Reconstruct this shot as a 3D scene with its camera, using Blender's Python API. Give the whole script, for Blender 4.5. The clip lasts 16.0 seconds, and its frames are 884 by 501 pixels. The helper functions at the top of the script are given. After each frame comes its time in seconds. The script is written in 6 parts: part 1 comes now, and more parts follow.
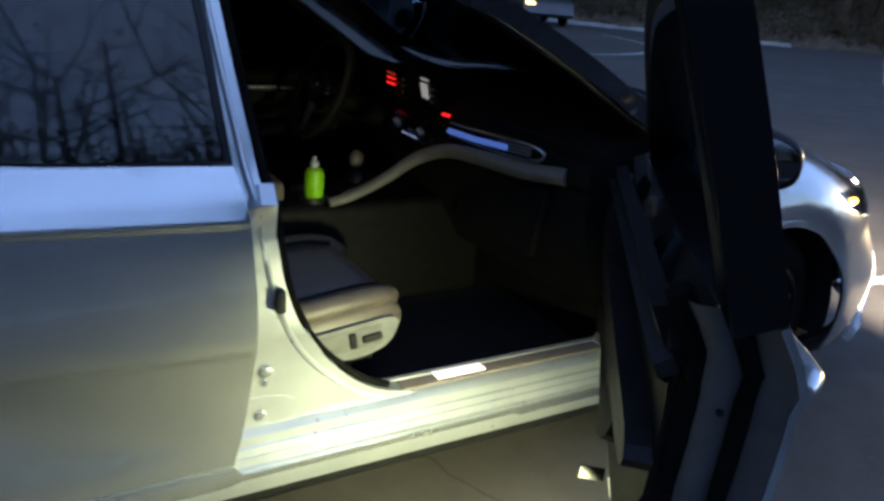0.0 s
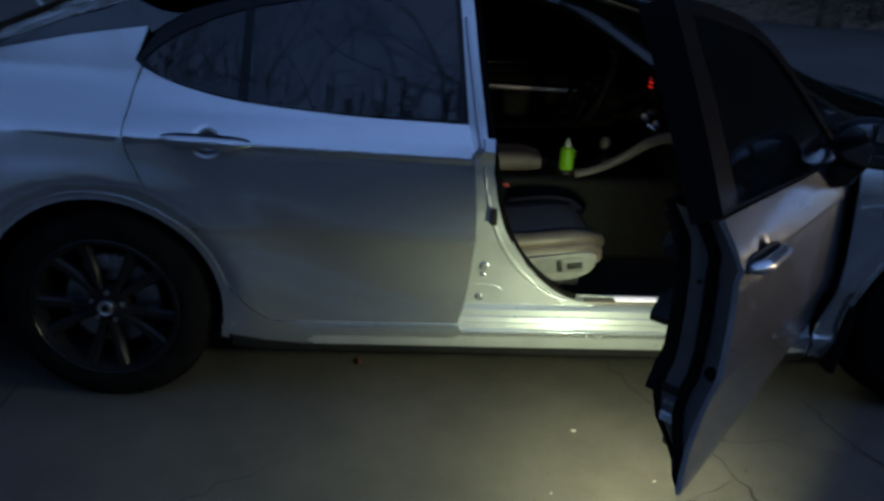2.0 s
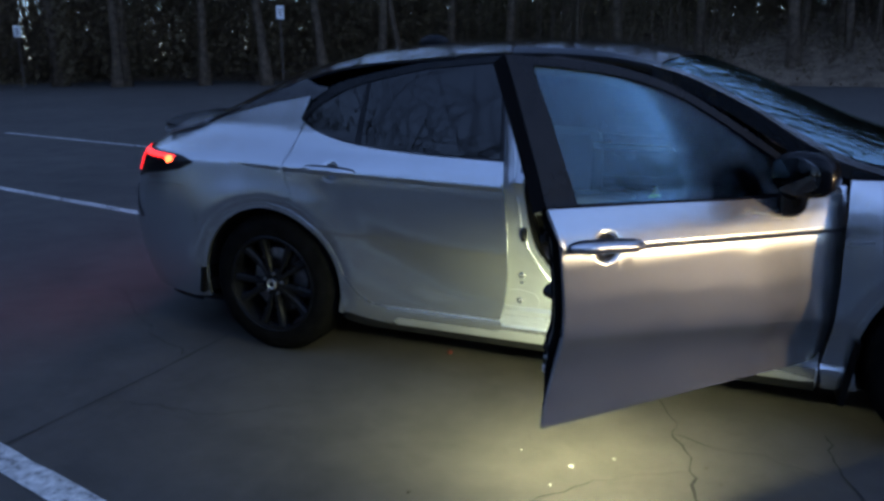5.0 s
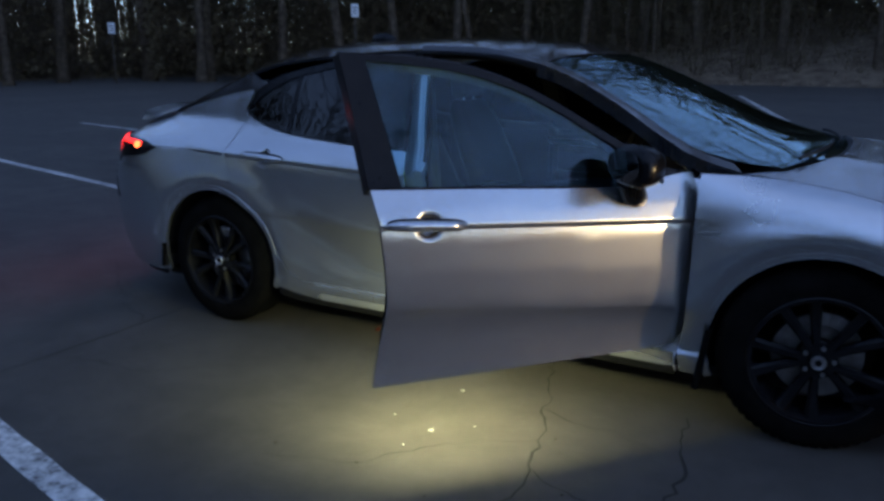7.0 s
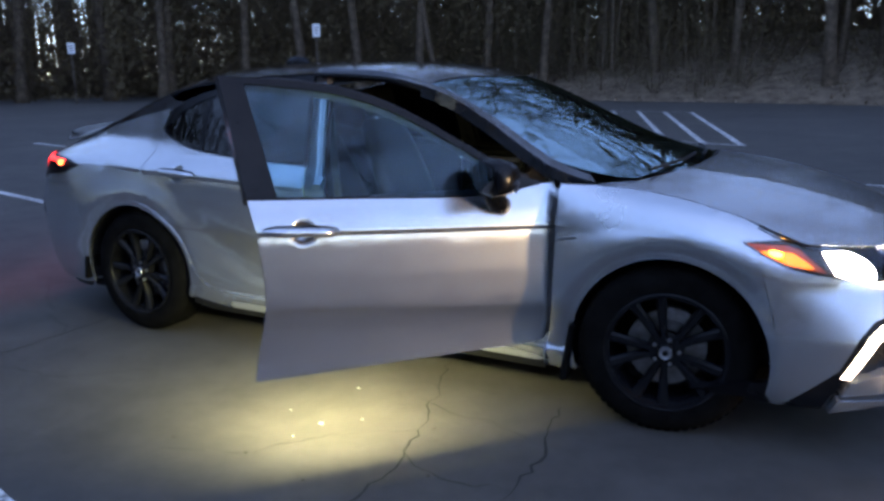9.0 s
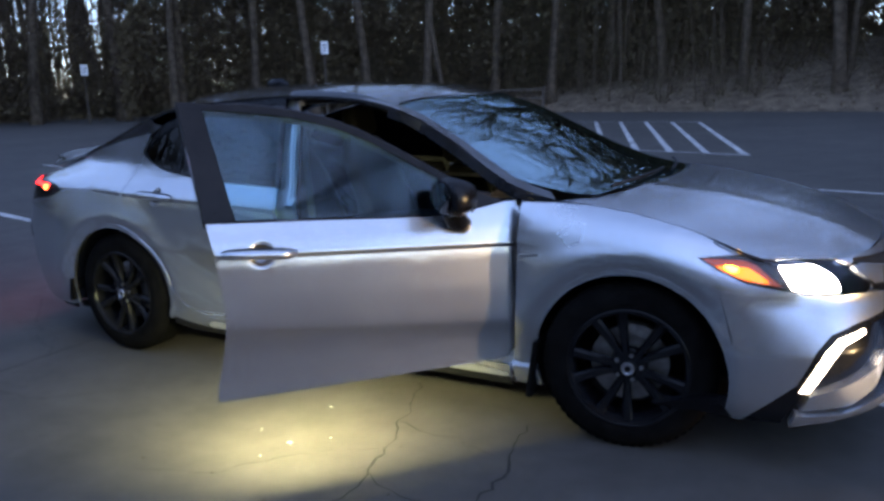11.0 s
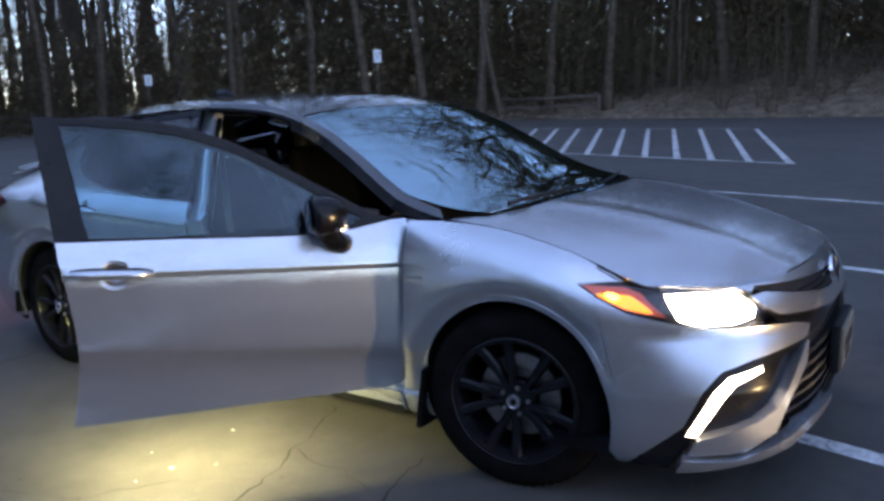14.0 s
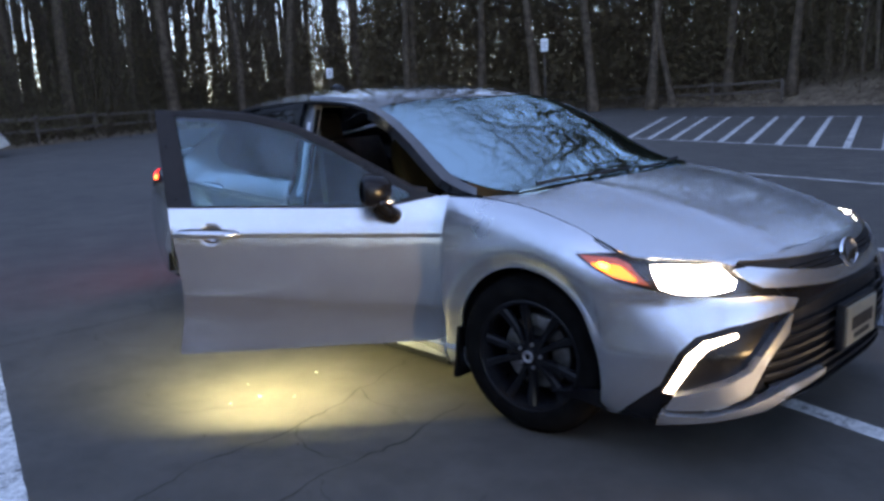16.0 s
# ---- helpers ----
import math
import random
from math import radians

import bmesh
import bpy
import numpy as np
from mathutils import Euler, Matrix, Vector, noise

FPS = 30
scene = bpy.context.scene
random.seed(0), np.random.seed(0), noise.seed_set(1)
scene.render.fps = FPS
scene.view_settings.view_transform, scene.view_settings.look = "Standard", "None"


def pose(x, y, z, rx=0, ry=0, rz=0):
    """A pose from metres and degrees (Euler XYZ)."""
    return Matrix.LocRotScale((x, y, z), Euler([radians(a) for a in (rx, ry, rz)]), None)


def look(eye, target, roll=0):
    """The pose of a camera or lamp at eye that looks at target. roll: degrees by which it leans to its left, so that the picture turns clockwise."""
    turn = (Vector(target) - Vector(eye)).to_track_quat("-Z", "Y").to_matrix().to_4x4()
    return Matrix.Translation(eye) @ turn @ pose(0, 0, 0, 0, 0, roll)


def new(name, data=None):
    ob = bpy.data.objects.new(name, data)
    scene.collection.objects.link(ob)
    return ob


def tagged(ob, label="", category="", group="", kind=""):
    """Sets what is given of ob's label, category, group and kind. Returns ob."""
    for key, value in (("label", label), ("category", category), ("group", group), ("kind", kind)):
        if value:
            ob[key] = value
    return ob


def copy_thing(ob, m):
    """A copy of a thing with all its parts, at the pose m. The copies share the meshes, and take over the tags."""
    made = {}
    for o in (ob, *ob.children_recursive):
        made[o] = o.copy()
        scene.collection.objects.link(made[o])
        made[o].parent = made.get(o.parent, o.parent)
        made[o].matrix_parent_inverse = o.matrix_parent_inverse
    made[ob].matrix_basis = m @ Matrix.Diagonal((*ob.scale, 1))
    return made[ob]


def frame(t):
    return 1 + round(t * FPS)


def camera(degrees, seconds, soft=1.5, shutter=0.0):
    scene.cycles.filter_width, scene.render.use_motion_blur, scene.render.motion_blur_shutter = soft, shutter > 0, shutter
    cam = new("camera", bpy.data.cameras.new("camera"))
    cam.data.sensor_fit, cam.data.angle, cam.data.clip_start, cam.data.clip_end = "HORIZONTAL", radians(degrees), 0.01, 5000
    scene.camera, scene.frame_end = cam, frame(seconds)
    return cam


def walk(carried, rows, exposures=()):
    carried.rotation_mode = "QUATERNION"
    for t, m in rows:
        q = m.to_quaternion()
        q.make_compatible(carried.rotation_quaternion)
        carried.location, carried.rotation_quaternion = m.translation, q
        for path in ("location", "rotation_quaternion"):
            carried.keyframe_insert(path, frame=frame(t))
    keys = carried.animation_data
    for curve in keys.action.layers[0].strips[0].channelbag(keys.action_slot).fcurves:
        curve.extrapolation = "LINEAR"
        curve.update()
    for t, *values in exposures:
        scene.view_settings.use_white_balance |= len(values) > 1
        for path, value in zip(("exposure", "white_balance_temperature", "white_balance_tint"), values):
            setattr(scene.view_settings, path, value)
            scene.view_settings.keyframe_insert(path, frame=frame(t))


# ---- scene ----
from mathutils.geometry import delaunay_2d_cdt

cam = camera(59.7, 16.0, soft=3.0, shutter=0.3)
PATH = [
    (0, (-0.673, -2.276, 1.337), (0.322, -0.676, 0.665), 5.3),
    (0.5, (-0.659, -2.478, 1.371), (0.07, -0.736, 0.711), 3.0),
    (1, (-0.615, -2.696, 1.365), (-0.18, -0.875, 0.661), 4.3),
    (1.5, (-0.56, -2.962, 1.375), (-0.237, -1.115, 0.679), 4.4),
    (2, (-0.469, -3.187, 1.402), (-0.363, -1.31, 0.718), 2.6),
    (2.5, (-0.22, -3.32, 1.391), (-0.5, -1.452, 0.735), 0.3),
    (3, (-0.027, -3.51, 1.379), (-0.571, -1.701, 0.723), 0.2),
    (3.5, (0.185, -3.692, 1.395), (-0.579, -1.951, 0.773), -0.6),
    (4, (0.432, -3.735, 1.3), (-0.308, -1.945, 0.8), 1.8),
    (4.5, (0.574, -3.783, 1.367), (-0.164, -1.989, 0.882), 0.0),
    (7, (1.516, -3.675, 1.358), (0.554, -1.991, 0.871), -0.1),
    (7.5, (1.637, -3.695, 1.372), (0.658, -2.011, 0.918), -1.6),
    (8, (1.696, -3.734, 1.376), (0.76, -2.029, 0.908), -0.8),
    (8.5, (1.752, -3.768, 1.371), (0.946, -2.001, 0.892), -0.5),
    (9, (1.94, -3.74, 1.372), (1.04, -2.01, 0.929), -0.3),
    (11.5, (2.136, -3.664, 1.4), (1.202, -1.943, 0.994), -1.5),
    (12, (2.144, -3.66, 1.398), (1.223, -1.931, 0.994), -1.7),
    (12.5, (2.172, -3.613, 1.386), (1.26, -1.881, 0.975), -2.2),
    (13, (2.208, -3.418, 1.373), (1.295, -1.687, 0.965), -3.0),
    (13.5, (2.362, -3.247, 1.39), (1.384, -1.549, 0.989), -4.4),
    (14, (2.63, -3.154, 1.394), (1.548, -1.517, 1.007), -1.8),
    (14.5, (2.817, -3.233, 1.383), (1.599, -1.693, 1.0), -2.7),
    (15, (3.026, -3.28, 1.384), (1.701, -1.845, 0.953), -2.2),
    (15.5, (3.252, -3.202, 1.381), (1.842, -1.848, 0.959), -1.6),
    (16, (3.336, -3.166, 1.391), (1.915, -1.816, 0.993), -2.5),
]
EXPOSURES = [(t, s - 0.02, k + 720, tint) for t, s, k, tint in ((0.0, 2.1, 6600, 15), (0.6, 1.68, 6400, 16), (1.5, 0.95, 5900, 14), (2.4, 1.1, 5900, 14), (3.5, 1.8, 6200, 18), (4.7, 1.8, 6300, 17), (6.8, 1.60, 6800, 17), (7.2, 1.88, 6800, 16), (8.0, 2.52, 7000, 19), (9.0, 2.66, 7250, 20), (12.0, 2.70, 7450, 20), (14.0, 2.82, 7800, 20), (16.0, 2.92, 8200, 20))]
walk(cam, [(t, look(eye, target, roll)) for t, eye, target, roll in PATH], EXPOSURES)

# ---- light ----
world = bpy.data.worlds.new("dusk")
scene.world = world
world.use_nodes = True
wn, wl = world.node_tree.nodes, world.node_tree.links
sky = wn.new("ShaderNodeTexSky")
sky.sky_type, sky.sun_disc = "NISHITA", False
sky.sun_elevation, sky.sun_rotation = radians(50), radians(142)
sky.ozone_density, sky.dust_density, sky.air_density = 6.0, 0.0, 0.7
wn["Background"].inputs["Strength"].default_value = 0.117
wl.new(sky.outputs["Color"], wn["Background"].inputs["Color"])


def lamp(name, kind, place, target, watts, colour, size=0.05, angle=60, blend=0.5, parent=None):
    data = bpy.data.lights.new(name, kind)
    data.energy, data.color = watts, colour
    if kind == "SPOT":
        data.spot_size, data.spot_blend, data.shadow_soft_size = radians(angle), blend, size
    elif kind == "SUN":
        data.angle = radians(size)
    elif kind == "AREA":
        data.size = size
    else:
        data.shadow_soft_size = size
    ob = new(name, data)
    ob.matrix_world = look(place, target)
    return ob


# last glow of the sky, wide and soft
lamp("sun", "SUN", (12.3, -15.8, 23.8), (0, 0, 0), 0.02, (0.8, 0.88, 1.0), size=60)
# headlights of a vehicle ahead, falling on the open door and the bumper corner
lamp("distant_headlight", "SPOT", (16.0, -0.1, 0.85), (0.6, -1.3, 1.0), 1100, (1.0, 0.79, 0.46), size=0.10, angle=10, blend=1.0)


COURTESY_W = 17.5


# ---- materials ----
def nodes_of(name):
    m = bpy.data.materials.new(name)
    m.use_nodes = True
    n, l = m.node_tree.nodes, m.node_tree.links
    return m, n, l, n["Principled BSDF"]


def tex_noise(n, l, scale, detail=4.0, rough=0.6, coord="Object"):
    tc = n.new("ShaderNodeTexCoord")
    t = n.new("ShaderNodeTexNoise")
    t.inputs["Scale"].default_value, t.inputs["Detail"].default_value, t.inputs["Roughness"].default_value = scale, detail, rough
    l.new(tc.outputs[coord], t.inputs["Vector"])
    return t


def ramp(n, l, src, stops):
    r = n.new("ShaderNodeValToRGB")
    e = r.color_ramp.elements
    while len(e) < len(stops):
        e.new(0.5)
    for el, (p, c) in zip(e, stops):
        el.position, el.color = p, (*c, 1) if len(c) == 3 else c
    l.new(src, r.inputs["Fac"])
    return r


def bump(n, l, src, bsdf, strength, dist):
    b = n.new("ShaderNodeBump")
    b.inputs["Strength"].default_value, b.inputs["Distance"].default_value = strength, dist
    l.new(src, b.inputs["Height"])
    l.new(b.outputs["Normal"], bsdf.inputs["Normal"])
    return b


def surface(name, low, high, scale, rough=0.6, metal=0.0, coat=0.0, relief=0.0, depth=0.002, fine=None, spread=(0.35, 0.65), gleam=0.5):
    """A plain surface whose colour wanders between two tones, with fine relief."""
    m, n, l, b = nodes_of(name)
    t = tex_noise(n, l, scale)
    r = ramp(n, l, t.outputs["Fac"], [(spread[0], low), (spread[1], high)])
    l.new(r.outputs["Color"], b.inputs["Base Color"])
    b.inputs["Metallic"].default_value, b.inputs["Coat Weight"].default_value = metal, coat
    b.inputs["Coat Roughness"].default_value = 0.04
    b.inputs["Specular IOR Level"].default_value = gleam
    f = tex_noise(n, l, fine or scale * 9, 6)
    rr = ramp(n, l, f.outputs["Fac"], [(0.3, (rough * 0.85,) * 3), (0.7, (min(1, rough * 1.15),) * 3)])
    l.new(rr.outputs["Color"], b.inputs["Roughness"])
    if relief:
        bump(n, l, f.outputs["Fac"], b, relief, depth)
    return m


def glowing(name, colour, strength, base=(0.02, 0.02, 0.02)):
    m, n, l, b = nodes_of(name)
    b.inputs["Base Color"].default_value = (*base, 1)
    b.inputs["Emission Color"].default_value, b.inputs["Emission Strength"].default_value = (*colour, 1), strength
    return m


def glass(name, tint, mix, rough=0.0, sheen=(1.0, 1.0, 1.0)):
    """Car glass: clear mirror of the sky by Fresnel over a tinted see-through pane."""
    m, n, l, b = nodes_of(name)
    n.remove(b)
    tr, gl, fr, mx = (n.new("ShaderNode" + k) for k in ("BsdfTransparent", "BsdfGlossy", "Fresnel", "MixShader"))
    tr.inputs["Color"].default_value = (*tint, 1)
    gl.inputs["Roughness"].default_value = rough
    gl.inputs["Color"].default_value = (*sheen, 1)
    fr.inputs["IOR"].default_value = mix
    l.new(fr.outputs["Fac"], mx.inputs["Fac"])
    l.new(tr.outputs["BSDF"], mx.inputs[1])
    l.new(gl.outputs["BSDF"], mx.inputs[2])
    l.new(mx.outputs["Shader"], n["Material Output"].inputs["Surface"])
    return m


def paint_material():
    m, n, l, b = nodes_of("silver_paint")
    t = tex_noise(n, l, 5, 5)
    r = ramp(n, l, t.outputs["Fac"], [(0.0, (0.49, 0.515, 0.54)), (1.0, (0.58, 0.605, 0.63))])
    dust = tex_noise(n, l, 3.0, 5)
    dr = ramp(n, l, dust.outputs["Fac"], [(0.0, (0.21,) * 3), (1.0, (0.30,) * 3)])
    l.new(r.outputs["Color"], b.inputs["Base Color"])
    l.new(dr.outputs["Color"], b.inputs["Roughness"])
    b.inputs["Metallic"].default_value = 0.88
    b.inputs["Coat Weight"].default_value, b.inputs["Coat Roughness"].default_value = 0.7, 0.06
    return m


PAINT = paint_material()
BLACK_PAINT = surface("black_roof_paint", (0.012, 0.013, 0.015), (0.022, 0.023, 0.026), 4, rough=0.14, coat=0.8)
GLOSS_BLACK = surface("gloss_black_trim", (0.005, 0.005, 0.006), (0.010, 0.010, 0.011), 6, rough=0.22, coat=0.0, gleam=0.2)
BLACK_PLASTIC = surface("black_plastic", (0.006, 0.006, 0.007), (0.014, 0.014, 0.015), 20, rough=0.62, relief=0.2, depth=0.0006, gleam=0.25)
RUBBER = surface("rubber", (0.0035, 0.0033, 0.0032), (0.008, 0.0075, 0.0072), 12, rough=0.9, relief=0.3, depth=0.001, gleam=0.03)
ALLOY = surface("black_alloy", (0.006, 0.006, 0.007), (0.012, 0.012, 0.013), 8, rough=0.24, metal=0.0, coat=0.0, gleam=0.14)
STEEL = surface("brake_steel", (0.25, 0.24, 0.23), (0.38, 0.37, 0.36), 30, rough=0.4, metal=1.0)
MIRROR = surface("mirror_silver", (0.12, 0.125, 0.13), (0.15, 0.155, 0.16), 4, rough=0.04, metal=1.0)
CHROME = surface("chrome", (0.75, 0.75, 0.77), (0.85, 0.85, 0.86), 10, rough=0.09, metal=1.0)
SATIN = surface("satin_metal", (0.45, 0.45, 0.46), (0.60, 0.60, 0.61), 30, rough=0.32, metal=1.0)
SIDE_GLASS = glass("tinted_glass", (0.62, 0.84, 0.90), 1.42, rough=0.055)
WIND_GLASS = glass("windshield_glass", (0.68, 0.75, 0.76), 7.0, rough=0.02, sheen=(0.64, 0.92, 1.0))
DARK_GLASS = glass("dark_tinted_glass", (0.03, 0.032, 0.035), 1.52, rough=0.035)
LENS = glass("clear_lens", (0.92, 0.92, 0.92), 1.45)
HEAD_GLOW = glowing("headlamp_led", (1.0, 0.98, 0.92), 12)
DRL_GLOW = glowing("running_light", (1.0, 0.95, 0.82), 2.5)
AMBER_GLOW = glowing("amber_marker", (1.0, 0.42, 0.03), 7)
# halo and lens emit in steps, standing for the bulb's light on them
AMBER_HALO = glowing("amber_halo", (1.0, 0.22, 0.010), 0.62, (0.30, 0.05, 0.01))
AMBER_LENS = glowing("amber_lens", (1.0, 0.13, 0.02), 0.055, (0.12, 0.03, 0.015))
TAIL_GLOW = glowing("tail_bulb", (1.0, 0.10, 0.03), 2.6)
TAIL_BAR = glowing("tail_bar", (1.0, 0.02, 0.02), 1.2)
RED_LENS = surface("red_lens", (0.22, 0.008, 0.01), (0.30, 0.012, 0.014), 8, rough=0.12, coat=0.8)
INTERIOR = surface("dark_interior_plastic", (0.0035, 0.0034, 0.0033), (0.008, 0.0078, 0.0075), 30, rough=0.6, relief=0.25, depth=0.0006, gleam=0.14)
LEATHER = surface("grey_leather", (0.085, 0.066, 0.053), (0.125, 0.098, 0.080), 14, rough=0.5, relief=0.3, depth=0.001)
DARK_LEATHER = surface("dark_leather", (0.007, 0.0067, 0.0064), (0.013, 0.0123, 0.0116), 14, rough=0.55, relief=0.3, depth=0.001, gleam=0.22)
# the silver paint darkened and dulled: blocked sky put into the door edge's colour
JAMB_SHADED = surface("shaded_silver", (0.085, 0.088, 0.093), (0.12, 0.124, 0.13), 9, rough=0.5, metal=0.5)
OPENING_PAINT = surface("door_opening_paint", (0.48, 0.505, 0.53), (0.57, 0.595, 0.62), 5, rough=0.32, metal=0.66, coat=0.35)
GREY_TRIM = surface("grey_trim_plastic", (0.13, 0.13, 0.125), (0.18, 0.18, 0.175), 20, rough=0.5)
CARPET = surface("carpet", (0.006, 0.006, 0.006), (0.014, 0.014, 0.014), 40, rough=0.95, relief=0.8, depth=0.004)


# ---- mesh helpers ----
def mesh_of(name, verts, faces, material, parent=None, label="", smooth=True, normals=None, mats=None):
    me = bpy.data.meshes.new(name)
    me.from_pydata([tuple(v) for v in verts], [], faces)
    me.materials.append(material)
    me.polygons.foreach_set("use_smooth", [smooth] * len(me.polygons))
    if normals is not None:
        me.normals_split_custom_set_from_vertices([tuple(v) for v in normals])
    me.update()
    ob = new(name, me)
    ob.parent = parent
    if label:
        tagged(ob, label)
    return ob


def part(name, bm, material, parent, label="", smooth=True, angle=40):
    me = bpy.data.meshes.new(name)
    bm.normal_update()
    for f in bm.faces:
        f.smooth = smooth
    for e in bm.edges:
        if len(e.link_faces) == 2 and e.calc_face_angle(0) > radians(angle):
            e.smooth = False
    bm.to_mesh(me)
    bm.free()
    me.materials.append(material)
    ob = new(name, me)
    ob.parent = parent
    if label:
        tagged(ob, label)
    return ob


def thing(name, label, category, m=None, group="", kind=""):
    ob = new(name)
    ob.empty_display_size = 0.1
    if m is not None:
        ob.matrix_world = m
    return tagged(ob, label, category, group, kind)


def add_box(bm, size, m=Matrix(), bevel=0.0, segments=2):
    made = bmesh.ops.create_cube(bm, size=1.0, matrix=m @ Matrix.Diagonal((*size, 1)))["verts"]
    if bevel:
        edges = {e for v in made for e in v.link_edges}
        bmesh.ops.bevel(bm, geom=list(edges), offset=bevel, segments=segments, profile=0.6, affect="EDGES")
    return bm


def box(size, m=Matrix(), bevel=0.0, segments=2):
    return add_box(bmesh.new(), size, m, bevel, segments)


def add_lathe(bm, profile, steps=48, m=Matrix(), close=False):
    """Turn a profile of (radius, height) round the local z axis."""
    rings = []
    for k in range(steps):
        a = 2 * math.pi * k / steps
        rings.append([bm.verts.new(m @ Vector((r * math.cos(a), r * math.sin(a), h))) for r, h in profile])
    n = len(profile)
    for k in range(steps):
        a, b = rings[k], rings[(k + 1) % steps]
        for i in range(n if close else n - 1):
            j = (i + 1) % n
            bm.faces.new((a[i], b[i], b[j], a[j]))
    if not close:
        for i in (0, n - 1):
            if profile[i][0] > 1e-4:
                f = bm.faces.new([r[i] for r in rings])
                if i == 0:
                    f.normal_flip()
    bmesh.ops.remove_doubles(bm, verts=bm.verts[:], dist=1e-5)
    return bm


def tube(points, radius, steps=10, flat=1.0):
    """A round rod along a row of points."""
    bm = bmesh.new()
    pts = [Vector(p) for p in points]
    rings = []
    for i, p in enumerate(pts):
        d = (pts[min(i + 1, len(pts) - 1)] - pts[max(i - 1, 0)]).normalized()
        s = d.cross(Vector((0, 0, 1)))
        s = s.normalized() if s.length > 1e-3 else Vector((1, 0, 0))
        t = s.cross(d)
        r = radius[i] if isinstance(radius, (list, tuple)) else radius
        rings.append([bm.verts.new(p + (s * math.cos(a) + t * math.sin(a) * flat) * r) for a in (2 * math.pi * k / steps for k in range(steps))])
    for a, b in zip(rings, rings[1:]):
        for k in range(steps):
            bm.faces.new((a[k], a[(k + 1) % steps], b[(k + 1) % steps], b[k]))
    bm.faces.new(rings[0][::-1]), bm.faces.new(rings[-1])
    bmesh.ops.recalc_face_normals(bm, faces=bm.faces[:])
    return bm


def curve(knots, x):
    """Smooth value at x through (x, value) knots in rising order (monotone cubic)."""
    if x <= knots[0][0]:
        return knots[0][1]
    if x >= knots[-1][0]:
        return knots[-1][1]
    i = next(k for k in range(len(knots) - 1) if knots[k + 1][0] >= x)
    def slope(k):
        if k <= 0 or k >= len(knots) - 1:
            return 0.0 if len(knots) > 2 else (knots[1][1] - knots[0][1]) / (knots[1][0] - knots[0][0])
        a = (knots[k][1] - knots[k - 1][1]) / (knots[k][0] - knots[k - 1][0])
        b = (knots[k + 1][1] - knots[k][1]) / (knots[k + 1][0] - knots[k][0])
        return 0.0 if a * b <= 0 else 2 * a * b / (a + b)
    (x0, y0), (x1, y1) = knots[i], knots[i + 1]
    ends = ((y1 - y0) / (x1 - x0))
    m0 = slope(i) if i > 0 else ends
    m1 = slope(i + 1) if i + 1 < len(knots) - 1 else ends
    h, t = x1 - x0, (x - x0) / (x1 - x0)
    return y0 * (2 * t ** 3 - 3 * t ** 2 + 1) + h * m0 * (t ** 3 - 2 * t ** 2 + t) + y1 * (3 * t ** 2 - 2 * t ** 3) + h * m1 * (t ** 3 - t ** 2)


def straight(knots, x):
    return float(np.interp(x, [k[0] for k in knots], [k[1] for k in knots]))


# ---- the car's skin: u runs along the side and bends round nose and tail, z is the height ----
R_ARCH, WHEEL_X, HUB_Z, TYRE_R = 0.372, 1.4125, 0.335, 0.335
SECTION = [(0.10, 0.80), (0.17, 0.842), (0.205, 0.866), (0.25, 0.879), (0.285, 0.882), (0.2955, 0.872), (0.308, 0.872), (0.325, 0.872), (0.36, 0.873), (0.40, 0.876), (0.43, 0.882), (0.455, 0.892), (0.475, 0.900), (0.52, 0.9035), (0.66, 0.907), (0.80, 0.907), (0.838, 0.904), (0.848, 0.903), (0.858, 0.911), (0.866, 0.911), (0.90, 0.897), (0.94, 0.874), (0.966, 0.857)]
CREASE = [(-1.56, 0.909), (-0.8, 0.880), (-0.27, 0.862), (-0.2, 0.853), (0.07, 0.838), (0.47, 0.815), (0.9, 0.792), (1.2, 0.785)]
LOW_CREASE = [(-1.2, 0.62), (-0.196, 0.57), (0.1, 0.541), (0.54, 0.49), (0.95, 0.45), (1.3, 0.45)]


def section(x, z):
    """Half width of the flank, its two creases sloping along the car."""
    plain = curve([(0.10, 0.80), (0.17, 0.845), (0.22, 0.872), (0.30, 0.890), (0.42, 0.900), (0.55, 0.904), (0.68, 0.904), (0.76, 0.900), (0.85, 0.888), (0.966, 0.857)], z)
    k = max(0.0, min(1.0, (x - 0.95) / 0.3), min(1.0, (-1.32 - x) / 0.30))
    return k * plain + (1 - k) * straight(SECTION, straight([(0.30, 0.30), (straight(LOW_CREASE, x), 0.465), (straight(CREASE, x), 0.862), (0.966, 0.966)], z) if 0.30 < z < 0.966 else z)

NOSE = [(0.10, 2.22), (0.20, 2.31), (0.28, 2.335), (0.45, 2.34), (0.60, 2.335), (0.70, 2.305), (0.78, 2.245), (0.86, 2.12), (1.1, 1.9)]
TAIL = [(0.10, 2.34), (0.25, 2.46), (0.45, 2.53), (0.62, 2.545), (0.74, 2.51), (0.88, 2.46), (0.98, 2.42), (1.08, 2.38), (1.3, 2.34)]


HOOD_EDGE = [(0.9, 0.962), (1.1, 0.955), (1.35, 0.932), (1.6, 0.882), (1.8, 0.812), (1.87, 0.788), (2.06, 0.772), (2.16, 0.763), (2.26, 0.755)]
EDGE_W = [(0.9, 0.800), (1.1, 0.792), (1.35, 0.800), (1.6, 0.825), (1.8, 0.836), (1.87, 0.822), (1.93, 0.77), (2.06, 0.655), (2.16, 0.505), (2.25, 0.38)]


CUPS, CUP_R = ((-1.055, 0.893), (-0.075, 0.845)), 0.054


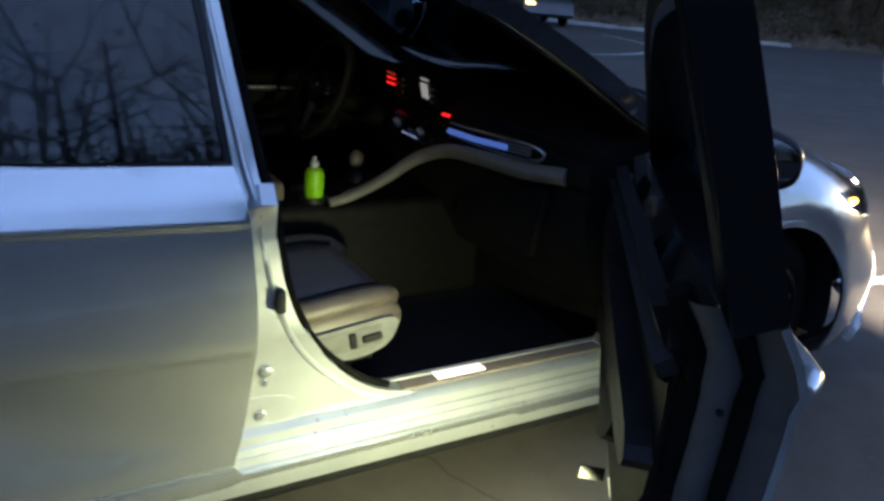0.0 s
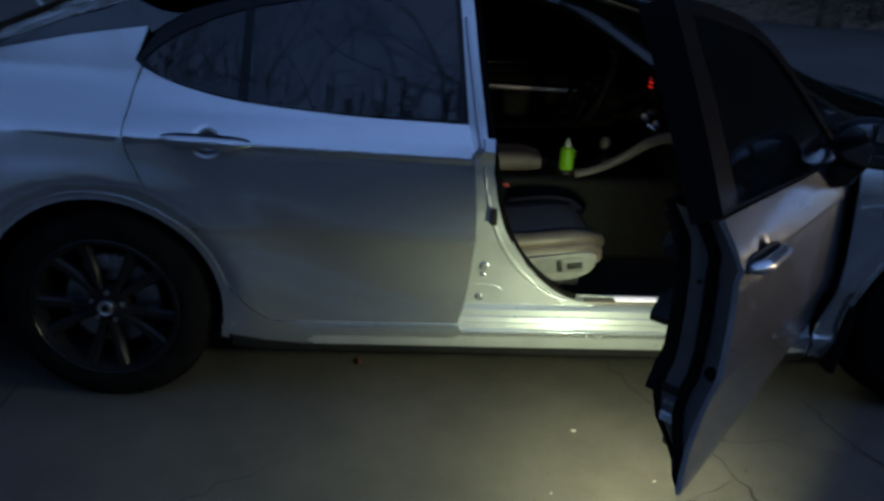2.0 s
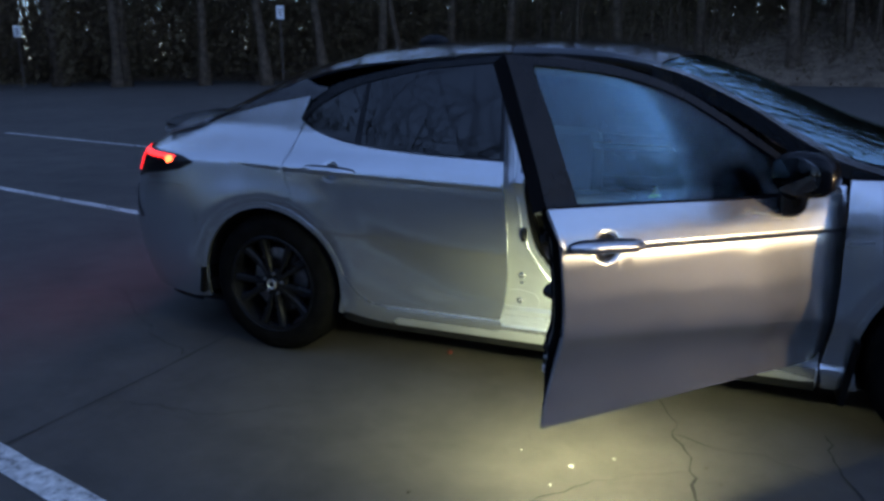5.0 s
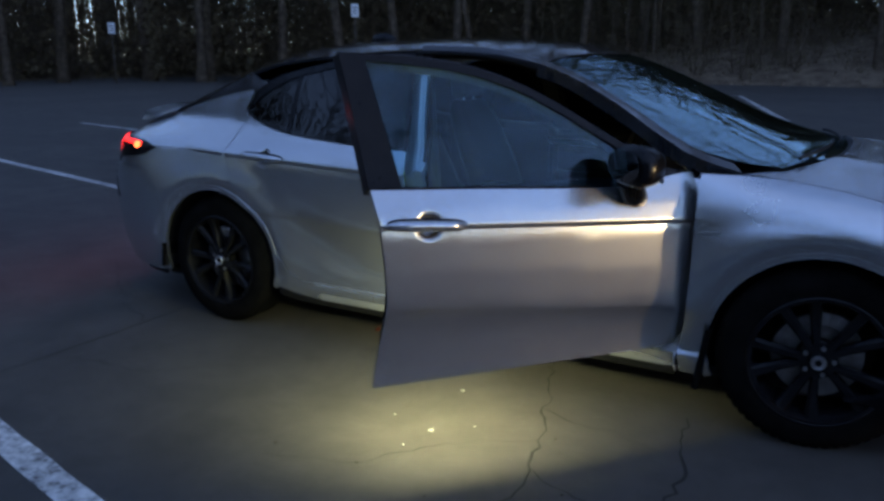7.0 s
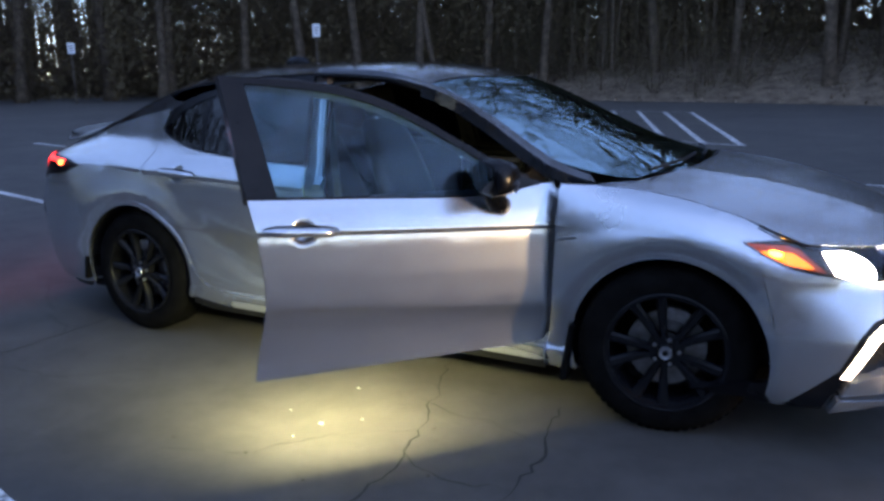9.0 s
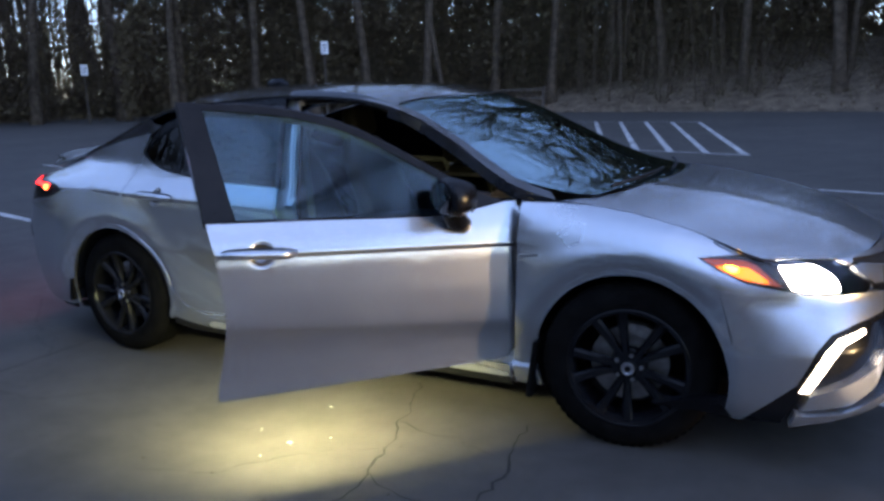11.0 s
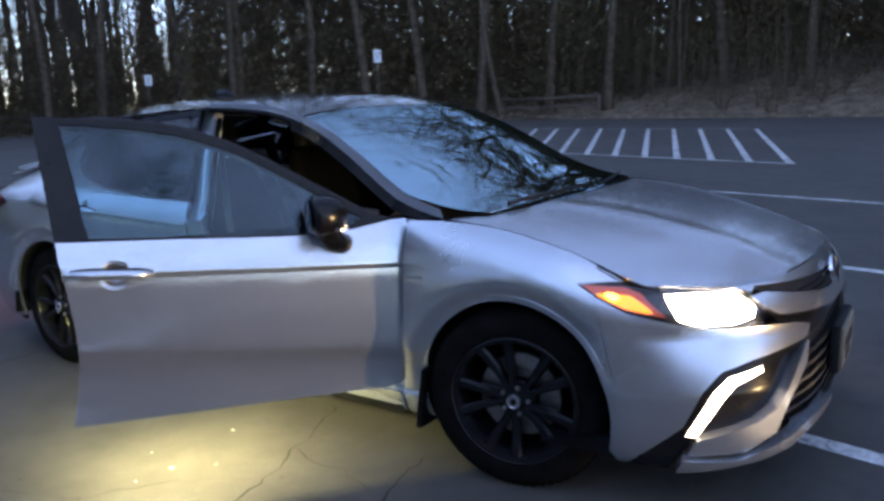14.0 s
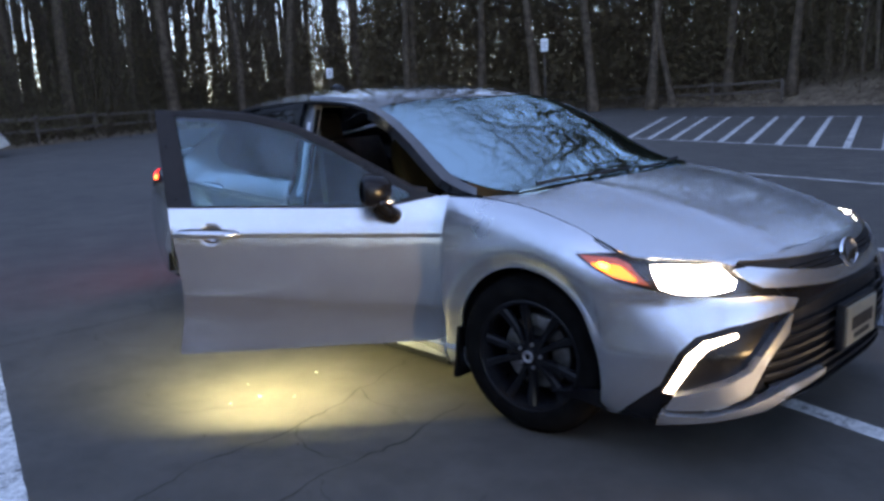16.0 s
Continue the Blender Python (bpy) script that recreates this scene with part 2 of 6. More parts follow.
def half_width(x, z):
    w = section(x, z) if z < 0.966 else 0.857 - 0.36 * (z - 0.966) - 0.12 * (z - 0.966) * (z - 1.36)
    # swollen round the wheels, then drawn in over a band along each opening
    flare = 0.0
    lid = min(0.90, curve(HOOD_EDGE, x)) if x > 0.9 else 0.90
    fade = max(0.0, min(1.0, (lid - z) / 0.16))
    fade = fade * fade * (3 - 2 * fade) * max(0.0, min(1.0, (z - 0.20) / 0.20))
    for xw in (WHEEL_X, -WHEEL_X):
        r = math.hypot(x - xw, z - HUB_Z)
        band = max(0.0, min(1.0, (r - 0.372) / 0.075))
        swell = fade * (0.022 * math.exp(-(max(0.0, r - 0.44) / 0.11) ** 2) - (0.020 * (1 - band * band * (3 - 2 * band)) if r < 0.45 else 0.0))
        # towards the bumper a plain lip takes over
        k = max(0.0, min(1.0, (x - 1.62) / 0.12)) * max(0.0, min(1.0, (0.66 - z) / 0.14))
        flare += swell * (1 - k) + k * 0.020 * math.exp(-((r - 0.385) / 0.07) ** 2) * min(1, max(0, (z - 0.15) / 0.1))
    # the cabin narrows to the rear, the shoulders round off fore and aft
    if z > 0.9:
        k = min(1, (z - 0.9) / 0.16)
        k = k * k * (3 - 2 * k)
        q = max(0, (-x - 0.7) / 0.7)
        w -= k * (0.10 * q * q if q < 1 else 0.10 + 0.15 * (q - 1))
    if x > 0.9:
        ze, we = curve(HOOD_EDGE, min(x, 1.84)), curve(EDGE_W, min(x, 1.84))
        z0 = min(0.80, ze - 0.13)
        if z > z0:
            t = min(1.0, (z - z0) / (ze - z0))
            w0 = section(x, z0)
            round_w = w0 - (w0 - we) * (1 - math.sqrt(max(0.0, 1 - 0.92 * t * t))) / 0.717
            k = min(1.0, (x - 0.9) / 0.4)
            k = k * k * (3 - 2 * k)
            w = w * (1 - k) + round_w * k
    if x > 1.7 and z < 0.62:
        w += 0.022 * min(1, (x - 1.7) / 0.2) * min(1, (0.62 - z) / 0.16)
    w += flare
    # hollows behind the door handles
    for hx, hz in CUPS:
        q = ((x - hx) / CUP_R) ** 2 + ((z - hz) / CUP_R) ** 2
        if q < 1:
            w -= 0.0135 * (1 + math.cos(math.pi * math.sqrt(q)))
    # scooped door bottom ahead of the rear wheel, its valley climbing to the rear
    if -1.6 < x < 0.4 and 0.28 < z < 0.95:
        b = max(0.0, -x - 0.2)
        k = min(1.0, (z - 0.28) / 0.10) * min(1.0, (0.95 - z) / 0.10)
        w -= 0.021 * k * math.exp(-((z - (0.355 + 0.10 * b + 0.36 * b * b)) / 0.105) ** 2) * math.exp(-((x + 0.72) / 0.36) ** 2)
    return w


def skin(u, z, side=-1):
    """A point of the side skin; u is x as far as 2.0, then it bends round to the centre line, reached at 2.5."""
    s = 1 if u > 0 else -1
    if abs(u) <= 1.5:
        return Vector((u, side * half_width(u, z), z))
    n, end = (2.65 + 0.8 * max(0.0, min(1.0, (0.64 - z) / 0.18)), NOSE) if s > 0 else (3.4, TAIL)
    length = curve(end, z) - 1.5
    turn = math.asin(min(1.0, (0.5 / length) ** (n / 2)))
    if abs(u) <= 2.0:
        a = math.asin(min(1.0, ((abs(u) - 1.5) / length) ** (n / 2)))
    else:
        a = turn + (min(2.5, abs(u)) - 2.0) / 0.5 * (math.pi / 2 - turn)
    x = s * (1.5 + length * max(0.0, math.sin(a)) ** (2 / n))
    return Vector((x, side * half_width(x, z) * max(0.0, math.cos(a)) ** (2 / n), z))


ROOF_MID = [(-2.40, 1.055), (-2.1, 1.110), (-1.95, 1.163), (-1.75, 1.245), (-1.45, 1.358), (-1.1, 1.424), (-0.7, 1.447), (-0.25, 1.450), (0.1, 1.432), (0.35, 1.382), (0.7, 1.250), (1.05, 1.100), (1.35, 0.998), (1.6, 0.90)]
RAIL = [(-2.3, 1.000), (-2.1, 1.036), (-1.95, 1.075), (-1.7, 1.150), (-1.45, 1.236), (-1.1, 1.328), (-0.7, 1.367), (-0.25, 1.385), (0.1, 1.366), (0.35, 1.312), (0.6, 1.200), (0.85, 1.055), (1.0, 0.985), (1.15, 0.955)]


def top(x, y, side=1):
    """The roof, windshield and rear glass as heights over the plan."""
    zr, zc = curve(RAIL, x), curve(ROOF_MID, x)
    w = half_width(x, zr)
    k = min(1.0, abs(y) / w)
    return Vector((x, side * y, zr + (zc - zr) * (1 - k ** 2.4)))


HOOD_MID = [(1.0, 1.02), (1.3, 1.005), (1.6, 0.975), (1.9, 0.915), (2.1, 0.855), (2.25, 0.785), (2.36, 0.735)]


def hood_top(x, y, side=1):
    ze, zc = curve(HOOD_EDGE, x), curve(HOOD_MID, x)
    k = min(1.1, abs(y) / curve(EDGE_W, x))
    z = ze + (zc - ze) * (1 - k ** 2.8)
    z += 0.010 * math.exp(-((abs(y) - (0.50 - 0.12 * (x - 1.0))) / 0.06) ** 2) * min(1, max(0, (x - 0.95) / 0.4))
    return Vector((x, side * y, z))


def smooth_line(points, closed=True, steps=6):
    """A rounded outline through the points (Catmull-Rom)."""
    out, n = [], len(points)
    for i in range(n if closed else n - 1):
        p = [Vector(points[(i + k) % n] if closed else points[max(0, min(n - 1, i + k))]) for k in (-1, 0, 1, 2)]
        for j in range(steps):
            t = j / steps
            out.append(tuple(0.5 * (2 * p[1] + (p[2] - p[0]) * t + (2 * p[0] - 5 * p[1] + 4 * p[2] - p[3]) * t * t + (3 * p[1] - p[0] - 3 * p[2] + p[3]) * t ** 3)))
    if not closed:
        out.append(tuple(points[-1]))
    return out


def panel(name, outline, material, parent, fn=skin, side=-1, off=0.0, thick=0.012, step=0.045, label="", rows=(), m=None, cups=()):
    """A sheet cut to an outline in the skin's (u, z), bent onto the skin, with thickness and a turned edge."""
    ring = []
    for a, b in zip(outline, outline[1:] + outline[:1]):
        a, b = Vector(a), Vector(b)
        k = max(1, round((b - a).length / step))
        ring += [a.lerp(b, i / k) for i in range(k)]
    n = len(ring)
    us, zs = [p[0] for p in ring], [p[1] for p in ring]
    def inside(u, z):
        hit = False
        for i in range(n):
            (x0, y0), (x1, y1) = ring[i], ring[i - 1]
            if (y0 > z) != (y1 > z) and u < (x1 - x0) * (z - y0) / (y1 - y0) + x0:
                hit = not hit
        return hit
    pts = list(ring)
    lines = []
    for knots, shifts in rows:
        for dz in shifts:
            row = []
            for u in np.arange(min(us) + 0.012, max(us), 0.03):
                z = straight(knots, u) + dz
                if inside(u, z) and min((p[0] - u) ** 2 + (p[1] - z) ** 2 for p in ring) > 1e-4 and all(math.hypot(u - a, z - b) > 1.22 * CUP_R for a, b in cups):
                    row.append(Vector((u, z)))
            pts += row
            lines += row
    for a, b in cups:
        pts += [Vector((a + CUP_R * k * math.cos(i * math.pi / 12), b + CUP_R * k * math.sin(i * math.pi / 12))) for k in (0.2, 0.4, 0.55, 0.7, 0.85, 1.0, 1.12) for i in range(24)] + [Vector((a, b))]
    for z in np.arange(min(zs) + step * 0.5, max(zs), step * 0.8):
        for u in np.arange(min(us) + step * 0.5, max(us), step):
            if inside(u, z) and min((p[0] - u) ** 2 + (p[1] - z) ** 2 for p in ring) > (step * 0.4) ** 2 and all(abs(p[1] - z) > 0.016 or abs(p[0] - u) > 0.03 for p in lines) and all(math.hypot(u - a, z - b) > 1.25 * CUP_R for a, b in cups):
                pts.append(Vector((u, z)))
    vs, _, fs, _, _, _ = delaunay_2d_cdt(pts, [(i, (i + 1) % n) for i in range(n)], [], 1, 1e-5)
    e = 0.004
    pos, nor = [], []
    for u, z in vs:
        du = fn(u + e, z, side) - fn(u - e, z, side)
        dz = fn(u, z + e, side) - fn(u, z - e, side)
        nn = du.cross(dz)
        nn = nn.normalized() if nn.length > 1e-12 else Vector((0, 0, 1))
        if fn is skin:
            nn = nn if side < 0 else -nn
        elif nn.z < 0:
            nn = -nn
        pos.append(fn(u, z, side) + nn * off), nor.append(nn)
    verts, normals, faces = list(pos), list(nor), []
    edges = {}
    for f in fs:
        a, b, c = f
        if not inside(sum(vs[k][0] for k in f) / 3, sum(vs[k][1] for k in f) / 3):
            continue
        if (pos[b] - pos[a]).cross(pos[c] - pos[a]).dot(nor[a]) < 0:
            f = [a, c, b]
        faces.append(tuple(f))
        for i in range(3):
            k = (f[i], f[(i + 1) % 3])
            if (k[1], k[0]) in edges:
                del edges[(k[1], k[0])]
            else:
                edges[k] = True
    base = len(verts)
    verts += [p - q * thick for p, q in zip(pos, nor)]
    normals += [-q for q in nor]
    faces += [(f[0] + base, f[2] + base, f[1] + base) for f in faces[:]]
    for a, b in edges:
        out = (pos[b] - pos[a]).cross(nor[a])
        out = out.normalized() if out.length > 1e-9 else nor[a]
        k = len(verts)
        verts += [pos[a], pos[b], pos[b] - nor[b] * thick, pos[a] - nor[a] * thick]
        normals += [out] * 4
        faces.append((k + 1, k, k + 3, k + 2))
    if m is not None:
        verts, rot = [m @ v for v in verts], m.to_3x3()
        normals = [rot @ v for v in normals]
    return mesh_of(name, verts, faces, material, parent, label, True, normals)


def arch(xw, a0, a1, r=R_ARCH, steps=26):
    """Points of a wheel opening from angle a0 to a1 (degrees)."""
    return [(xw + r * math.cos(radians(a0 + (a1 - a0) * i / steps)), HUB_Z + r * math.sin(radians(a0 + (a1 - a0) * i / steps))) for i in range(steps + 1)]


# ---- the silver car ----
car = thing("sedan_car", "silver metallic sedan with black roof and one front door open", "car")
HINGE = (0.90, -0.868)
SWING = Matrix.Translation((HINGE[0], HINGE[1], 0)) @ Matrix.Rotation(radians(51), 4, "Z") @ Matrix.Translation((-HINGE[0], -HINGE[1], 0))
Z_SILL = 0.300


# mesh rows that follow the two creases
CREASE_ROWS = ((CREASE, (-0.030, -0.016, -0.006, 0.002, 0.010, 0.030)), (LOW_CREASE, (-0.05, -0.014, 0.004, 0.020)))


def on_nose(y, z):
    """The skin's u for a place y off the centre line of the nose."""
    lo, hi = 1.5, 2.5
    for _ in range(40):
        mid = (lo + hi) / 2
        lo, hi = (mid, hi) if abs(skin(mid, z).y) > y else (lo, mid)
    return (lo, z)


def on_tail(y, z):
    lo, hi = -2.5, -1.5
    for _ in range(40):
        mid = (lo + hi) / 2
        lo, hi = (lo, mid) if abs(skin(mid, z).y) > y else (mid, hi)
    return (lo, z)
REAR_DOOR = [(-0.276, Z_SILL), (-0.260, 0.36), (-0.250, 0.42), (-0.241, 0.50), (-0.236, 0.60), (-0.238, 0.70), (-0.248, 0.82), (-0.258, 0.90), (-0.272, 0.962)] + smooth_line([(-0.60, 0.974), (-0.95, 1.003), (-1.16, 1.043), (-1.27, 1.085)], False, 4) \
    + smooth_line([(-1.292, 1.03), (-1.30, 0.93), (-1.285, 0.85), (-1.24, 0.76)], False, 3) + [p for p in arch(-WHEEL_X, 58, 16, 0.374, 12)] + smooth_line([(-0.99, 0.40), (-0.945, 0.345), (-0.88, 0.305), (-0.80, Z_SILL)], False, 3)
BELT = [(-0.256, 0.966), (0.14, 0.947), (0.474, 0.929), (0.68, 0.927), (0.80, 0.942), (0.90, 0.957)]
DOOR_END = [(0.314, -0.263), (0.36, -0.256), (0.40, -0.248), (0.45, -0.237), (0.50, -0.227), (0.55, -0.220), (0.60, -0.216), (0.66, -0.217), (0.72, -0.221), (0.80, -0.229), (0.86, -0.236), (0.91, -0.246), (0.962, -0.252)]
FRONT_DOOR = [(u, z) for z, u in DOOR_END] + [(x, z - 0.003) for x, z in smooth_line(BELT[1:], False, 3)] + [(0.955, 0.955), (0.965, 0.86), (0.962, 0.60), (0.956, 0.45), (0.938, 0.35), (0.91, 0.312), (0.86, 0.300), (0.4, 0.306)]
FENDER = [(0.968, 0.955), (0.968, 0.60), (0.962, 0.45), (0.946, 0.345), (0.935, 0.29), (0.945, 0.20), (1.035, 0.20)] + arch(WHEEL_X, 200, 20, R_ARCH, 30) \
    + [(1.785, 0.50), (1.71, 0.76), (1.655, 0.790), (1.74, 0.800), (1.80, 0.800), (1.82, 0.801)] + [(x, curve(HOOD_EDGE, x) - 0.001) for x in (1.78, 1.7, 1.6, 1.5, 1.4, 1.3, 1.2, 1.1)]
QUARTER_TOP = [(-1.255, 1.205), (-1.5, 1.166), (-1.7, 1.124), (-1.9, 1.078), (-2.05, 1.040)]
QUARTER = smooth_line([(-1.276, 1.09), (-1.296, 1.03), (-1.304, 0.93), (-1.289, 0.85), (-1.244, 0.76)], False, 3) + arch(-WHEEL_X, 56, 180, R_ARCH, 24) \
    + [(-1.80, 0.44), (-1.80, 0.62), (-1.89, 0.785), (-2.0, 0.788), (-2.02, 0.93), (-2.12, 1.022)] + QUARTER_TOP[::-1] + [(-1.278, 1.145), (-1.298, 1.105)]
BLACK_QUARTER = [(x, z + 0.003) for x, z in QUARTER_TOP] + [(x, curve(RAIL, x) - 0.001) for x in (-2.0, -1.9, -1.8, -1.7, -1.6, -1.5, -1.4, -1.3)] + [(-1.22, 1.252), (-1.15, 1.243), (-1.20, 1.215), (-1.245, 1.185)]
SILL = [(-0.80, Z_SILL - 0.006), (-0.88, 0.300), (-0.945, 0.343), (-0.99, 0.42)] + [(-1.035, 0.36), (-1.052, 0.27), (-1.05, 0.20), (-0.98, 0.165), (0.94, 0.165), (0.93, 0.28)]
FRONT_BUMPER = arch(WHEEL_X, -14, 20, R_ARCH, 8) + [(1.789, 0.502), (1.712, 0.757), (1.82, 0.706)] + [on_nose(y, z) for y, z in ((0.835, 0.682), (0.79, 0.666), (0.70, 0.657), (0.60, 0.652), (0.50, 0.642), (0.43, 0.625), (0.47, 0.592), (0.60, 0.580), (0.72, 0.563), (0.80, 0.535), (0.847, 0.48), (0.870, 0.36), (0.875, 0.205))] + [(1.80, 0.20)]
REAR_BUMPER = [(-1.79, 0.335), (-1.804, 0.62), (-1.895, 0.782), (-2.15, 0.79), (-2.5, 0.79), (-2.5, 0.25), (-1.9, 0.22), (-1.785, 0.235)]


REAR_GLASS = [(-0.288, 0.972), (-0.325, 1.352)] + smooth_line([(-0.65, 1.328), (-0.98, 1.262), (-1.18, 1.178), (-1.272, 1.108)], False, 4) + smooth_line([(-1.22, 1.062), (-0.95, 1.010), (-0.60, 0.980)], False, 4)
TOP_LINE = [(-0.09, 1.362), (0.11, 1.334), (0.286, 1.282), (0.43, 1.212), (0.573, 1.128), (0.70, 1.052), (0.80, 0.992)]
FRONT_GLASS = [(-0.165, 0.968), (-0.225, 1.350)] + smooth_line([(x - 0.012, z - 0.024) for x, z in TOP_LINE], False, 3) + [(x, z + 0.006) for x, z in smooth_line(BELT[:0:-1], False, 3)][5:]
UPPER_REAR = [(-0.272, 0.966), (-0.312, 1.378)] + smooth_line([(-0.7, 1.350), (-1.05, 1.280), (-1.2, 1.215), (-1.30, 1.10)], False, 4) + smooth_line([(-1.26, 1.075), (-1.16, 1.047), (-0.95, 1.007), (-0.6, 0.978)], False, 4)


def frame_ring(name, outer, inner, material, parent, side=-1, off=0.0, thick=0.02, m=None):
    """A window surround: a sheet between an outer and an inner outline (a bridge keeps it one polygon)."""
    k = min(range(len(outer)), key=lambda i: (outer[i][0] - inner[0][0]) ** 2 + (outer[i][1] - inner[0][1]) ** 2)
    loop = outer[k:] + outer[:k]
    area = lambda q: sum(a[0] * b[1] - b[0] * a[1] for a, b in zip(q, q[1:] + q[:1]))
    inn = inner if area(inner) * area(outer) < 0 else [inner[0]] + inner[:0:-1]
    e = 0.0004
    path = loop + [(loop[0][0] + e, loop[0][1] + e)] + [(inn[0][0] + e, inn[0][1] + e)] + inn[1:] + [inn[0]]
    return panel(name, path, material, parent, side=side, off=off, thick=thick, step=0.04, m=m)


def handle(parent, x, z, side=-1, m=None, tilt=0.0):
    """A strap handle bridging its hollow, with a key cover at the front end."""
    y = half_width(x - 0.11, z)
    pts, radii = [], []
    for i in range(17):
        k = i / 16
        bow = math.sin(math.pi * k)
        pts.append((x - 0.13 + 0.26 * k, side * (y + 0.006 + 0.020 * min(1.0, 1.7 * bow)), z + tilt * (k - 0.5) + 0.003 * bow))
        radii.append(0.008 + 0.0085 * min(1.0, 2.2 * bow) ** 0.7)
    h = part("handle", tube(pts, radii, 14, 1.05), PAINT, parent, "silver pull handle")
    seat_ = part("handle_gasket", tube([(p[0], side * (y + 0.001), p[2]) for p in pts], [r + 0.0035 for r in radii], 10, 1.05), BLACK_PLASTIC, parent)
    seat_.data.transform(Matrix.Translation((0, side * y, 0)) @ Matrix.Diagonal((1, 0.18, 1, 1)) @ Matrix.Translation((0, -side * y, 0)))
    if m is not None:
        for o in (h, seat_):
            o.data.transform(m)
    return h


def mirror(parent, side=-1, m=None):
    """A door mirror: shell on a stalk, glass facing the tail."""
    bm = bmesh.new()
    c = Vector((0.600, side * 0.990, 1.010))
    bmesh.ops.create_uvsphere(bm, u_segments=28, v_segments=18, radius=1.0)
    sq = lambda a: math.copysign(abs(a) ** 0.75, a)
    for v in bm.verts:
        p = v.co.copy()
        f = 1.0 if p.x > 0 else 0.30
        v.co = c + Vector((p.x * 0.105 * f, 0.106 * sq(p.y) * (1 - 0.08 * p.z), 0.070 * sq(p.z)))
    shell = part("mirror_shell", bm, GLOSS_BLACK, parent, "black wing mirror")
    st = tube([(0.715, side * 0.850, 0.878), (0.695, side * 0.885, 0.884), (0.665, side * 0.915, 0.905), (0.63, side * 0.945, 0.955)], [0.040, 0.046, 0.046, 0.044], 14, 0.9)
    stalk = part("mirror_stalk", st, GLOSS_BLACK, parent)
    g = bmesh.new()
    add_lathe(g, [(0.0, 0.002), (0.98, 0.001), (1.0, 0.0)], 28, Matrix.Translation(c + Vector((-0.032, 0, 0))) @ Matrix.Rotation(radians(-90), 4, "Y") @ Matrix.Diagonal((0.057, 0.090, 1, 1)))
    mg = part("mirror_glass", g, MIRROR, parent, "mirror glass")
    lampbar = part("mirror_lamp", tube([(0.712, side * 0.955, 0.962), (0.700, side * 1.02, 0.964), (0.655, side * 1.082, 0.968)], 0.008, 8), CHROME, parent, "bright strip on the mirror")
    for o in (shell, stalk, mg, lampbar):
        if m is not None:
            o.data.transform(m)


def side_panels(side):
    """Doors, fender, quarter and sill of one flank."""
    right = side < 0
    swing = SWING if right else None
    panel("fender", FENDER, PAINT, car, side=side, step=0.03)
    panel("quarter_panel", QUARTER, PAINT, car, side=side, rows=CREASE_ROWS, step=0.035)
    panel("roof_quarter", BLACK_QUARTER, BLACK_PAINT, car, side=side, step=0.035, label="black painted rear pillar")
    if not right:
        panel("sill", SILL, PAINT, car, side=side)
    rd = panel("rear_door", REAR_DOOR, PAINT, car, side=side, rows=CREASE_ROWS, step=0.035, cups=CUPS[:1])
    frame_ring("window_surround", UPPER_REAR, REAR_GLASS, GLOSS_BLACK, rd, side=side, off=-0.004)
    panel("window", REAR_GLASS, DARK_GLASS, rd, side=side, off=-0.010, thick=0.004, label="dark tinted window")
    panel("window_divider", [(-0.975, 1.005), (-0.945, 1.0), (-0.93, 1.275), (-0.955, 1.27)], GLOSS_BLACK, rd, side=side, off=-0.008, thick=0.01)
    handle(rd, -1.055, 0.895, side, tilt=-0.010)
    fd = panel("front_door", FRONT_DOOR, PAINT, car, side=side, rows=CREASE_ROWS, step=0.035, m=swing, cups=CUPS[1:], label="silver door skin swung open" if right else "")
    outer = [(-0.256, 0.966), (-0.302, 1.378)] + smooth_line(TOP_LINE + [(0.90, 0.962)], False, 3) + [(x, z + 0.001) for x, z in smooth_line(BELT[::-1], False, 3)][1:-1]
    frame_ring("window_frame", outer, FRONT_GLASS, GLOSS_BLACK, fd, side=side, off=-0.003, thick=0.065, m=swing)
    panel("pillar_trim", [(-0.256, 0.967), (-0.300, 1.374), (-0.222, 1.368), (-0.150, 0.964)], GLOSS_BLACK, fd, side=side, off=0.001, thick=0.03, m=swing, label="gloss black pillar cover")
    panel("window", FRONT_GLASS, SIDE_GLASS if right else DARK_GLASS, fd, side=side, off=-0.010, thick=0.004, m=swing, label="tinted door glass")
    handle(fd, -0.083, 0.849, side, swing, -0.020)
    mirror(fd, side, swing)
    return rd, fd


for flank in (-1, 1):
    r_door, f_door = side_panels(flank)
    if flank < 0:
        open_door = f_door

# nose, tail, lid, roof and glass
for s in (-1, 1):
    panel("front_bumper", FRONT_BUMPER, PAINT, car, side=s)
    panel("rear_bumper", REAR_BUMPER, PAINT, car, side=s, step=0.03)
HOOD = [(x, curve(EDGE_W, x) - 0.002) for x in (1.10, 1.2, 1.3, 1.4, 1.5, 1.6, 1.7, 1.8, 1.86)] + smooth_line([(1.925, 0.768), (2.06, 0.652), (2.16, 0.502), (2.22, 0.30), (2.245, 0.0)], False, 4)
HOOD_LOOP = [(1.405, 0.0)] + smooth_line([(1.40, 0.2), (1.365, 0.45), (1.235, 0.70)], False, 4) + HOOD
hood_full = HOOD_LOOP + [(x, -y) for x, y in HOOD_LOOP[-2:0:-1]]


def flip(v):
    return Vector((v.x, -v.y, v.z))


def whole(fn):
    return lambda x, y, side: fn(x, y) if y >= 0 else flip(fn(x, -y))


panel("hood", hood_full, PAINT, car, fn=whole(hood_top), step=0.06)


def mirrored(loop):
    return loop + [(x, -y) for x, y in loop[::-1] if abs(y) > 1e-6]


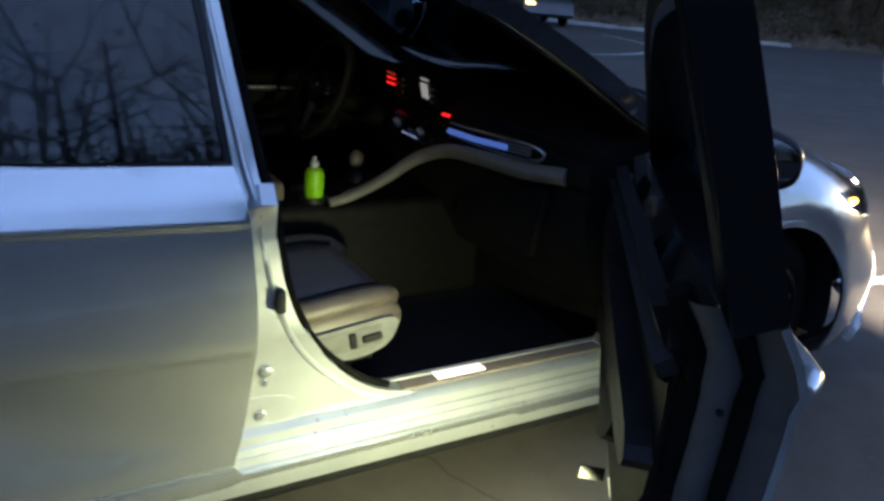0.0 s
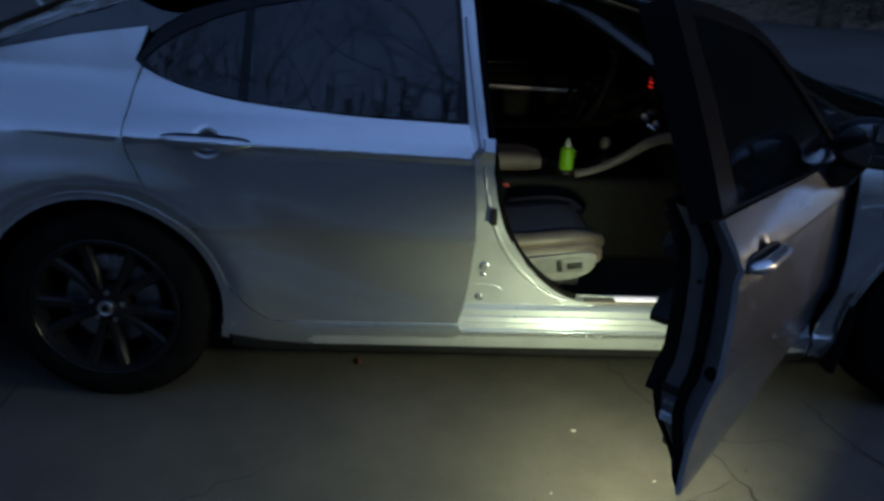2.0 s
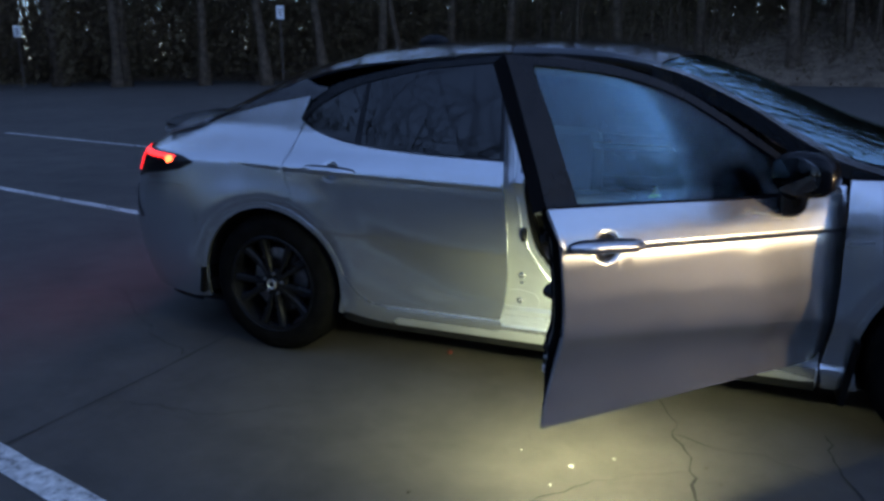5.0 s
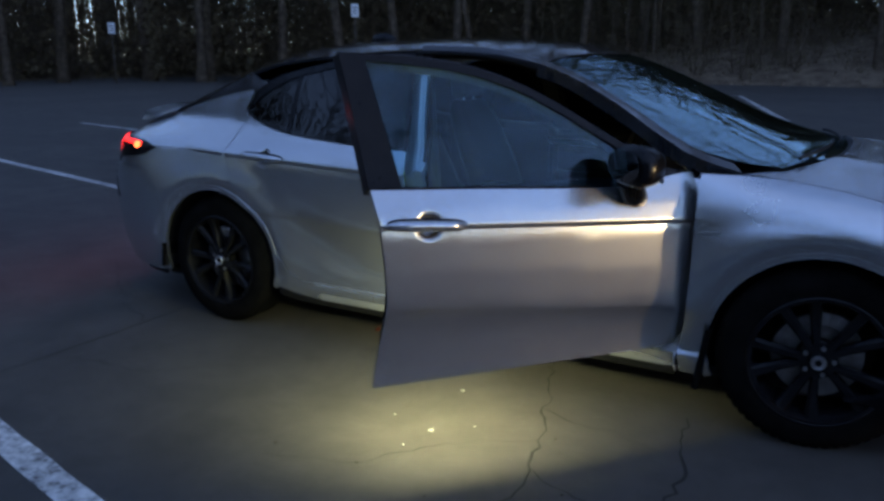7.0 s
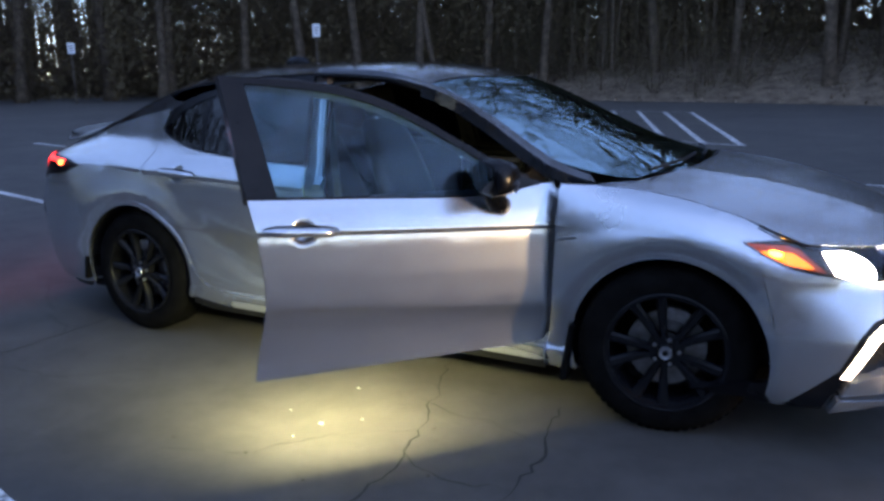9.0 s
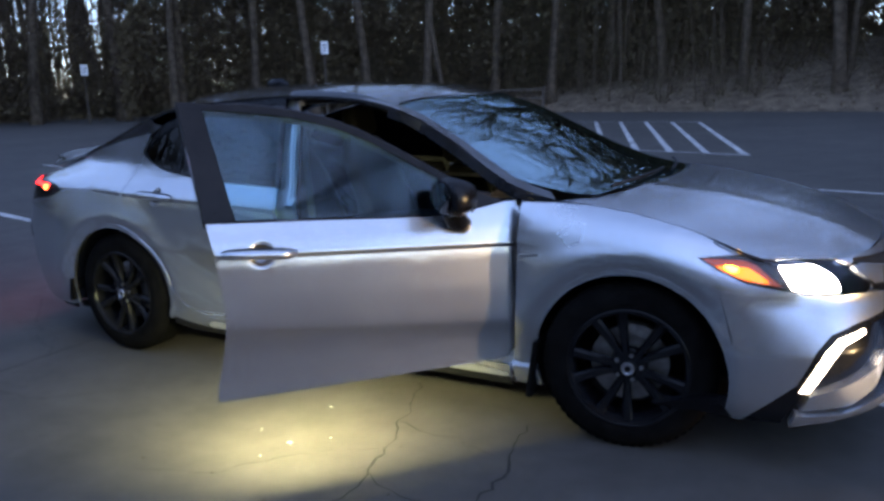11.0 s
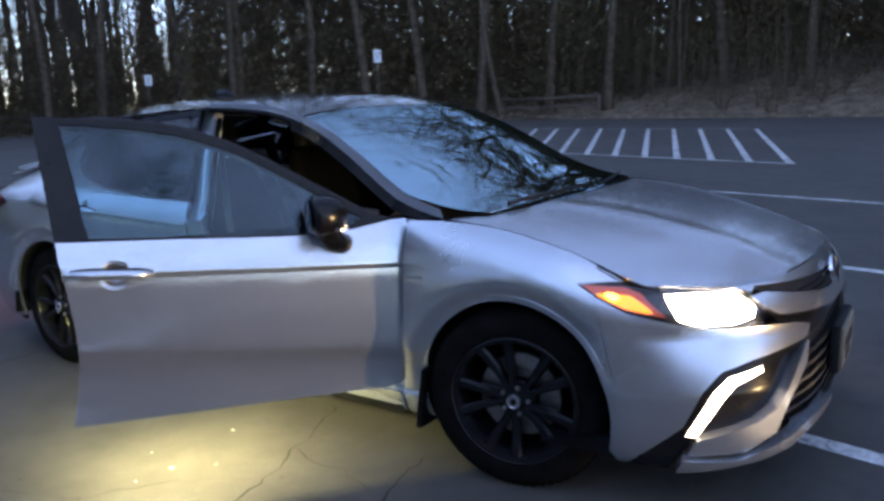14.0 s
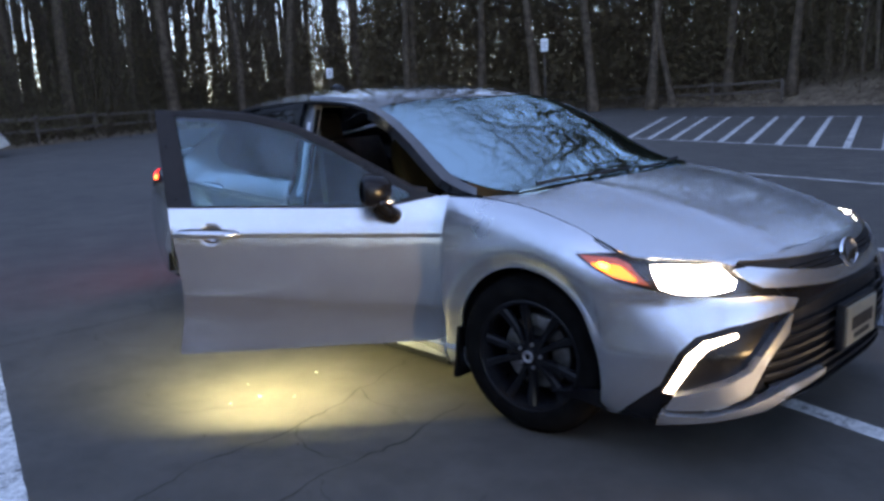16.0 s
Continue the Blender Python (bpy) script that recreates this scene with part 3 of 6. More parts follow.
def rim_w(x, z_off=0.0):
    return half_width(x, curve(RAIL, x))


ROOF = [(0.40, 0.0), (0.385, 0.2), (0.335, 0.42), (0.30, 0.60)] + [(x, rim_w(x)) for x in (0.29, 0.1, -0.2, -0.5, -0.8, -1.05)] + [(-1.05, 0.60), (-1.10, 0.45), (-1.15, 0.2), (-1.16, 0.0)]
panel("roof", mirrored(ROOF), BLACK_PAINT, car, fn=whole(top), step=0.07, label="black painted roof")
WIND = [(1.388, 0.0), (1.385, 0.2), (1.352, 0.45), (1.225, 0.70), (1.10, 0.742)] + [(x, rim_w(x) - 0.05) for x in (0.9, 0.7, 0.5, 0.30)] + [(0.345, 0.42), (0.395, 0.2), (0.41, 0.0)]
panel("windshield", mirrored(WIND), WIND_GLASS, car, fn=whole(top), step=0.07, off=-0.002, thick=0.005, label="windshield mirroring the sky")
for s in (-1, 1):
    panel("a_pillar", [(x, rim_w(x) - 0.052) for x in (1.06, 0.9, 0.7, 0.5, 0.28)] + [(x, rim_w(x) + 0.001) for x in (0.28, 0.5, 0.7, 0.9, 1.10)], BLACK_PAINT, car, fn=lambda x, y, side: top(x, y, side), side=s, step=0.04, thick=0.05)
BACK = [(-1.165, 0.0), (-1.155, 0.2), (-1.105, 0.45), (-1.06, 0.57), (-1.25, 0.56), (-1.5, 0.55), (-1.75, 0.53), (-1.88, 0.45), (-1.93, 0.2), (-1.935, 0.0)]
panel("rear_window", mirrored(BACK), DARK_GLASS, car, fn=whole(top), step=0.07, off=-0.002, thick=0.005)
for s in (-1, 1):
    panel("c_pillar", [(-1.05, 0.605), (-1.05, rim_w(-1.05)), (-1.3, rim_w(-1.3)), (-1.55, rim_w(-1.55)), (-1.8, rim_w(-1.8)), (-1.95, rim_w(-1.95)), (-1.89, 0.46), (-1.76, 0.533), (-1.5, 0.555), (-1.25, 0.565)], BLACK_PAINT, car, fn=lambda x, y, side: top(x, y, side), side=s, step=0.05)
LID = [(-1.94, 0.0), (-1.935, 0.2), (-1.89, 0.455)] + [(x, rim_w(x) + 0.002) for x in (-1.96, -2.05, -2.15, -2.22)] + [(-2.31, 0.52), (-2.38, 0.3), (-2.395, 0.0)]
panel("trunk_lid", mirrored(LID), PAINT, car, fn=whole(top), step=0.07)

# ---- nose details ----
def nose_loop(points):
    return [on_nose(y, z) for y, z in points]


LAMP = smooth_line([(1.652, 0.797), (1.72, 0.797), (1.80, 0.792)], False, 3) + nose_loop([(0.80, 0.784), (0.74, 0.778), (0.668, 0.770), (0.635, 0.715), (0.585, 0.668), (0.62, 0.660), (0.70, 0.662), (0.79, 0.670), (0.835, 0.687)]) + [(1.82, 0.711), (1.71, 0.752)]
LED = nose_loop([(0.80, 0.766), (0.74, 0.768), (0.672, 0.764), (0.64, 0.712), (0.655, 0.686), (0.72, 0.670), (0.79, 0.673), (0.818, 0.688)])
AMBER = [(1.672, 0.791), (1.80, 0.786), (1.845, 0.768)] + nose_loop([(0.832, 0.697)]) + [(1.815, 0.717), (1.735, 0.753)]
DRL = nose_loop([(0.702, 0.543), (0.79, 0.520), (0.832, 0.478), (0.864, 0.332), (0.852, 0.330), (0.822, 0.455), (0.785, 0.497), (0.705, 0.527)])
VENT = nose_loop([(0.49, 0.585), (0.60, 0.573), (0.72, 0.556), (0.80, 0.528), (0.845, 0.475), (0.868, 0.36), (0.870, 0.205), (0.845, 0.205), (0.848, 0.30), (0.74, 0.37), (0.66, 0.44), (0.56, 0.53)])
BLADE = nose_loop([(0.484, 0.582), (0.507, 0.572), (0.625, 0.480), (0.685, 0.412), (0.74, 0.378), (0.85, 0.322), (0.854, 0.268), (0.76, 0.280), (0.68, 0.330), (0.634, 0.430), (0.525, 0.520)])
LIP = nose_loop([(0.857, 0.258), (0.785, 0.262), (0.677, 0.296), (0.54, 0.338), (0.317, 0.352), (0.33, 0.332), (0.52, 0.305), (0.624, 0.272), (0.78, 0.242), (0.848, 0.212)])
GRILLE = nose_loop([(0.48, 0.578), (0.52, 0.52), (0.62, 0.43), (0.66, 0.33), (0.55, 0.25)]) + [(2.5, 0.215), (2.5, 0.60)] + nose_loop([(0.2, 0.60)])
BEAK = nose_loop([(0.66, 0.765), (0.60, 0.675), (0.56, 0.655), (0.50, 0.645), (0.43, 0.622), (0.44, 0.585), (0.2, 0.600)]) + [(2.5, 0.605), (2.5, 0.765)] + nose_loop([(0.25, 0.768)])
SLIT = nose_loop([(0.595, 0.767), (0.40, 0.757), (0.2, 0.747)]) + [(2.5, 0.738), (2.5, 0.690)] + nose_loop([(0.2, 0.696), (0.40, 0.722), (0.575, 0.752)])
NOSE_BAND = nose_loop([(0.66, 0.772), (0.50, 0.778), (0.2, 0.784)]) + [(2.5, 0.786), (2.5, 0.740)] + nose_loop([(0.2, 0.749), (0.40, 0.759), (0.595, 0.769), (0.62, 0.755)])
BAR = nose_loop([(0.632, 0.745), (0.575, 0.750), (0.40, 0.720), (0.2, 0.694)]) + [(2.5, 0.688), (2.5, 0.640)] + nose_loop([(0.2, 0.645), (0.40, 0.662), (0.56, 0.678), (0.60, 0.700)])

for s in (-1, 1):
    lamp_body = panel("headlamp", LAMP, GLOSS_BLACK, car, side=s, off=-0.012, thick=0.03, step=0.03, label="lit headlamp with white beams and amber corner")
    panel("led_beam", LED, HEAD_GLOW, lamp_body, side=s, off=-0.004, thick=0.006, step=0.02, label="white glowing beam unit")
    mid = [sum(p[k] for p in AMBER) / len(AMBER) for k in (0, 1)]
    panel("amber_halo", smooth_line([(mid[0] + 0.66 * (u - mid[0]) + 0.004, mid[1] + 0.60 * (z - mid[1]) - 0.009) for u, z in AMBER], True, 3), AMBER_HALO, lamp_body, side=s, off=-0.0035, thick=0.003, step=0.02, label="amber halo round the bulb, put in as emission")
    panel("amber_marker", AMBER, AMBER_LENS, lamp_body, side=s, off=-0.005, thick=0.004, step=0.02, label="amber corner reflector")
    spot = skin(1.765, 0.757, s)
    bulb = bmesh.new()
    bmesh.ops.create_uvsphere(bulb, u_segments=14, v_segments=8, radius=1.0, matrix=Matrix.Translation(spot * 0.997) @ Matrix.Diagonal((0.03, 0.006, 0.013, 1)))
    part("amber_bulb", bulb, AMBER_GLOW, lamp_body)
    panel("lens", LAMP, LENS, lamp_body, side=s, off=0.002, thick=0.002, step=0.03, label="clear lens")
    panel("vent_pocket", VENT, GLOSS_BLACK, car, side=s, off=-0.03, thick=0.01, step=0.03)
    panel("vent_edge", nose_loop([(0.47, 0.593), (0.60, 0.581), (0.72, 0.564), (0.802, 0.536), (0.850, 0.48), (0.873, 0.36), (0.877, 0.20), (0.848, 0.20), (0.855, 0.34), (0.828, 0.45), (0.77, 0.510), (0.66, 0.550), (0.54, 0.567)]), GLOSS_BLACK, car, side=s, off=-0.004, thick=0.03, step=0.03)
    panel("running_light", DRL, DRL_GLOW, car, side=s, off=0.001, thick=0.012, step=0.02, label="white running light strip")
    panel("bumper_blade", BLADE, PAINT, car, side=s, off=0.010, thick=0.04, step=0.03)
    panel("lip", LIP, PAINT, car, side=s, off=0.026, thick=0.04, step=0.03)
    panel("lower_grille", GRILLE, BLACK_PLASTIC, car, side=s, off=-0.035, thick=0.01, step=0.05)
    panel("beak", BEAK, GLOSS_BLACK, car, side=s, off=-0.02, thick=0.01, step=0.04)
    panel("upper_grille", SLIT, BLACK_PLASTIC, car, side=s, off=-0.006, thick=0.012, step=0.03)
    panel("nose_band", NOSE_BAND, PAINT, car, side=s, off=0.005, thick=0.02, step=0.03)
    panel("grille_bar", BAR, PAINT, car, side=s, off=0.004, thick=0.02, step=0.03)
    # slats of the lower grille and the bars of the upper one
    for k in range(8):
        z = 0.25 + 0.04 * k
        edge = straight([(0.22, 0.45), (0.29, 0.55), (0.36, 0.63), (0.46, 0.58), (0.56, 0.49)], z)
        panel("grille_slat", nose_loop([(edge, z), (edge * 0.5, z)]) + [(2.5, z), (2.5, z + 0.012)] + nose_loop([(edge * 0.5, z + 0.012), (edge, z + 0.012)]), GLOSS_BLACK, car, side=s, off=-0.012, thick=0.03, step=0.06)
    for k in range(2):
        z = 0.712 + 0.016 * k
        panel("grille_slat", nose_loop([(0.46 - 0.05 * k, z), (0.2, z)]) + [(2.5, z), (2.5, z + 0.004)] + nose_loop([(0.2, z + 0.004), (0.46 - 0.05 * k, z + 0.004)]), GLOSS_BLACK, car, side=s, off=0.001, thick=0.008, step=0.06)
# black tube put in for the dark shut line; it covers amber spill on the edge
for s in (-1, 1):
    line = [tuple(Vector((1, s, 1)) * (hood_top(x, curve(EDGE_W, x)) + Vector((0, 0.002, -0.004)))) for x in (1.70, 1.74, 1.78, 1.81, 1.84, 1.87, 1.90)]
    part("hood_gap_line", tube(line, 0.003, 8), BLACK_PLASTIC, car)
# badge: a plain oval
em = bmesh.new()
add_lathe(em, [(0.0, 0.004), (0.055, 0.004), (0.068, 0.012), (0.078, 0.010), (0.080, 0.0)], 36, Matrix.Translation((2.300, 0, 0.722)) @ Matrix.Rotation(radians(78), 4, "Y") @ Matrix.Diagonal((0.75, 1.0, 1, 1)))
part("emblem", em, CHROME, car, "plain chrome oval emblem")
plate = part("number_plate", box((0.012, 0.31, 0.155), Matrix.Translation((2.362, 0, 0.46)), 0.004), surface("plate_paint", (0.16, 0.145, 0.11), (0.20, 0.18, 0.13), 9, rough=0.4), car, "pale number plate")
part("plate_holder", box((0.03, 0.34, 0.18), Matrix.Translation((2.342, 0, 0.46)), 0.006), BLACK_PLASTIC, car)
for k in range(2):
    part("plate_bar", box((0.002, 0.22 - 0.06 * k, 0.05 - 0.03 * k), Matrix.Translation((2.3690, 0, 0.465 - 0.052 * k))), BLACK_PLASTIC, plate)
# fender badge, wipers, cowl
part("fender_badge", box((0.075, 0.004, 0.012), Matrix.Translation((1.02, -half_width(1.02, 0.752) - 0.001, 0.752)) @ Matrix.Rotation(radians(-8), 4, "Y"), 0.0015), CHROME, car, "small chrome badge")
COWL = [(1.385, 0.0), (1.38, 0.2), (1.345, 0.45), (1.20, 0.71), (1.14, 0.735), (1.18, 0.76), (1.25, 0.70), (1.375, 0.45), (1.415, 0.2), (1.42, 0.0)]
panel("cowl", mirrored(COWL), BLACK_PLASTIC, car, fn=whole(lambda x, y: hood_top(x, y) - Vector((0, 0, 0.012))), step=0.06, thick=0.02)
for y0, y1 in ((-0.62, -0.02), (0.02, 0.55)):
    pts = []
    for i in range(9):
        y = y0 + (y1 - y0) * i / 8
        x = 1.372 - 0.30 * abs(y) ** 2.3 - 0.012 - 0.03 * (i / 8)
        p = top(x, abs(y))
        pts.append((p.x, y, p.z + 0.012))
    part("wiper", tube(pts, 0.007, 8), BLACK_PLASTIC, car)

# rolled lips round the wheel openings
for s in (-1, 1):
    panel("arch_lip", arch(-WHEEL_X, 178, -14, 0.373, 40) + arch(-WHEEL_X, -14, 178, 0.398, 40), PAINT, car, side=s, off=0.004, thick=0.016, step=0.03)
    panel("arch_lip", arch(WHEEL_X, 22, 196, 0.373, 36) + arch(WHEEL_X, 196, 22, 0.392, 36), PAINT, car, side=s, off=0.003, thick=0.014, step=0.03)

# ---- tail details ----
def tail_loop(points):
    return [on_tail(y, z) for y, z in points]


TAIL_LAMP = [(-1.83, 0.898), (-1.93, 0.922)] + tail_loop([(0.78, 0.932), (0.70, 0.938), (0.55, 0.938), (0.46, 0.935), (0.46, 0.80), (0.60, 0.775), (0.70, 0.783), (0.78, 0.815)]) + [(-1.93, 0.858)]
TAIL_RED = [(-1.96, 0.915)] + tail_loop([(0.78, 0.922), (0.70, 0.930), (0.56, 0.932), (0.47, 0.928), (0.47, 0.914), (0.58, 0.914), (0.70, 0.911), (0.78, 0.905)]) + [(-1.98, 0.900)]
TAIL_LOW = tail_loop([(0.72, 0.90), (0.66, 0.90), (0.60, 0.825), (0.55, 0.805), (0.58, 0.790), (0.66, 0.795), (0.71, 0.835)])
for s in (-1, 1):
    tl = panel("tail_lamp", TAIL_LAMP, GLOSS_BLACK, car, side=s, off=0.004, thick=0.02, step=0.03, label="lit red tail lamp")
    panel("light_bar", TAIL_RED, TAIL_BAR, tl, side=s, off=0.007, thick=0.006, step=0.02, label="glowing red bar")
    panel("light_bar", TAIL_LOW, TAIL_BAR, tl, side=s, off=0.007, thick=0.006, step=0.02)
    bulb = bmesh.new()
    bmesh.ops.create_uvsphere(bulb, u_segments=14, v_segments=8, radius=1.0, matrix=Matrix.Translation(skin(-2.0, 0.900, s)) @ Matrix.Diagonal((0.030, 0.014, 0.020, 1)))
    part("bulb", bulb, TAIL_GLOW, tl)
    panel("tail_panel", [(-2.02, 0.930), (-2.0, 0.79)] + tail_loop([(0.46, 0.785), (0.2, 0.785)]) + [(-2.5, 0.785), (-2.5, 1.040)] + tail_loop([(0.3, 1.036), (0.5, 1.026)]) + [(-2.1, 1.020)], PAINT, car, side=s, off=-0.004, thick=0.01)
    panel("bumper_slot", tail_loop([(0.69, 0.745), (0.715, 0.745), (0.815, 0.60), (0.80, 0.585)]), GLOSS_BLACK, car, side=s, off=0.002, thick=0.008, step=0.03)
    panel("rear_valance", [(-1.83, 0.236), (-1.9, 0.225)] + [(-2.5, 0.252), (-2.5, 0.16), (-1.9, 0.17)], BLACK_PLASTIC, car, side=s, off=-0.02, thick=0.01)
sp = bmesh.new()
rows = []
for i in range(25):
    y = -0.56 + 1.12 * i / 24
    k = abs(y) / 0.56
    x0 = -2.27 - 0.02 * (1 - k) + 0.05 * k ** 4
    z0 = top(x0, abs(y) * 0.9).z
    lift = 0.004 * (1 - k ** 8)
    rows.append([sp.verts.new(p) for p in ((x0 + 0.03, y, z0 - 0.004), (x0 - 0.05, y, z0 + 0.010 + lift * 0.5), (x0 - 0.095 + 0.05 * k ** 3, y, z0 + 0.008 + lift), (x0 - 0.092 + 0.05 * k ** 3, y, z0 - 0.004 + lift), (x0 - 0.06, y, z0 - 0.01))])
for a, b in zip(rows, rows[1:]):
    for k in range(5):
        sp.faces.new((a[k], b[k], b[(k + 1) % 5], a[(k + 1) % 5]))
sp.faces.new(rows[0]), sp.faces.new(rows[-1][::-1])
bmesh.ops.recalc_face_normals(sp, faces=sp.faces[:])
part("spoiler", sp, GLOSS_BLACK, car, "black lip spoiler")
fin = bmesh.new()
bmesh.ops.create_uvsphere(fin, u_segments=12, v_segments=8, radius=1.0, matrix=Matrix.Translation((-0.95, 0, top(-0.95, 0).z)) @ Matrix.Diagonal((0.09, 0.02, 0.05, 1)))
part("antenna_fin", fin, GLOSS_BLACK, car)


for s in (-1, 1):
    lamp("tail_light", "AREA", (-2.50, s * 0.56, 0.86), (-6.5, s * 1.3, 0.35), 0.9, (1.0, 0.07, 0.05), size=0.12)

# low beams falling on the lot ahead
for s in (-1, 1):
    lamp("low_beam", "SPOT", (2.32, s * 0.68, 0.715), (9.0, s * 0.9, -0.3), 220, (1.0, 0.95, 0.86), size=0.05, angle=115, blend=1.0)

# ---- wheels ----
def wheel(x, y, side, turn=40, steer=0):
    """An alloy with five split spokes in a low tyre; local z points outward."""
    hub = new("wheel")
    hub.parent = car
    hub.matrix_world = Matrix.Translation((x, y, HUB_Z)) @ Matrix.Rotation(radians(steer), 4, "Z") @ Matrix.Rotation(radians(90) if side < 0 else radians(-90), 4, "X") @ Matrix.Rotation(radians(turn), 4, "Z")
    bm = bmesh.new()
    add_lathe(bm, [(0.226, -0.205), (0.262, -0.212), (0.300, -0.205), (0.322, -0.190), (0.3335, -0.165), (0.335, -0.105), (0.3335, -0.045), (0.323, -0.018), (0.300, -0.003), (0.262, 0.004), (0.240, 0.002), (0.229, -0.006)], 72, close=True)
    bmesh.ops.recalc_face_normals(bm, faces=bm.faces[:])
    tyre = part("tyre", bm, RUBBER, hub, "black low-profile tyre")
    blocks = bmesh.new()
    for k in range(60):
        for zc, w in ((-0.055, 0.040), (-0.155, 0.040), (-0.105, 0.034)):
            a = 2 * math.pi * (k + (0.5 if zc == -0.105 else 0)) / 60
            add_box(blocks, (0.006, 0.024, w), Matrix.Rotation(a, 4, "Z") @ Matrix.Translation((0.3328, 0, zc)))
    part("tread", blocks, RUBBER, tyre, smooth=False)
    rim = bmesh.new()
    add_lathe(rim, [(0.236, 0.003), (0.231, 0.006), (0.226, 0.0), (0.219, -0.02), (0.213, -0.07), (0.210, -0.19), (0.205, -0.19), (0.207, -0.06), (0.213, -0.01), (0.219, 0.002)], 72, close=True)
    bmesh.ops.recalc_face_normals(rim, faces=rim.faces[:])
    part("rim", rim, ALLOY, hub, "gloss black alloy rim")
    for k in range(10):
        sp = bmesh.new()
        pair = k // 2
        a = 2 * math.pi * pair / 5
        lean = 1 if k % 2 else -1
        r0, r1 = 0.040, 0.221
        a0, a1 = a + lean * 0.20, a + lean * 0.26
        ring = []
        for i in range(7):
            t = i / 6
            r = r0 + (r1 - r0) * t
            ang = a0 * (1 - t) + a1 * t
            c = Vector((r * math.cos(ang), r * math.sin(ang), -0.008 - 0.022 * (1 - t) * t * 2 - 0.006 * (1 - t)))
            d = Vector((math.cos(ang), math.sin(ang), 0))
            q = Vector((-d.y, d.x, 0)) * (0.012 + 0.010 * t)
            ring.append([sp.verts.new(c + q * 0.55 + Vector((0, 0, 0.003))), sp.verts.new(c - q * 0.55 + Vector((0, 0, 0.003))), sp.verts.new(c - q + Vector((0, 0, -0.006))), sp.verts.new(c - q * 0.9 + Vector((0, 0, -0.035))), sp.verts.new(c + q * 0.9 + Vector((0, 0, -0.035))), sp.verts.new(c + q + Vector((0, 0, -0.006)))])
        for u, v in zip(ring, ring[1:]):
            for i in range(6):
                sp.faces.new((u[i], v[i], v[(i + 1) % 6], u[(i + 1) % 6]))
        sp.faces.new(ring[0]), sp.faces.new(ring[-1][::-1])
        bmesh.ops.recalc_face_normals(sp, faces=sp.faces[:])
        part("spoke", sp, ALLOY, hub)
    cap = bmesh.new()
    add_lathe(cap, [(0.0, 0.004), (0.024, 0.003), (0.030, -0.001), (0.034, -0.012), (0.062, -0.016), (0.066, -0.03), (0.066, -0.05)], 36)
    part("centre_cap", cap, ALLOY, hub)
    ring = bmesh.new()
    add_lathe(ring, [(0.019, 0.0035), (0.021, 0.006), (0.024, 0.006), (0.026, 0.0025)], 30)
    part("cap_ring", ring, SATIN, hub)
    for k in range(5):
        a = 2 * math.pi * (k + 0.5) / 5
        nut = bmesh.new()
        add_lathe(nut, [(0.0, 0.002), (0.008, 0.001), (0.0095, -0.012)], 6, Matrix.Translation((0.05 * math.cos(a), 0.05 * math.sin(a), -0.008)))
        part("wheel_nut", nut, SATIN, hub)
    disc = bmesh.new()
    add_lathe(disc, [(0.07, -0.075), (0.150, -0.075), (0.152, -0.088), (0.07, -0.088)], 48, close=True)
    bmesh.ops.recalc_face_normals(disc, faces=disc.faces[:])
    part("brake_disc", disc, STEEL, hub)
    cal = bmesh.new()
    a = radians(35) if side < 0 else radians(145)
    for i in range(5):
        b = a + radians(-22 + 11 * i)
        add_box(cal, (0.055, 0.035, 0.05), Matrix.Rotation(b, 4, "Z") @ Matrix.Translation((0.142, 0, -0.075)), 0.006, 1)
    part("brake_caliper", cal, STEEL, hub, "grey brake caliper")
    return hub


for s in (-1, 1):
    for x in (WHEEL_X, -WHEEL_X):
        wheel(x, s * 0.885, s, 40 if x > 0 else 48, 9 if x > 0 else 0)
        liner = bmesh.new()
        grid = []
        for i in range(25):
            a = radians(-12 + 204 * i / 24)
            r = R_ARCH + 0.012
            grid.append([liner.verts.new((x + r * math.cos(a), s * w, HUB_Z + r * math.sin(a))) for w in (0.875, 0.80, 0.60)])
        for p, q in zip(grid, grid[1:]):
            for k in range(2):
                liner.faces.new((p[k], q[k], q[k + 1], p[k + 1]))
        hubv = [g[2] for g in grid]
        liner.faces.new(hubv)
        part("wheel_arch_liner", liner, BLACK_PLASTIC, car)
    # mud flaps
    for x, h in ((1.040, 0.24), (-1.795, 0.13)):
        part("mud_flap", box((0.024, 0.19, h), Matrix.Translation((x - 0.012, s * 0.815, 0.27 + (0.26 - h) * 0.4)) @ Matrix.Rotation(radians(8), 4, "Y"), 0.006), RUBBER, car)
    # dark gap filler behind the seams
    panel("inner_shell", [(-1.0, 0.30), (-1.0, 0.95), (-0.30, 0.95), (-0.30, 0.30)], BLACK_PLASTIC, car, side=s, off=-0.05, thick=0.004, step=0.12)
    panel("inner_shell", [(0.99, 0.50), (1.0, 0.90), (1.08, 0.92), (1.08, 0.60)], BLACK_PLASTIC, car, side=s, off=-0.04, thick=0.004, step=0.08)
under = box((3.9, 1.50, 0.04), Matrix.Translation((0.0, 0, 0.185)), 0.01)
part("underbody", under, BLACK_PLASTIC, car)
for x, w in ((1.98, 0.4), (-2.02, 0.5)):
    part("bay_floor", box((w, 1.0, 0.35), Matrix.Translation((x, 0, 0.40)), 0.05), BLACK_PLASTIC, car)
part("engine_bay", box((0.95, 1.10, 0.45), Matrix.Translation((1.45, 0, 0.55)), 0.05), BLACK_PLASTIC, car)
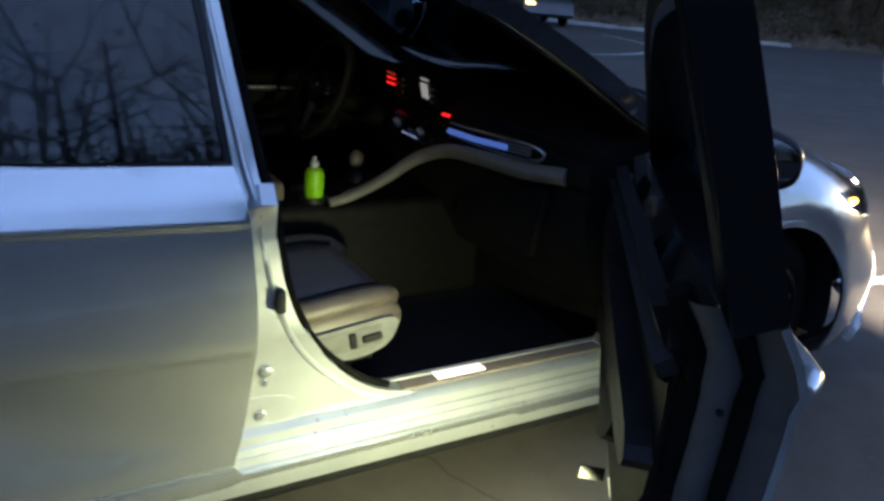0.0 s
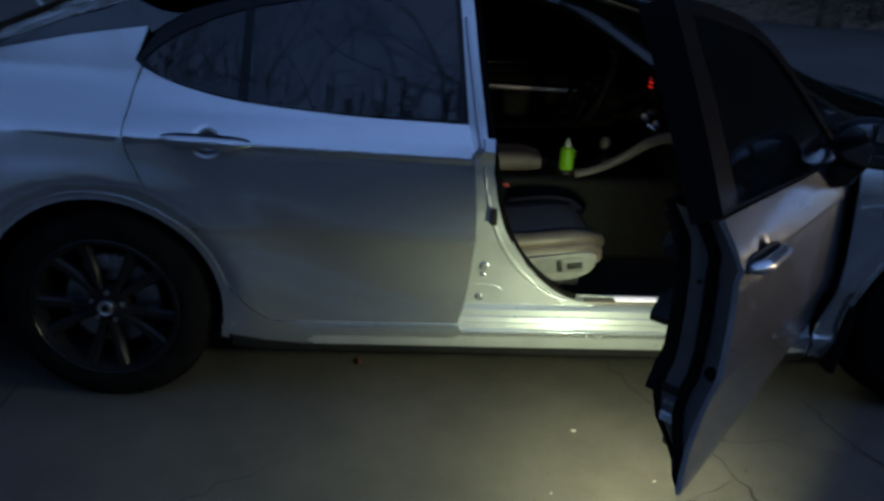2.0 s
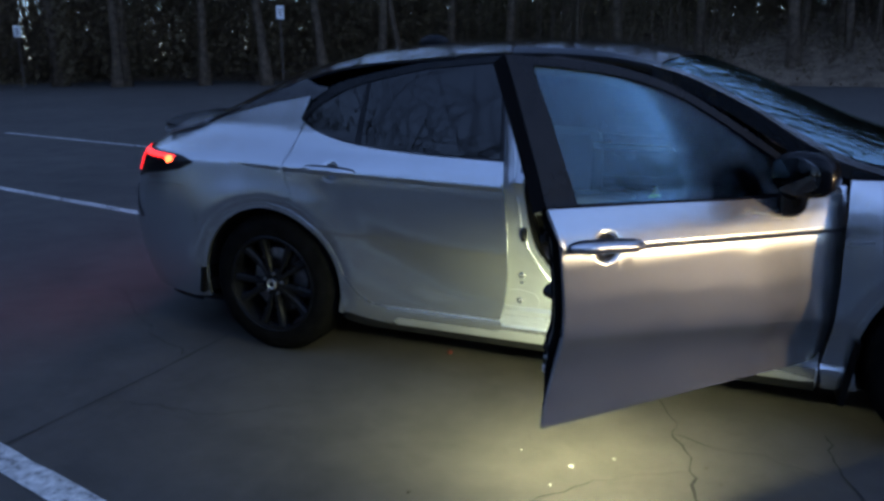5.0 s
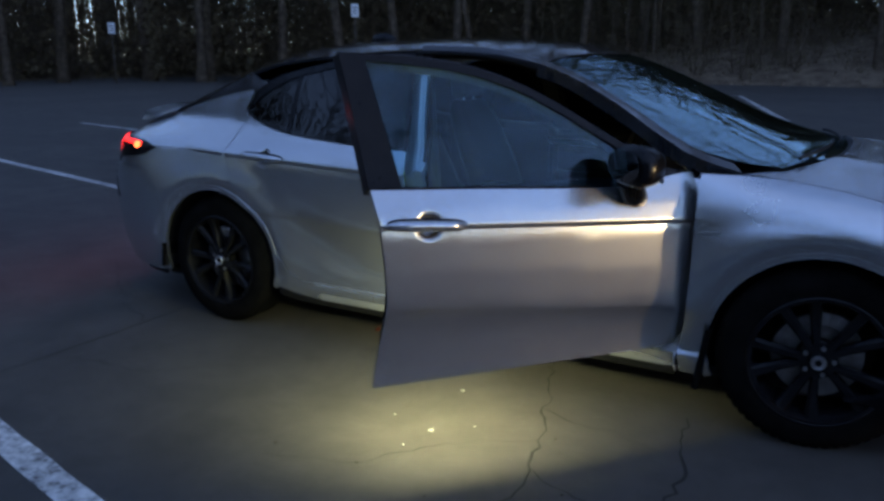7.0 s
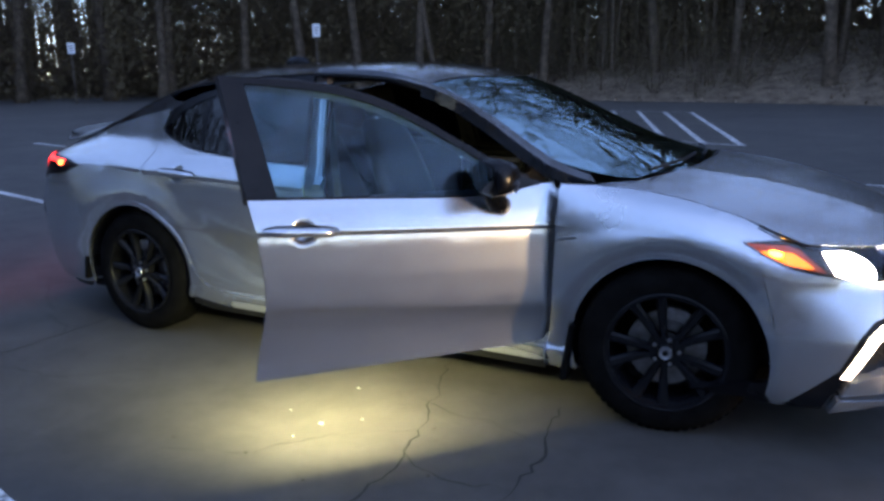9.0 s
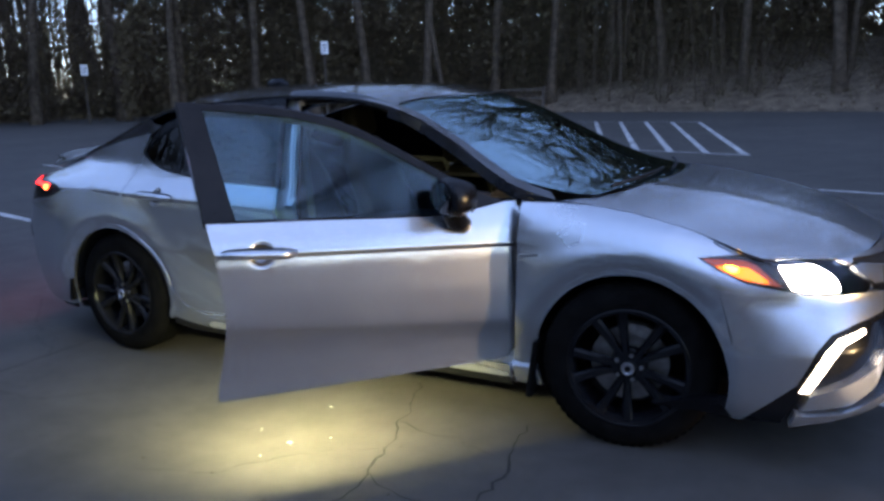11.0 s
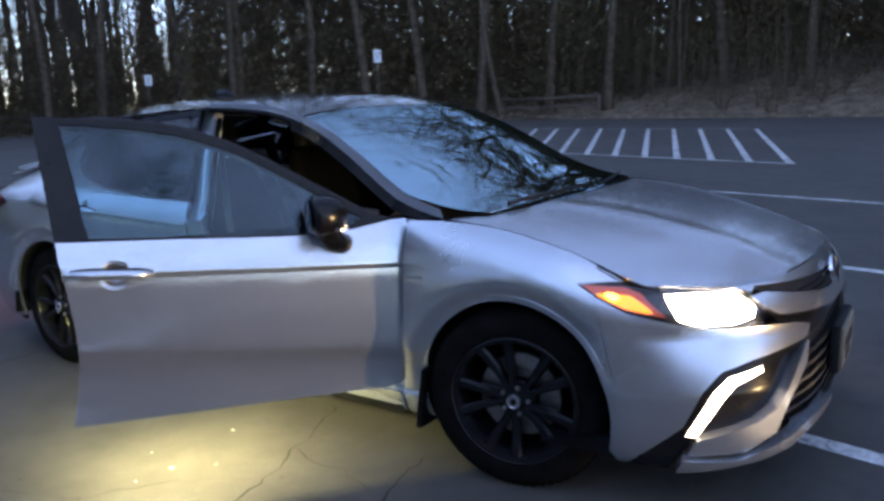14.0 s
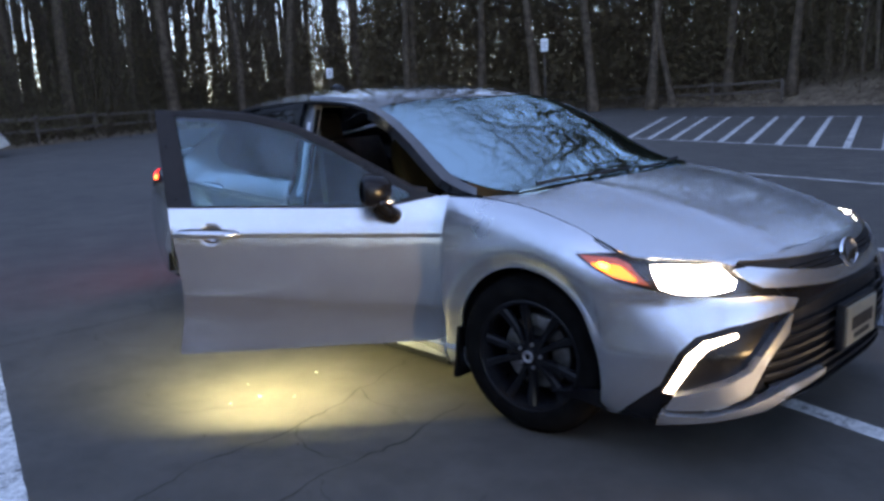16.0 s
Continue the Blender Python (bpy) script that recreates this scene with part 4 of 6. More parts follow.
part("trunk_tub", box((0.95, 1.10, 0.60), Matrix.Translation((-1.65, 0, 0.62)), 0.05), BLACK_PLASTIC, car)

# ---- door opening: sill, pillar, roof rail ----
PROFILE = [(0.78, 0.188), (0.85, 0.192), (0.868, 0.205), (0.879, 0.230), (0.882, 0.268), (0.876, 0.280), (0.864, 0.284), (0.860, 0.300), (0.856, 0.302), (0.852, 0.318), (0.846, 0.322), (0.843, 0.342), (0.830, 0.352), (0.795, 0.357), (0.775, 0.358), (0.770, 0.368), (0.755, 0.368), (0.742, 0.35), (0.735, 0.22)]
bm = bmesh.new()
stations = [(-0.99, 0.955), (-0.9, 0.985), (-0.75, 1), (-0.2, 1), (0.2, 1), (0.6, 1), (0.93, 1)]
rows = []
for x, k in stations:
    lift = 0.07 * max(0.0, (-x - 0.72) / 0.27) ** 1.5
    rows.append([bm.verts.new((x, -w * k, z + lift * max(0, (0.29 - z) / 0.12))) for w, z in PROFILE])
for a, b in zip(rows, rows[1:]):
    for i in range(len(PROFILE) - 1):
        bm.faces.new((a[i], a[i + 1], b[i + 1], b[i]))
bmesh.ops.recalc_face_normals(bm, faces=bm.faces[:])
bmesh.ops.reverse_faces(bm, faces=bm.faces[:]) if bm.faces[6].normal.y > 0 else None
sill = part("sill", bm, OPENING_PAINT, car, "painted sill with stepped ledges", angle=30)
panel("rocker_kick", [(0.925, 0.279), (-0.262, 0.279), (-0.276, 0.2965), (-0.80, 0.2965), (-0.885, 0.302), (-0.948, 0.342), (-0.993, 0.398)] + arch(-WHEEL_X, 14, -10, 0.374, 6) + [(-1.0, 0.245), (-0.90, 0.220), (-0.78, 0.206), (0.925, 0.206)], PAINT, car, off=0.003)
# black strip put in for the dark underside where the rocker tucks under
panel("rocker_dark_gap", [(0.925, 0.220), (-0.78, 0.220), (-0.90, 0.232), (-1.0, 0.252), (-1.02, 0.215), (-0.90, 0.190), (0.925, 0.184)], BLACK_PLASTIC, car, off=0.006, thick=0.01, label="black strip for the dark gap beneath the sill")
part("scuff_plate", box((0.80, 0.05, 0.006), Matrix.Translation((0.47, -0.79, 0.3615)), 0.002), surface("scuff_brown", (0.16, 0.13, 0.115), (0.22, 0.18, 0.16), 20, rough=0.4), sill, "brown-grey scuff plate")
part("bright_plate", box((0.145, 0.034, 0.005), Matrix.Translation((0.34, -0.787, 0.3665)), 0.001), glowing("scuff_glow", (0.95, 0.97, 1.0), 0.35, (0.6, 0.6, 0.62)), sill, "bright name plate with a weak white glow")
PILLAR_EDGE = smooth_line([(-0.262, 1.33), (-0.240, 1.15), (-0.211, 0.96), (-0.185, 0.82), (-0.164, 0.706), (-0.135, 0.62), (-0.095, 0.545), (-0.042, 0.478), (0.034, 0.412), (0.10, 0.378), (0.17, 0.360)], False, 5)
PILLAR = [(-0.30, 0.33), (-0.30, 0.98), (-0.36, 1.39), (-0.275, 1.39)] + PILLAR_EDGE + [(0.20, 0.352), (0.20, 0.33)]
pillar = panel("b_pillar", PILLAR, OPENING_PAINT, car, off=-0.052, thick=0.05, step=0.03, label="painted pillar with latch and access plate")
PILLAR_SEAL = PILLAR_EDGE[:-4]
pts = [tuple(skin(u, z) + Vector((0, 0.075, 0))) for u, z in [(u + 0.010, z + 0.004) for u, z in PILLAR_SEAL]]
part("door_seal", tube(pts, 0.011, 8), RUBBER, pillar)
rib = [tuple(skin(u - 0.028, z - 0.004) + Vector((0, 0.052, 0))) for u, z in PILLAR_SEAL[2:]]
part("pillar_rib", tube(rib, 0.007, 8), OPENING_PAINT, pillar)
panel("access_plate", smooth_line([(-0.255, 0.352), (-0.255, 0.418), (-0.16, 0.418), (-0.125, 0.395), (-0.135, 0.352)], True, 4), OPENING_PAINT, pillar, off=-0.049, thick=0.004, step=0.02)


def bolt(x, z, r, mat, off=0.046, parent=None, name="bolt"):
    p = skin(x, z)
    b = bmesh.new()
    add_lathe(b, [(0.0, 0.0025), (r * 0.8, 0.0022), (r, 0.0012), (r * 1.1, 0.0)], 18, Matrix.Translation(p + Vector((0, off, 0))) @ Matrix.Rotation(radians(90), 4, "X"))
    return part(name, b, mat, parent or pillar)


bolt(-0.205, 0.380, 0.013, PAINT, name="plug")
bolt(-0.195, 0.492, 0.014, PAINT)
bolt(-0.195, 0.462, 0.008, PAINT)
bolt(-0.20, 0.332, 0.006, BLACK_PLASTIC)
st = box((0.022, 0.03, 0.052), Matrix.Translation(skin(-0.178, 0.672) + Vector((0, 0.042, 0))), 0.008)
part("striker", st, BLACK_PLASTIC, pillar, "dark door striker")
# inner side of the roof rail and front pillar round the opening
rail = [tuple(skin(u, z) + Vector((0, 0.055, 0))) for u, z in smooth_line([(-0.30, 1.385), (-0.05, 1.378), (0.15, 1.350), (0.35, 1.290), (0.60, 1.165), (0.82, 1.030), (0.93, 0.97)], False, 6)]
part("door_rail", tube(rail, 0.026, 10), BLACK_PAINT, car)
rail = [tuple(skin(u, z) + Vector((0, 0.085, 0))) for u, z in smooth_line([(-0.30, 1.37), (-0.05, 1.362), (0.15, 1.334), (0.35, 1.274), (0.60, 1.150), (0.82, 1.014), (0.93, 0.955)], False, 6)]
part("door_seal", tube(rail, 0.014, 8), RUBBER, car)
panel("hinge_pillar", [(0.90, 0.34), (0.955, 0.50), (0.965, 0.955), (0.86, 0.955), (0.86, 0.50), (0.80, 0.34)], PAINT, car, off=-0.06, thick=0.05)
for z in (0.52, 0.80):
    part("door_hinge", box((0.07, 0.05, 0.055), Matrix.Translation((0.90, -0.845, z)), 0.008), PAINT, car)
# ---- the open door: inner side, edge, seals ----
INNER = [(-0.165, 0.475), (-0.150, 0.55), (-0.160, 0.975), (0.78, 0.968), (0.83, 0.93), (0.84, 0.60), (0.82, 0.475)]
panel("inner_trim", INNER, INTERIOR, open_door, off=-0.127, thick=0.030, m=SWING, label="dark padded door trim")


DOOR_TAPER = [(0.365, 0.18), (0.40, 0.38), (0.46, 0.71), (0.53, 0.84)]


def end_place(z, du, dy):
    """A place on the door's rear end; the shell thins to its hem at the bottom."""
    return SWING @ (skin(straight(DOOR_END, z), z) + Vector((du, dy * straight(DOOR_TAPER, z), 0)))


def door_sheet(name, profile, zs, mat, label=""):
    """A strip up the rear end of the door: rows of (forward, inward) steps from the outer hem."""
    n = len(profile)
    verts = [end_place(z, du, dy) for z in zs for du, dy in profile]
    faces = [(i * n + k, (i + 1) * n + k, (i + 1) * n + k + 1, i * n + k + 1) for i in range(len(zs) - 1) for k in range(n - 1)]
    return mesh_of(name, verts, faces, mat, open_door, label)


zs = np.linspace(0.320, 0.962, 18)
edge = door_sheet("door_edge", [(0.002, 0.005), (0.007, 0.011), (0.016, 0.030), (0.022, 0.052), (0.030, 0.064), (0.034, 0.088), (0.032, 0.093), (0.036, 0.125), (0.046, 0.140), (0.066, 0.146)], zs, JAMB_SHADED, "silver door edge darkened as if shaded, with latch and label")
verts2 = []
for x in np.linspace(-0.25, 0.80, 16):
    zb = straight([(-0.258, 0.316), (0.4, 0.308), (0.86, 0.303)], x)
    slim = 1 - 0.45 * (x + 0.25) / 1.05
    for dy, z in ((0.006, 0.0), (0.020, 0.004), (0.030, 0.022), (0.040, 0.060)):
        verts2.append(SWING @ (skin(x, zb) + Vector((0.35 * dy * slim, dy * slim, z))))
mesh_of("door_base", verts2, [(i * 4 + k, i * 4 + k + 1, i * 4 + k + 5, i * 4 + k + 4) for i in range(15) for k in range(3)], PAINT, open_door)


def on_door(x, y, z):
    """A place given with the door shut, carried to where it hangs open."""
    return SWING @ Vector((x, y, z))


def door_box(name, size, at, mat, parent, label="", bevel=0.006, rot=0.0):
    return part(name, box(size, SWING @ Matrix.Translation(at) @ Matrix.Rotation(radians(rot), 4, "Y"), bevel), mat, parent, label)


def edge_box(name, size, z, du, dy, mat, parent, label="", bevel=0.002):
    """A small fitting on the door's rear end."""
    p = skin(straight(DOOR_END, z), z) + Vector((du, dy * straight(DOOR_TAPER, z), 0))
    return part(name, box(size, SWING @ Matrix.Translation(p) @ Matrix.Rotation(radians(-8), 4, "Z"), bevel), mat, parent, label)


latch = edge_box("latch", (0.014, 0.046, 0.022), 0.525, 0.034, 0.112, BLACK_PLASTIC, edge, "dark latch slot", 0.006)
LABEL_WHITE = surface("label_paper", (0.55, 0.58, 0.62), (0.65, 0.68, 0.72), 15, rough=0.5)
sticker = edge_box("sticker", (0.003, 0.036, 0.022), 0.460, 0.0325, 0.110, LABEL_WHITE, edge, "white printed label", 0.0)
for k in range(3):
    edge_box("print_bar", (0.001, 0.026, 0.003), 0.455 + 0.006 * k, 0.0305, 0.110, GREY_TRIM, sticker, bevel=0)
for z, dy, r, mat in ((0.60, 0.030, 0.017, RUBBER), (0.495, 0.104, 0.005, SATIN), (0.495, 0.120, 0.006, SATIN), (0.80, 0.108, 0.006, BLACK_PLASTIC)):
    plug = bmesh.new()
    p = skin(straight(DOOR_END, z), z) + Vector((0.012 if dy < 0.05 else 0.031, dy * straight(DOOR_TAPER, z), 0))
    add_lathe(plug, [(0.0, 0.003), (r * 0.8, 0.003), (r, 0.001), (r, -0.006)], 20, SWING @ Matrix.Translation(p) @ Matrix.Rotation(radians(-90), 4, "Y"))
    part("plug" if r > 0.01 else "bolt", plug, mat, edge)
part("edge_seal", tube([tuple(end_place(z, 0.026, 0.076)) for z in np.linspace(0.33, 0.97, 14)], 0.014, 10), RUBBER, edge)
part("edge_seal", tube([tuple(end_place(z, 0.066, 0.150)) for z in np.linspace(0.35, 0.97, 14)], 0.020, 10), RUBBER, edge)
# seals round the edge and glass, armrest, pocket, handle strip, grip
seal = [on_door(-0.15, -0.79, 0.37), on_door(-0.06, -0.795, 0.347), on_door(0.40, -0.80, 0.345), on_door(0.75, -0.80, 0.36)]
part("door_seal", tube(smooth_line([tuple(p) for p in seal], False, 5), 0.013, 8), RUBBER, open_door)
sash = [tuple(skin(u, z) + Vector((0, 0.055, 0))) for u, z in [(-0.20, 0.97), (-0.262, 1.352)] + smooth_line([(x - 0.008, z - 0.014) for x, z in TOP_LINE], False, 3) + [(0.86, 0.965)]]
part("inner_sash", tube([SWING @ Vector(p) for p in sash], 0.022, 8), BLACK_PLASTIC, open_door)
panel("armrest", smooth_line([(-0.12, 0.640), (-0.11, 0.700), (0.20, 0.715), (0.55, 0.735), (0.74, 0.79), (0.76, 0.74), (0.60, 0.665), (0.25, 0.635)], True, 4), DARK_LEATHER, open_door, off=-0.155, thick=0.045, step=0.035, m=SWING, label="dark padded armrest")
panel("upper_roll", smooth_line([(-0.14, 0.955), (0.35, 0.948), (0.80, 0.945), (0.80, 0.90), (0.50, 0.875), (0.10, 0.862), (-0.13, 0.868)], True, 4), DARK_LEATHER, open_door, off=-0.149, thick=0.030, step=0.035, m=SWING, label="dark padded upper door trim")
strip = [on_door(-0.10, -0.745, 0.822), on_door(0.25, -0.739, 0.826), on_door(0.58, -0.737, 0.862), on_door(0.74, -0.745, 0.91)]
part("trim_strip", tube(smooth_line([tuple(p) for p in strip], False, 6), 0.005, 8), GREY_TRIM, open_door, "thin grey trim strip")
panel("map_pocket", smooth_line([(0.12, 0.490), (0.12, 0.575), (0.25, 0.590), (0.50, 0.585), (0.74, 0.56), (0.76, 0.50), (0.40, 0.482)], True, 4), INTERIOR, open_door, off=-0.153, thick=0.030, step=0.04, m=SWING, label="dark moulded map pocket")
part("kick_panel", box((0.86, 0.010, 0.130), SWING @ Matrix.Translation((0.34, -0.790, 0.420)) @ Matrix.Rotation(radians(-47), 4, "X"), 0.004), BLACK_PLASTIC, open_door, "dark lower kick panel")
door_box("inner_handle", (0.10, 0.02, 0.028), (0.52, -0.733, 0.845), CHROME, open_door, "chrome door release")
LAMP_AT = (0.05, -0.695, 0.500)
door_box("courtesy_lens", (0.060, 0.026, 0.008), (LAMP_AT[0], LAMP_AT[1] - 0.045, LAMP_AT[2] - 0.022), glowing("courtesy_glow", (0.9, 1.0, 0.7), 0.8), open_door, "lit courtesy lamp", 0.003)
# added plate: keeps the lamp off the front of the rocker and ground
door_box("lamp_shroud", (0.004, 0.046, 0.028), (LAMP_AT[0] + 0.024, LAMP_AT[1] + 0.000, LAMP_AT[2] - 0.014), RUBBER, open_door, "added dark shroud that cuts the lamp's forward light", 0.002)
eye = on_door(*LAMP_AT)
lamp("courtesy_light", "SPOT", eye + Vector((-0.015, 0.02, -0.015)), eye + Vector((-0.25, 0.50, -0.83)), COURTESY_W, (0.86, 1.0, 0.60), size=0.024, angle=178, blend=0.65)

# roof lamp that burns while a door stands open
part("dome_lamp", box((0.10, 0.16, 0.018), Matrix.Translation((0.20, 0.0, 1.375)), 0.006), glowing("dome_glow", (1.0, 0.86, 0.66), 0.6, (0.5, 0.5, 0.48)), car, "small lit roof lamp")
lamp("dome_light", "POINT", (0.20, 0.0, 1.33), (0.20, 0.0, 0.0), 0.22, (1.0, 0.84, 0.64), size=0.04)

# ---- cabin ----
def hull(points_by_x, mat, name, parent, label="", segs=4):
    """A padded block: rounded cross-sections strung along a line."""
    bm = bmesh.new()
    rings = []
    for c, w, h in points_by_x:
        c = Vector(c)
        ring = []
        for k in range(24):
            a = 2 * math.pi * k / 24
            ca, sa = math.cos(a), math.sin(a)
            ring.append(bm.verts.new(c + Vector((0, w * math.copysign(abs(ca) ** 0.45, ca), h * math.copysign(abs(sa) ** 0.45, sa)))))
        rings.append(ring)
    for a, b in zip(rings, rings[1:]):
        for k in range(24):
            bm.faces.new((a[k], a[(k + 1) % 24], b[(k + 1) % 24], b[k]))
    bm.faces.new(rings[0]), bm.faces.new(rings[-1][::-1])
    bmesh.ops.recalc_face_normals(bm, faces=bm.faces[:])
    return part(name, bm, mat, parent, label)


def seat(y, label):
    st = new("seat")
    st.parent = car
    tagged(st, label)
    hull([((-0.34, y, 0.43), 0.20, 0.04), ((-0.30, y, 0.43), 0.245, 0.060), ((-0.05, y, 0.435), 0.255, 0.064), ((0.14, y, 0.460), 0.26, 0.066), ((0.215, y, 0.468), 0.255, 0.058), ((0.255, y, 0.455), 0.235, 0.036)], LEATHER, "cushion", st)
    hull([((-0.22, y, 0.492), 0.13, 0.010), ((-0.18, y, 0.496), 0.145, 0.013), ((0.10, y, 0.516), 0.15, 0.014), ((0.18, y, 0.524), 0.14, 0.010)], surface("perforated_leather", (0.12, 0.11, 0.10), (0.17, 0.155, 0.14), 160, rough=0.55), "insert", st)
    for s in (-1, 1):
        bl = [(-0.30, y + s * 0.215, 0.482), (-0.05, y + s * 0.222, 0.498), (0.12, y + s * 0.222, 0.518), (0.21, y + s * 0.205, 0.512), (0.245, y + s * 0.16, 0.488)]
        part("bolster", tube(smooth_line(bl, False, 4), 0.034, 12, 0.9), LEATHER, st)
        seam = [(p[0], p[1] - s * 0.035, p[2] + 0.020) for p in bl[:4]]
        part("stitching", tube(smooth_line(seam, False, 4), 0.007, 8), DARK_LEATHER, st)
    # leaning backrest
    bm = bmesh.new()
    rings = []
    for t, w, d in ((0, 0.24, 0.06), (0.12, 0.25, 0.075), (0.45, 0.25, 0.075), (0.75, 0.235, 0.065), (0.92, 0.20, 0.055), (1.0, 0.16, 0.03)):
        c = Vector((-0.36 - 0.26 * t, y, 0.50 + 0.62 * t))
        rings.append([bm.verts.new(c + Vector((d * math.copysign(abs(math.cos(a)) ** 0.5, math.cos(a)), w * math.copysign(abs(math.sin(a)) ** 0.5, math.sin(a)), 0))) for a in (2 * math.pi * k / 24 for k in range(24))])
    for a, b in zip(rings, rings[1:]):
        for k in range(24):
            bm.faces.new((a[k], a[(k + 1) % 24], b[(k + 1) % 24], b[k]))
    bm.faces.new(rings[0]), bm.faces.new(rings[-1])
    bmesh.ops.recalc_face_normals(bm, faces=bm.faces[:])
    part("backrest", bm, DARK_LEATHER, st)
    # dark leather instead of the cushion's: the cabin's shade put into the headrest colour
    part("headrest", box((0.10, 0.25, 0.17), Matrix.Translation((-0.63, y, 1.215)) @ Matrix.Rotation(radians(-12), 4, "Y"), 0.04, 3), DARK_LEATHER, st)
    for s in (-1, 1):
        part("headrest_post", tube([(-0.60, y + s * 0.06, 1.08), (-0.625, y + s * 0.06, 1.16)], 0.007, 8), SATIN, st)
    # side shield with its switches on the outer flank
    s = -1 if y < 0 else 1
    prof = smooth_line([(-0.30, 0.40), (-0.28, 0.445), (-0.10, 0.445), (0.12, 0.472), (0.215, 0.478), (0.225, 0.44), (0.19, 0.395), (0.10, 0.372), (-0.10, 0.365), (-0.24, 0.372)], True, 3)
    b = bmesh.new()
    f = b.faces.new([b.verts.new((x, y + s * 0.272, z)) for x, z in prof])
    ex = bmesh.ops.extrude_face_region(b, geom=[f])
    for v in ex["geom"]:
        if isinstance(v, bmesh.types.BMVert):
            v.co.y -= s * 0.05
    bmesh.ops.recalc_face_normals(b, faces=b.faces[:])
    shield = part("side_shield", b, GREY_TRIM, st, "grey plastic side shield", smooth=False)
    part("recess", box((0.17, 0.004, 0.055), Matrix.Translation((0.095, y + s * 0.2735, 0.428)) @ Matrix.Rotation(radians(-6), 4, "Y"), 0.0018), surface("shield_dark", (0.10, 0.10, 0.095), (0.14, 0.14, 0.13), 20), shield)
    part("seat_switch", box((0.018, 0.016, 0.042), Matrix.Translation((0.095, y + s * 0.280, 0.430)) @ Matrix.Rotation(radians(-10), 4, "Y"), 0.005), BLACK_PLASTIC, shield)
    part("seat_switch", box((0.055, 0.016, 0.020), Matrix.Translation((0.150, y + s * 0.280, 0.432)) @ Matrix.Rotation(radians(-8), 4, "Y"), 0.006), BLACK_PLASTIC, shield)
    part("seat_base", box((0.50, 0.44, 0.16), Matrix.Translation((-0.06, y, 0.33)), 0.02), BLACK_PLASTIC, st)
    return st


seat(-0.37, "grey leather seat with dark seams and power switches")
seat(0.37, "grey leather driver seat")
bench = new("rear_bench")
bench.parent = car
hull([((-1.15, 0, 0.46), 0.62, 0.08), ((-1.05, 0, 0.49), 0.64, 0.09), ((-0.75, 0, 0.50), 0.64, 0.09), ((-0.68, 0, 0.48), 0.62, 0.06)], LEATHER, "bench_cushion", bench)
part("bench_back", box((0.16, 1.24, 0.62), Matrix.Translation((-1.22, 0, 0.80)) @ Matrix.Rotation(radians(-22), 4, "Y"), 0.05, 3), LEATHER, bench)
part("parcel_shelf", box((0.55, 1.15, 0.03), Matrix.Translation((-1.52, 0, 1.04)), 0.008), INTERIOR, car)
part("cabin_floor", box((2.3, 1.45, 0.03), Matrix.Translation((-0.15, 0, 0.225)), 0.005), CARPET, car, "dark carpet")
part("firewall", box((0.06, 1.45, 0.75), Matrix.Translation((0.99, 0, 0.58)), 0.01), INTERIOR, car)
part("headlining", box((1.3, 1.08, 0.02), Matrix.Translation((-0.40, 0, 1.352)), 0.006), surface("headliner", (0.10, 0.10, 0.105), (0.14, 0.14, 0.145), 40, rough=0.95), car)
mid_trim = panel("far_door_trim", [(-0.22, 0.33), (-0.22, 0.955), (0.86, 0.955), (0.93, 0.60), (0.90, 0.36)], INTERIOR, car, side=1, off=-0.075, thick=0.03)
strip2 = [(-0.26, 0.762, 0.862), (0.0, 0.758, 0.858), (0.36, 0.756, 0.850)]
part("trim_strip", tube(smooth_line(strip2, False, 4), 0.013, 8), SATIN, mid_trim, "satin metal trim strip")
part("inner_handle", box((0.075, 0.02, 0.026), Matrix.Translation((0.39, 0.748, 0.855)), 0.006), CHROME, mid_trim)
arm2 = [(-0.18, 0.72, 0.655), (0.2, 0.71, 0.67), (0.6, 0.73, 0.70)]
part("armrest", tube(smooth_line(arm2, False, 4), 0.05, 12, 0.7), DARK_LEATHER, mid_trim)

# dashboard: a swept block with a brow, vents, glovebox
dash = new("dashboard")
dash.parent = car
tagged(dash, "dark dashboard with screen, vents and curved trim")
DASH = [(1.10, 0.972), (0.98, 0.985), (0.80, 0.985), (0.69, 0.972), (0.645, 0.945), (0.655, 0.915), (0.640, 0.905), (0.640, 0.845), (0.655, 0.825), (0.645, 0.78), (0.68, 0.60), (0.76, 0.47), (0.92, 0.42), (1.0, 0.42)]
bm = bmesh.new()
rows = []
for i in range(31):
    y = -0.73 + 1.46 * i / 30
    sag = 0.03 * (abs(y) / 0.73) ** 3
    pull = -0.03 * math.exp(-(y / 0.16) ** 2) + 0.10 * (abs(y) / 0.73) ** 3
    hump = 0.045 * math.exp(-((y - 0.37) / 0.17) ** 2)
    foot = 1.352 - 0.30 * abs(y) ** 2.3
    rows.append([bm.verts.new((foot, y, top(foot, abs(y)).z - 0.022))] + [bm.verts.new((min(x, foot - 0.03) + (pull if x < 0.9 else 0), y, z - sag + (hump if 0.6 < x < 0.82 and z > 0.93 else 0))) for x, z in DASH])
for a, b in zip(rows, rows[1:]):
    for k in range(len(DASH)):
        bm.faces.new((a[k], b[k], b[k + 1], a[k + 1]))
bm.faces.new(rows[0]), bm.faces.new(rows[-1][::-1])
bmesh.ops.recalc_face_normals(bm, faces=bm.faces[:])
part("dash_body", bm, INTERIOR, dash, "dark moulded dashboard", angle=25)


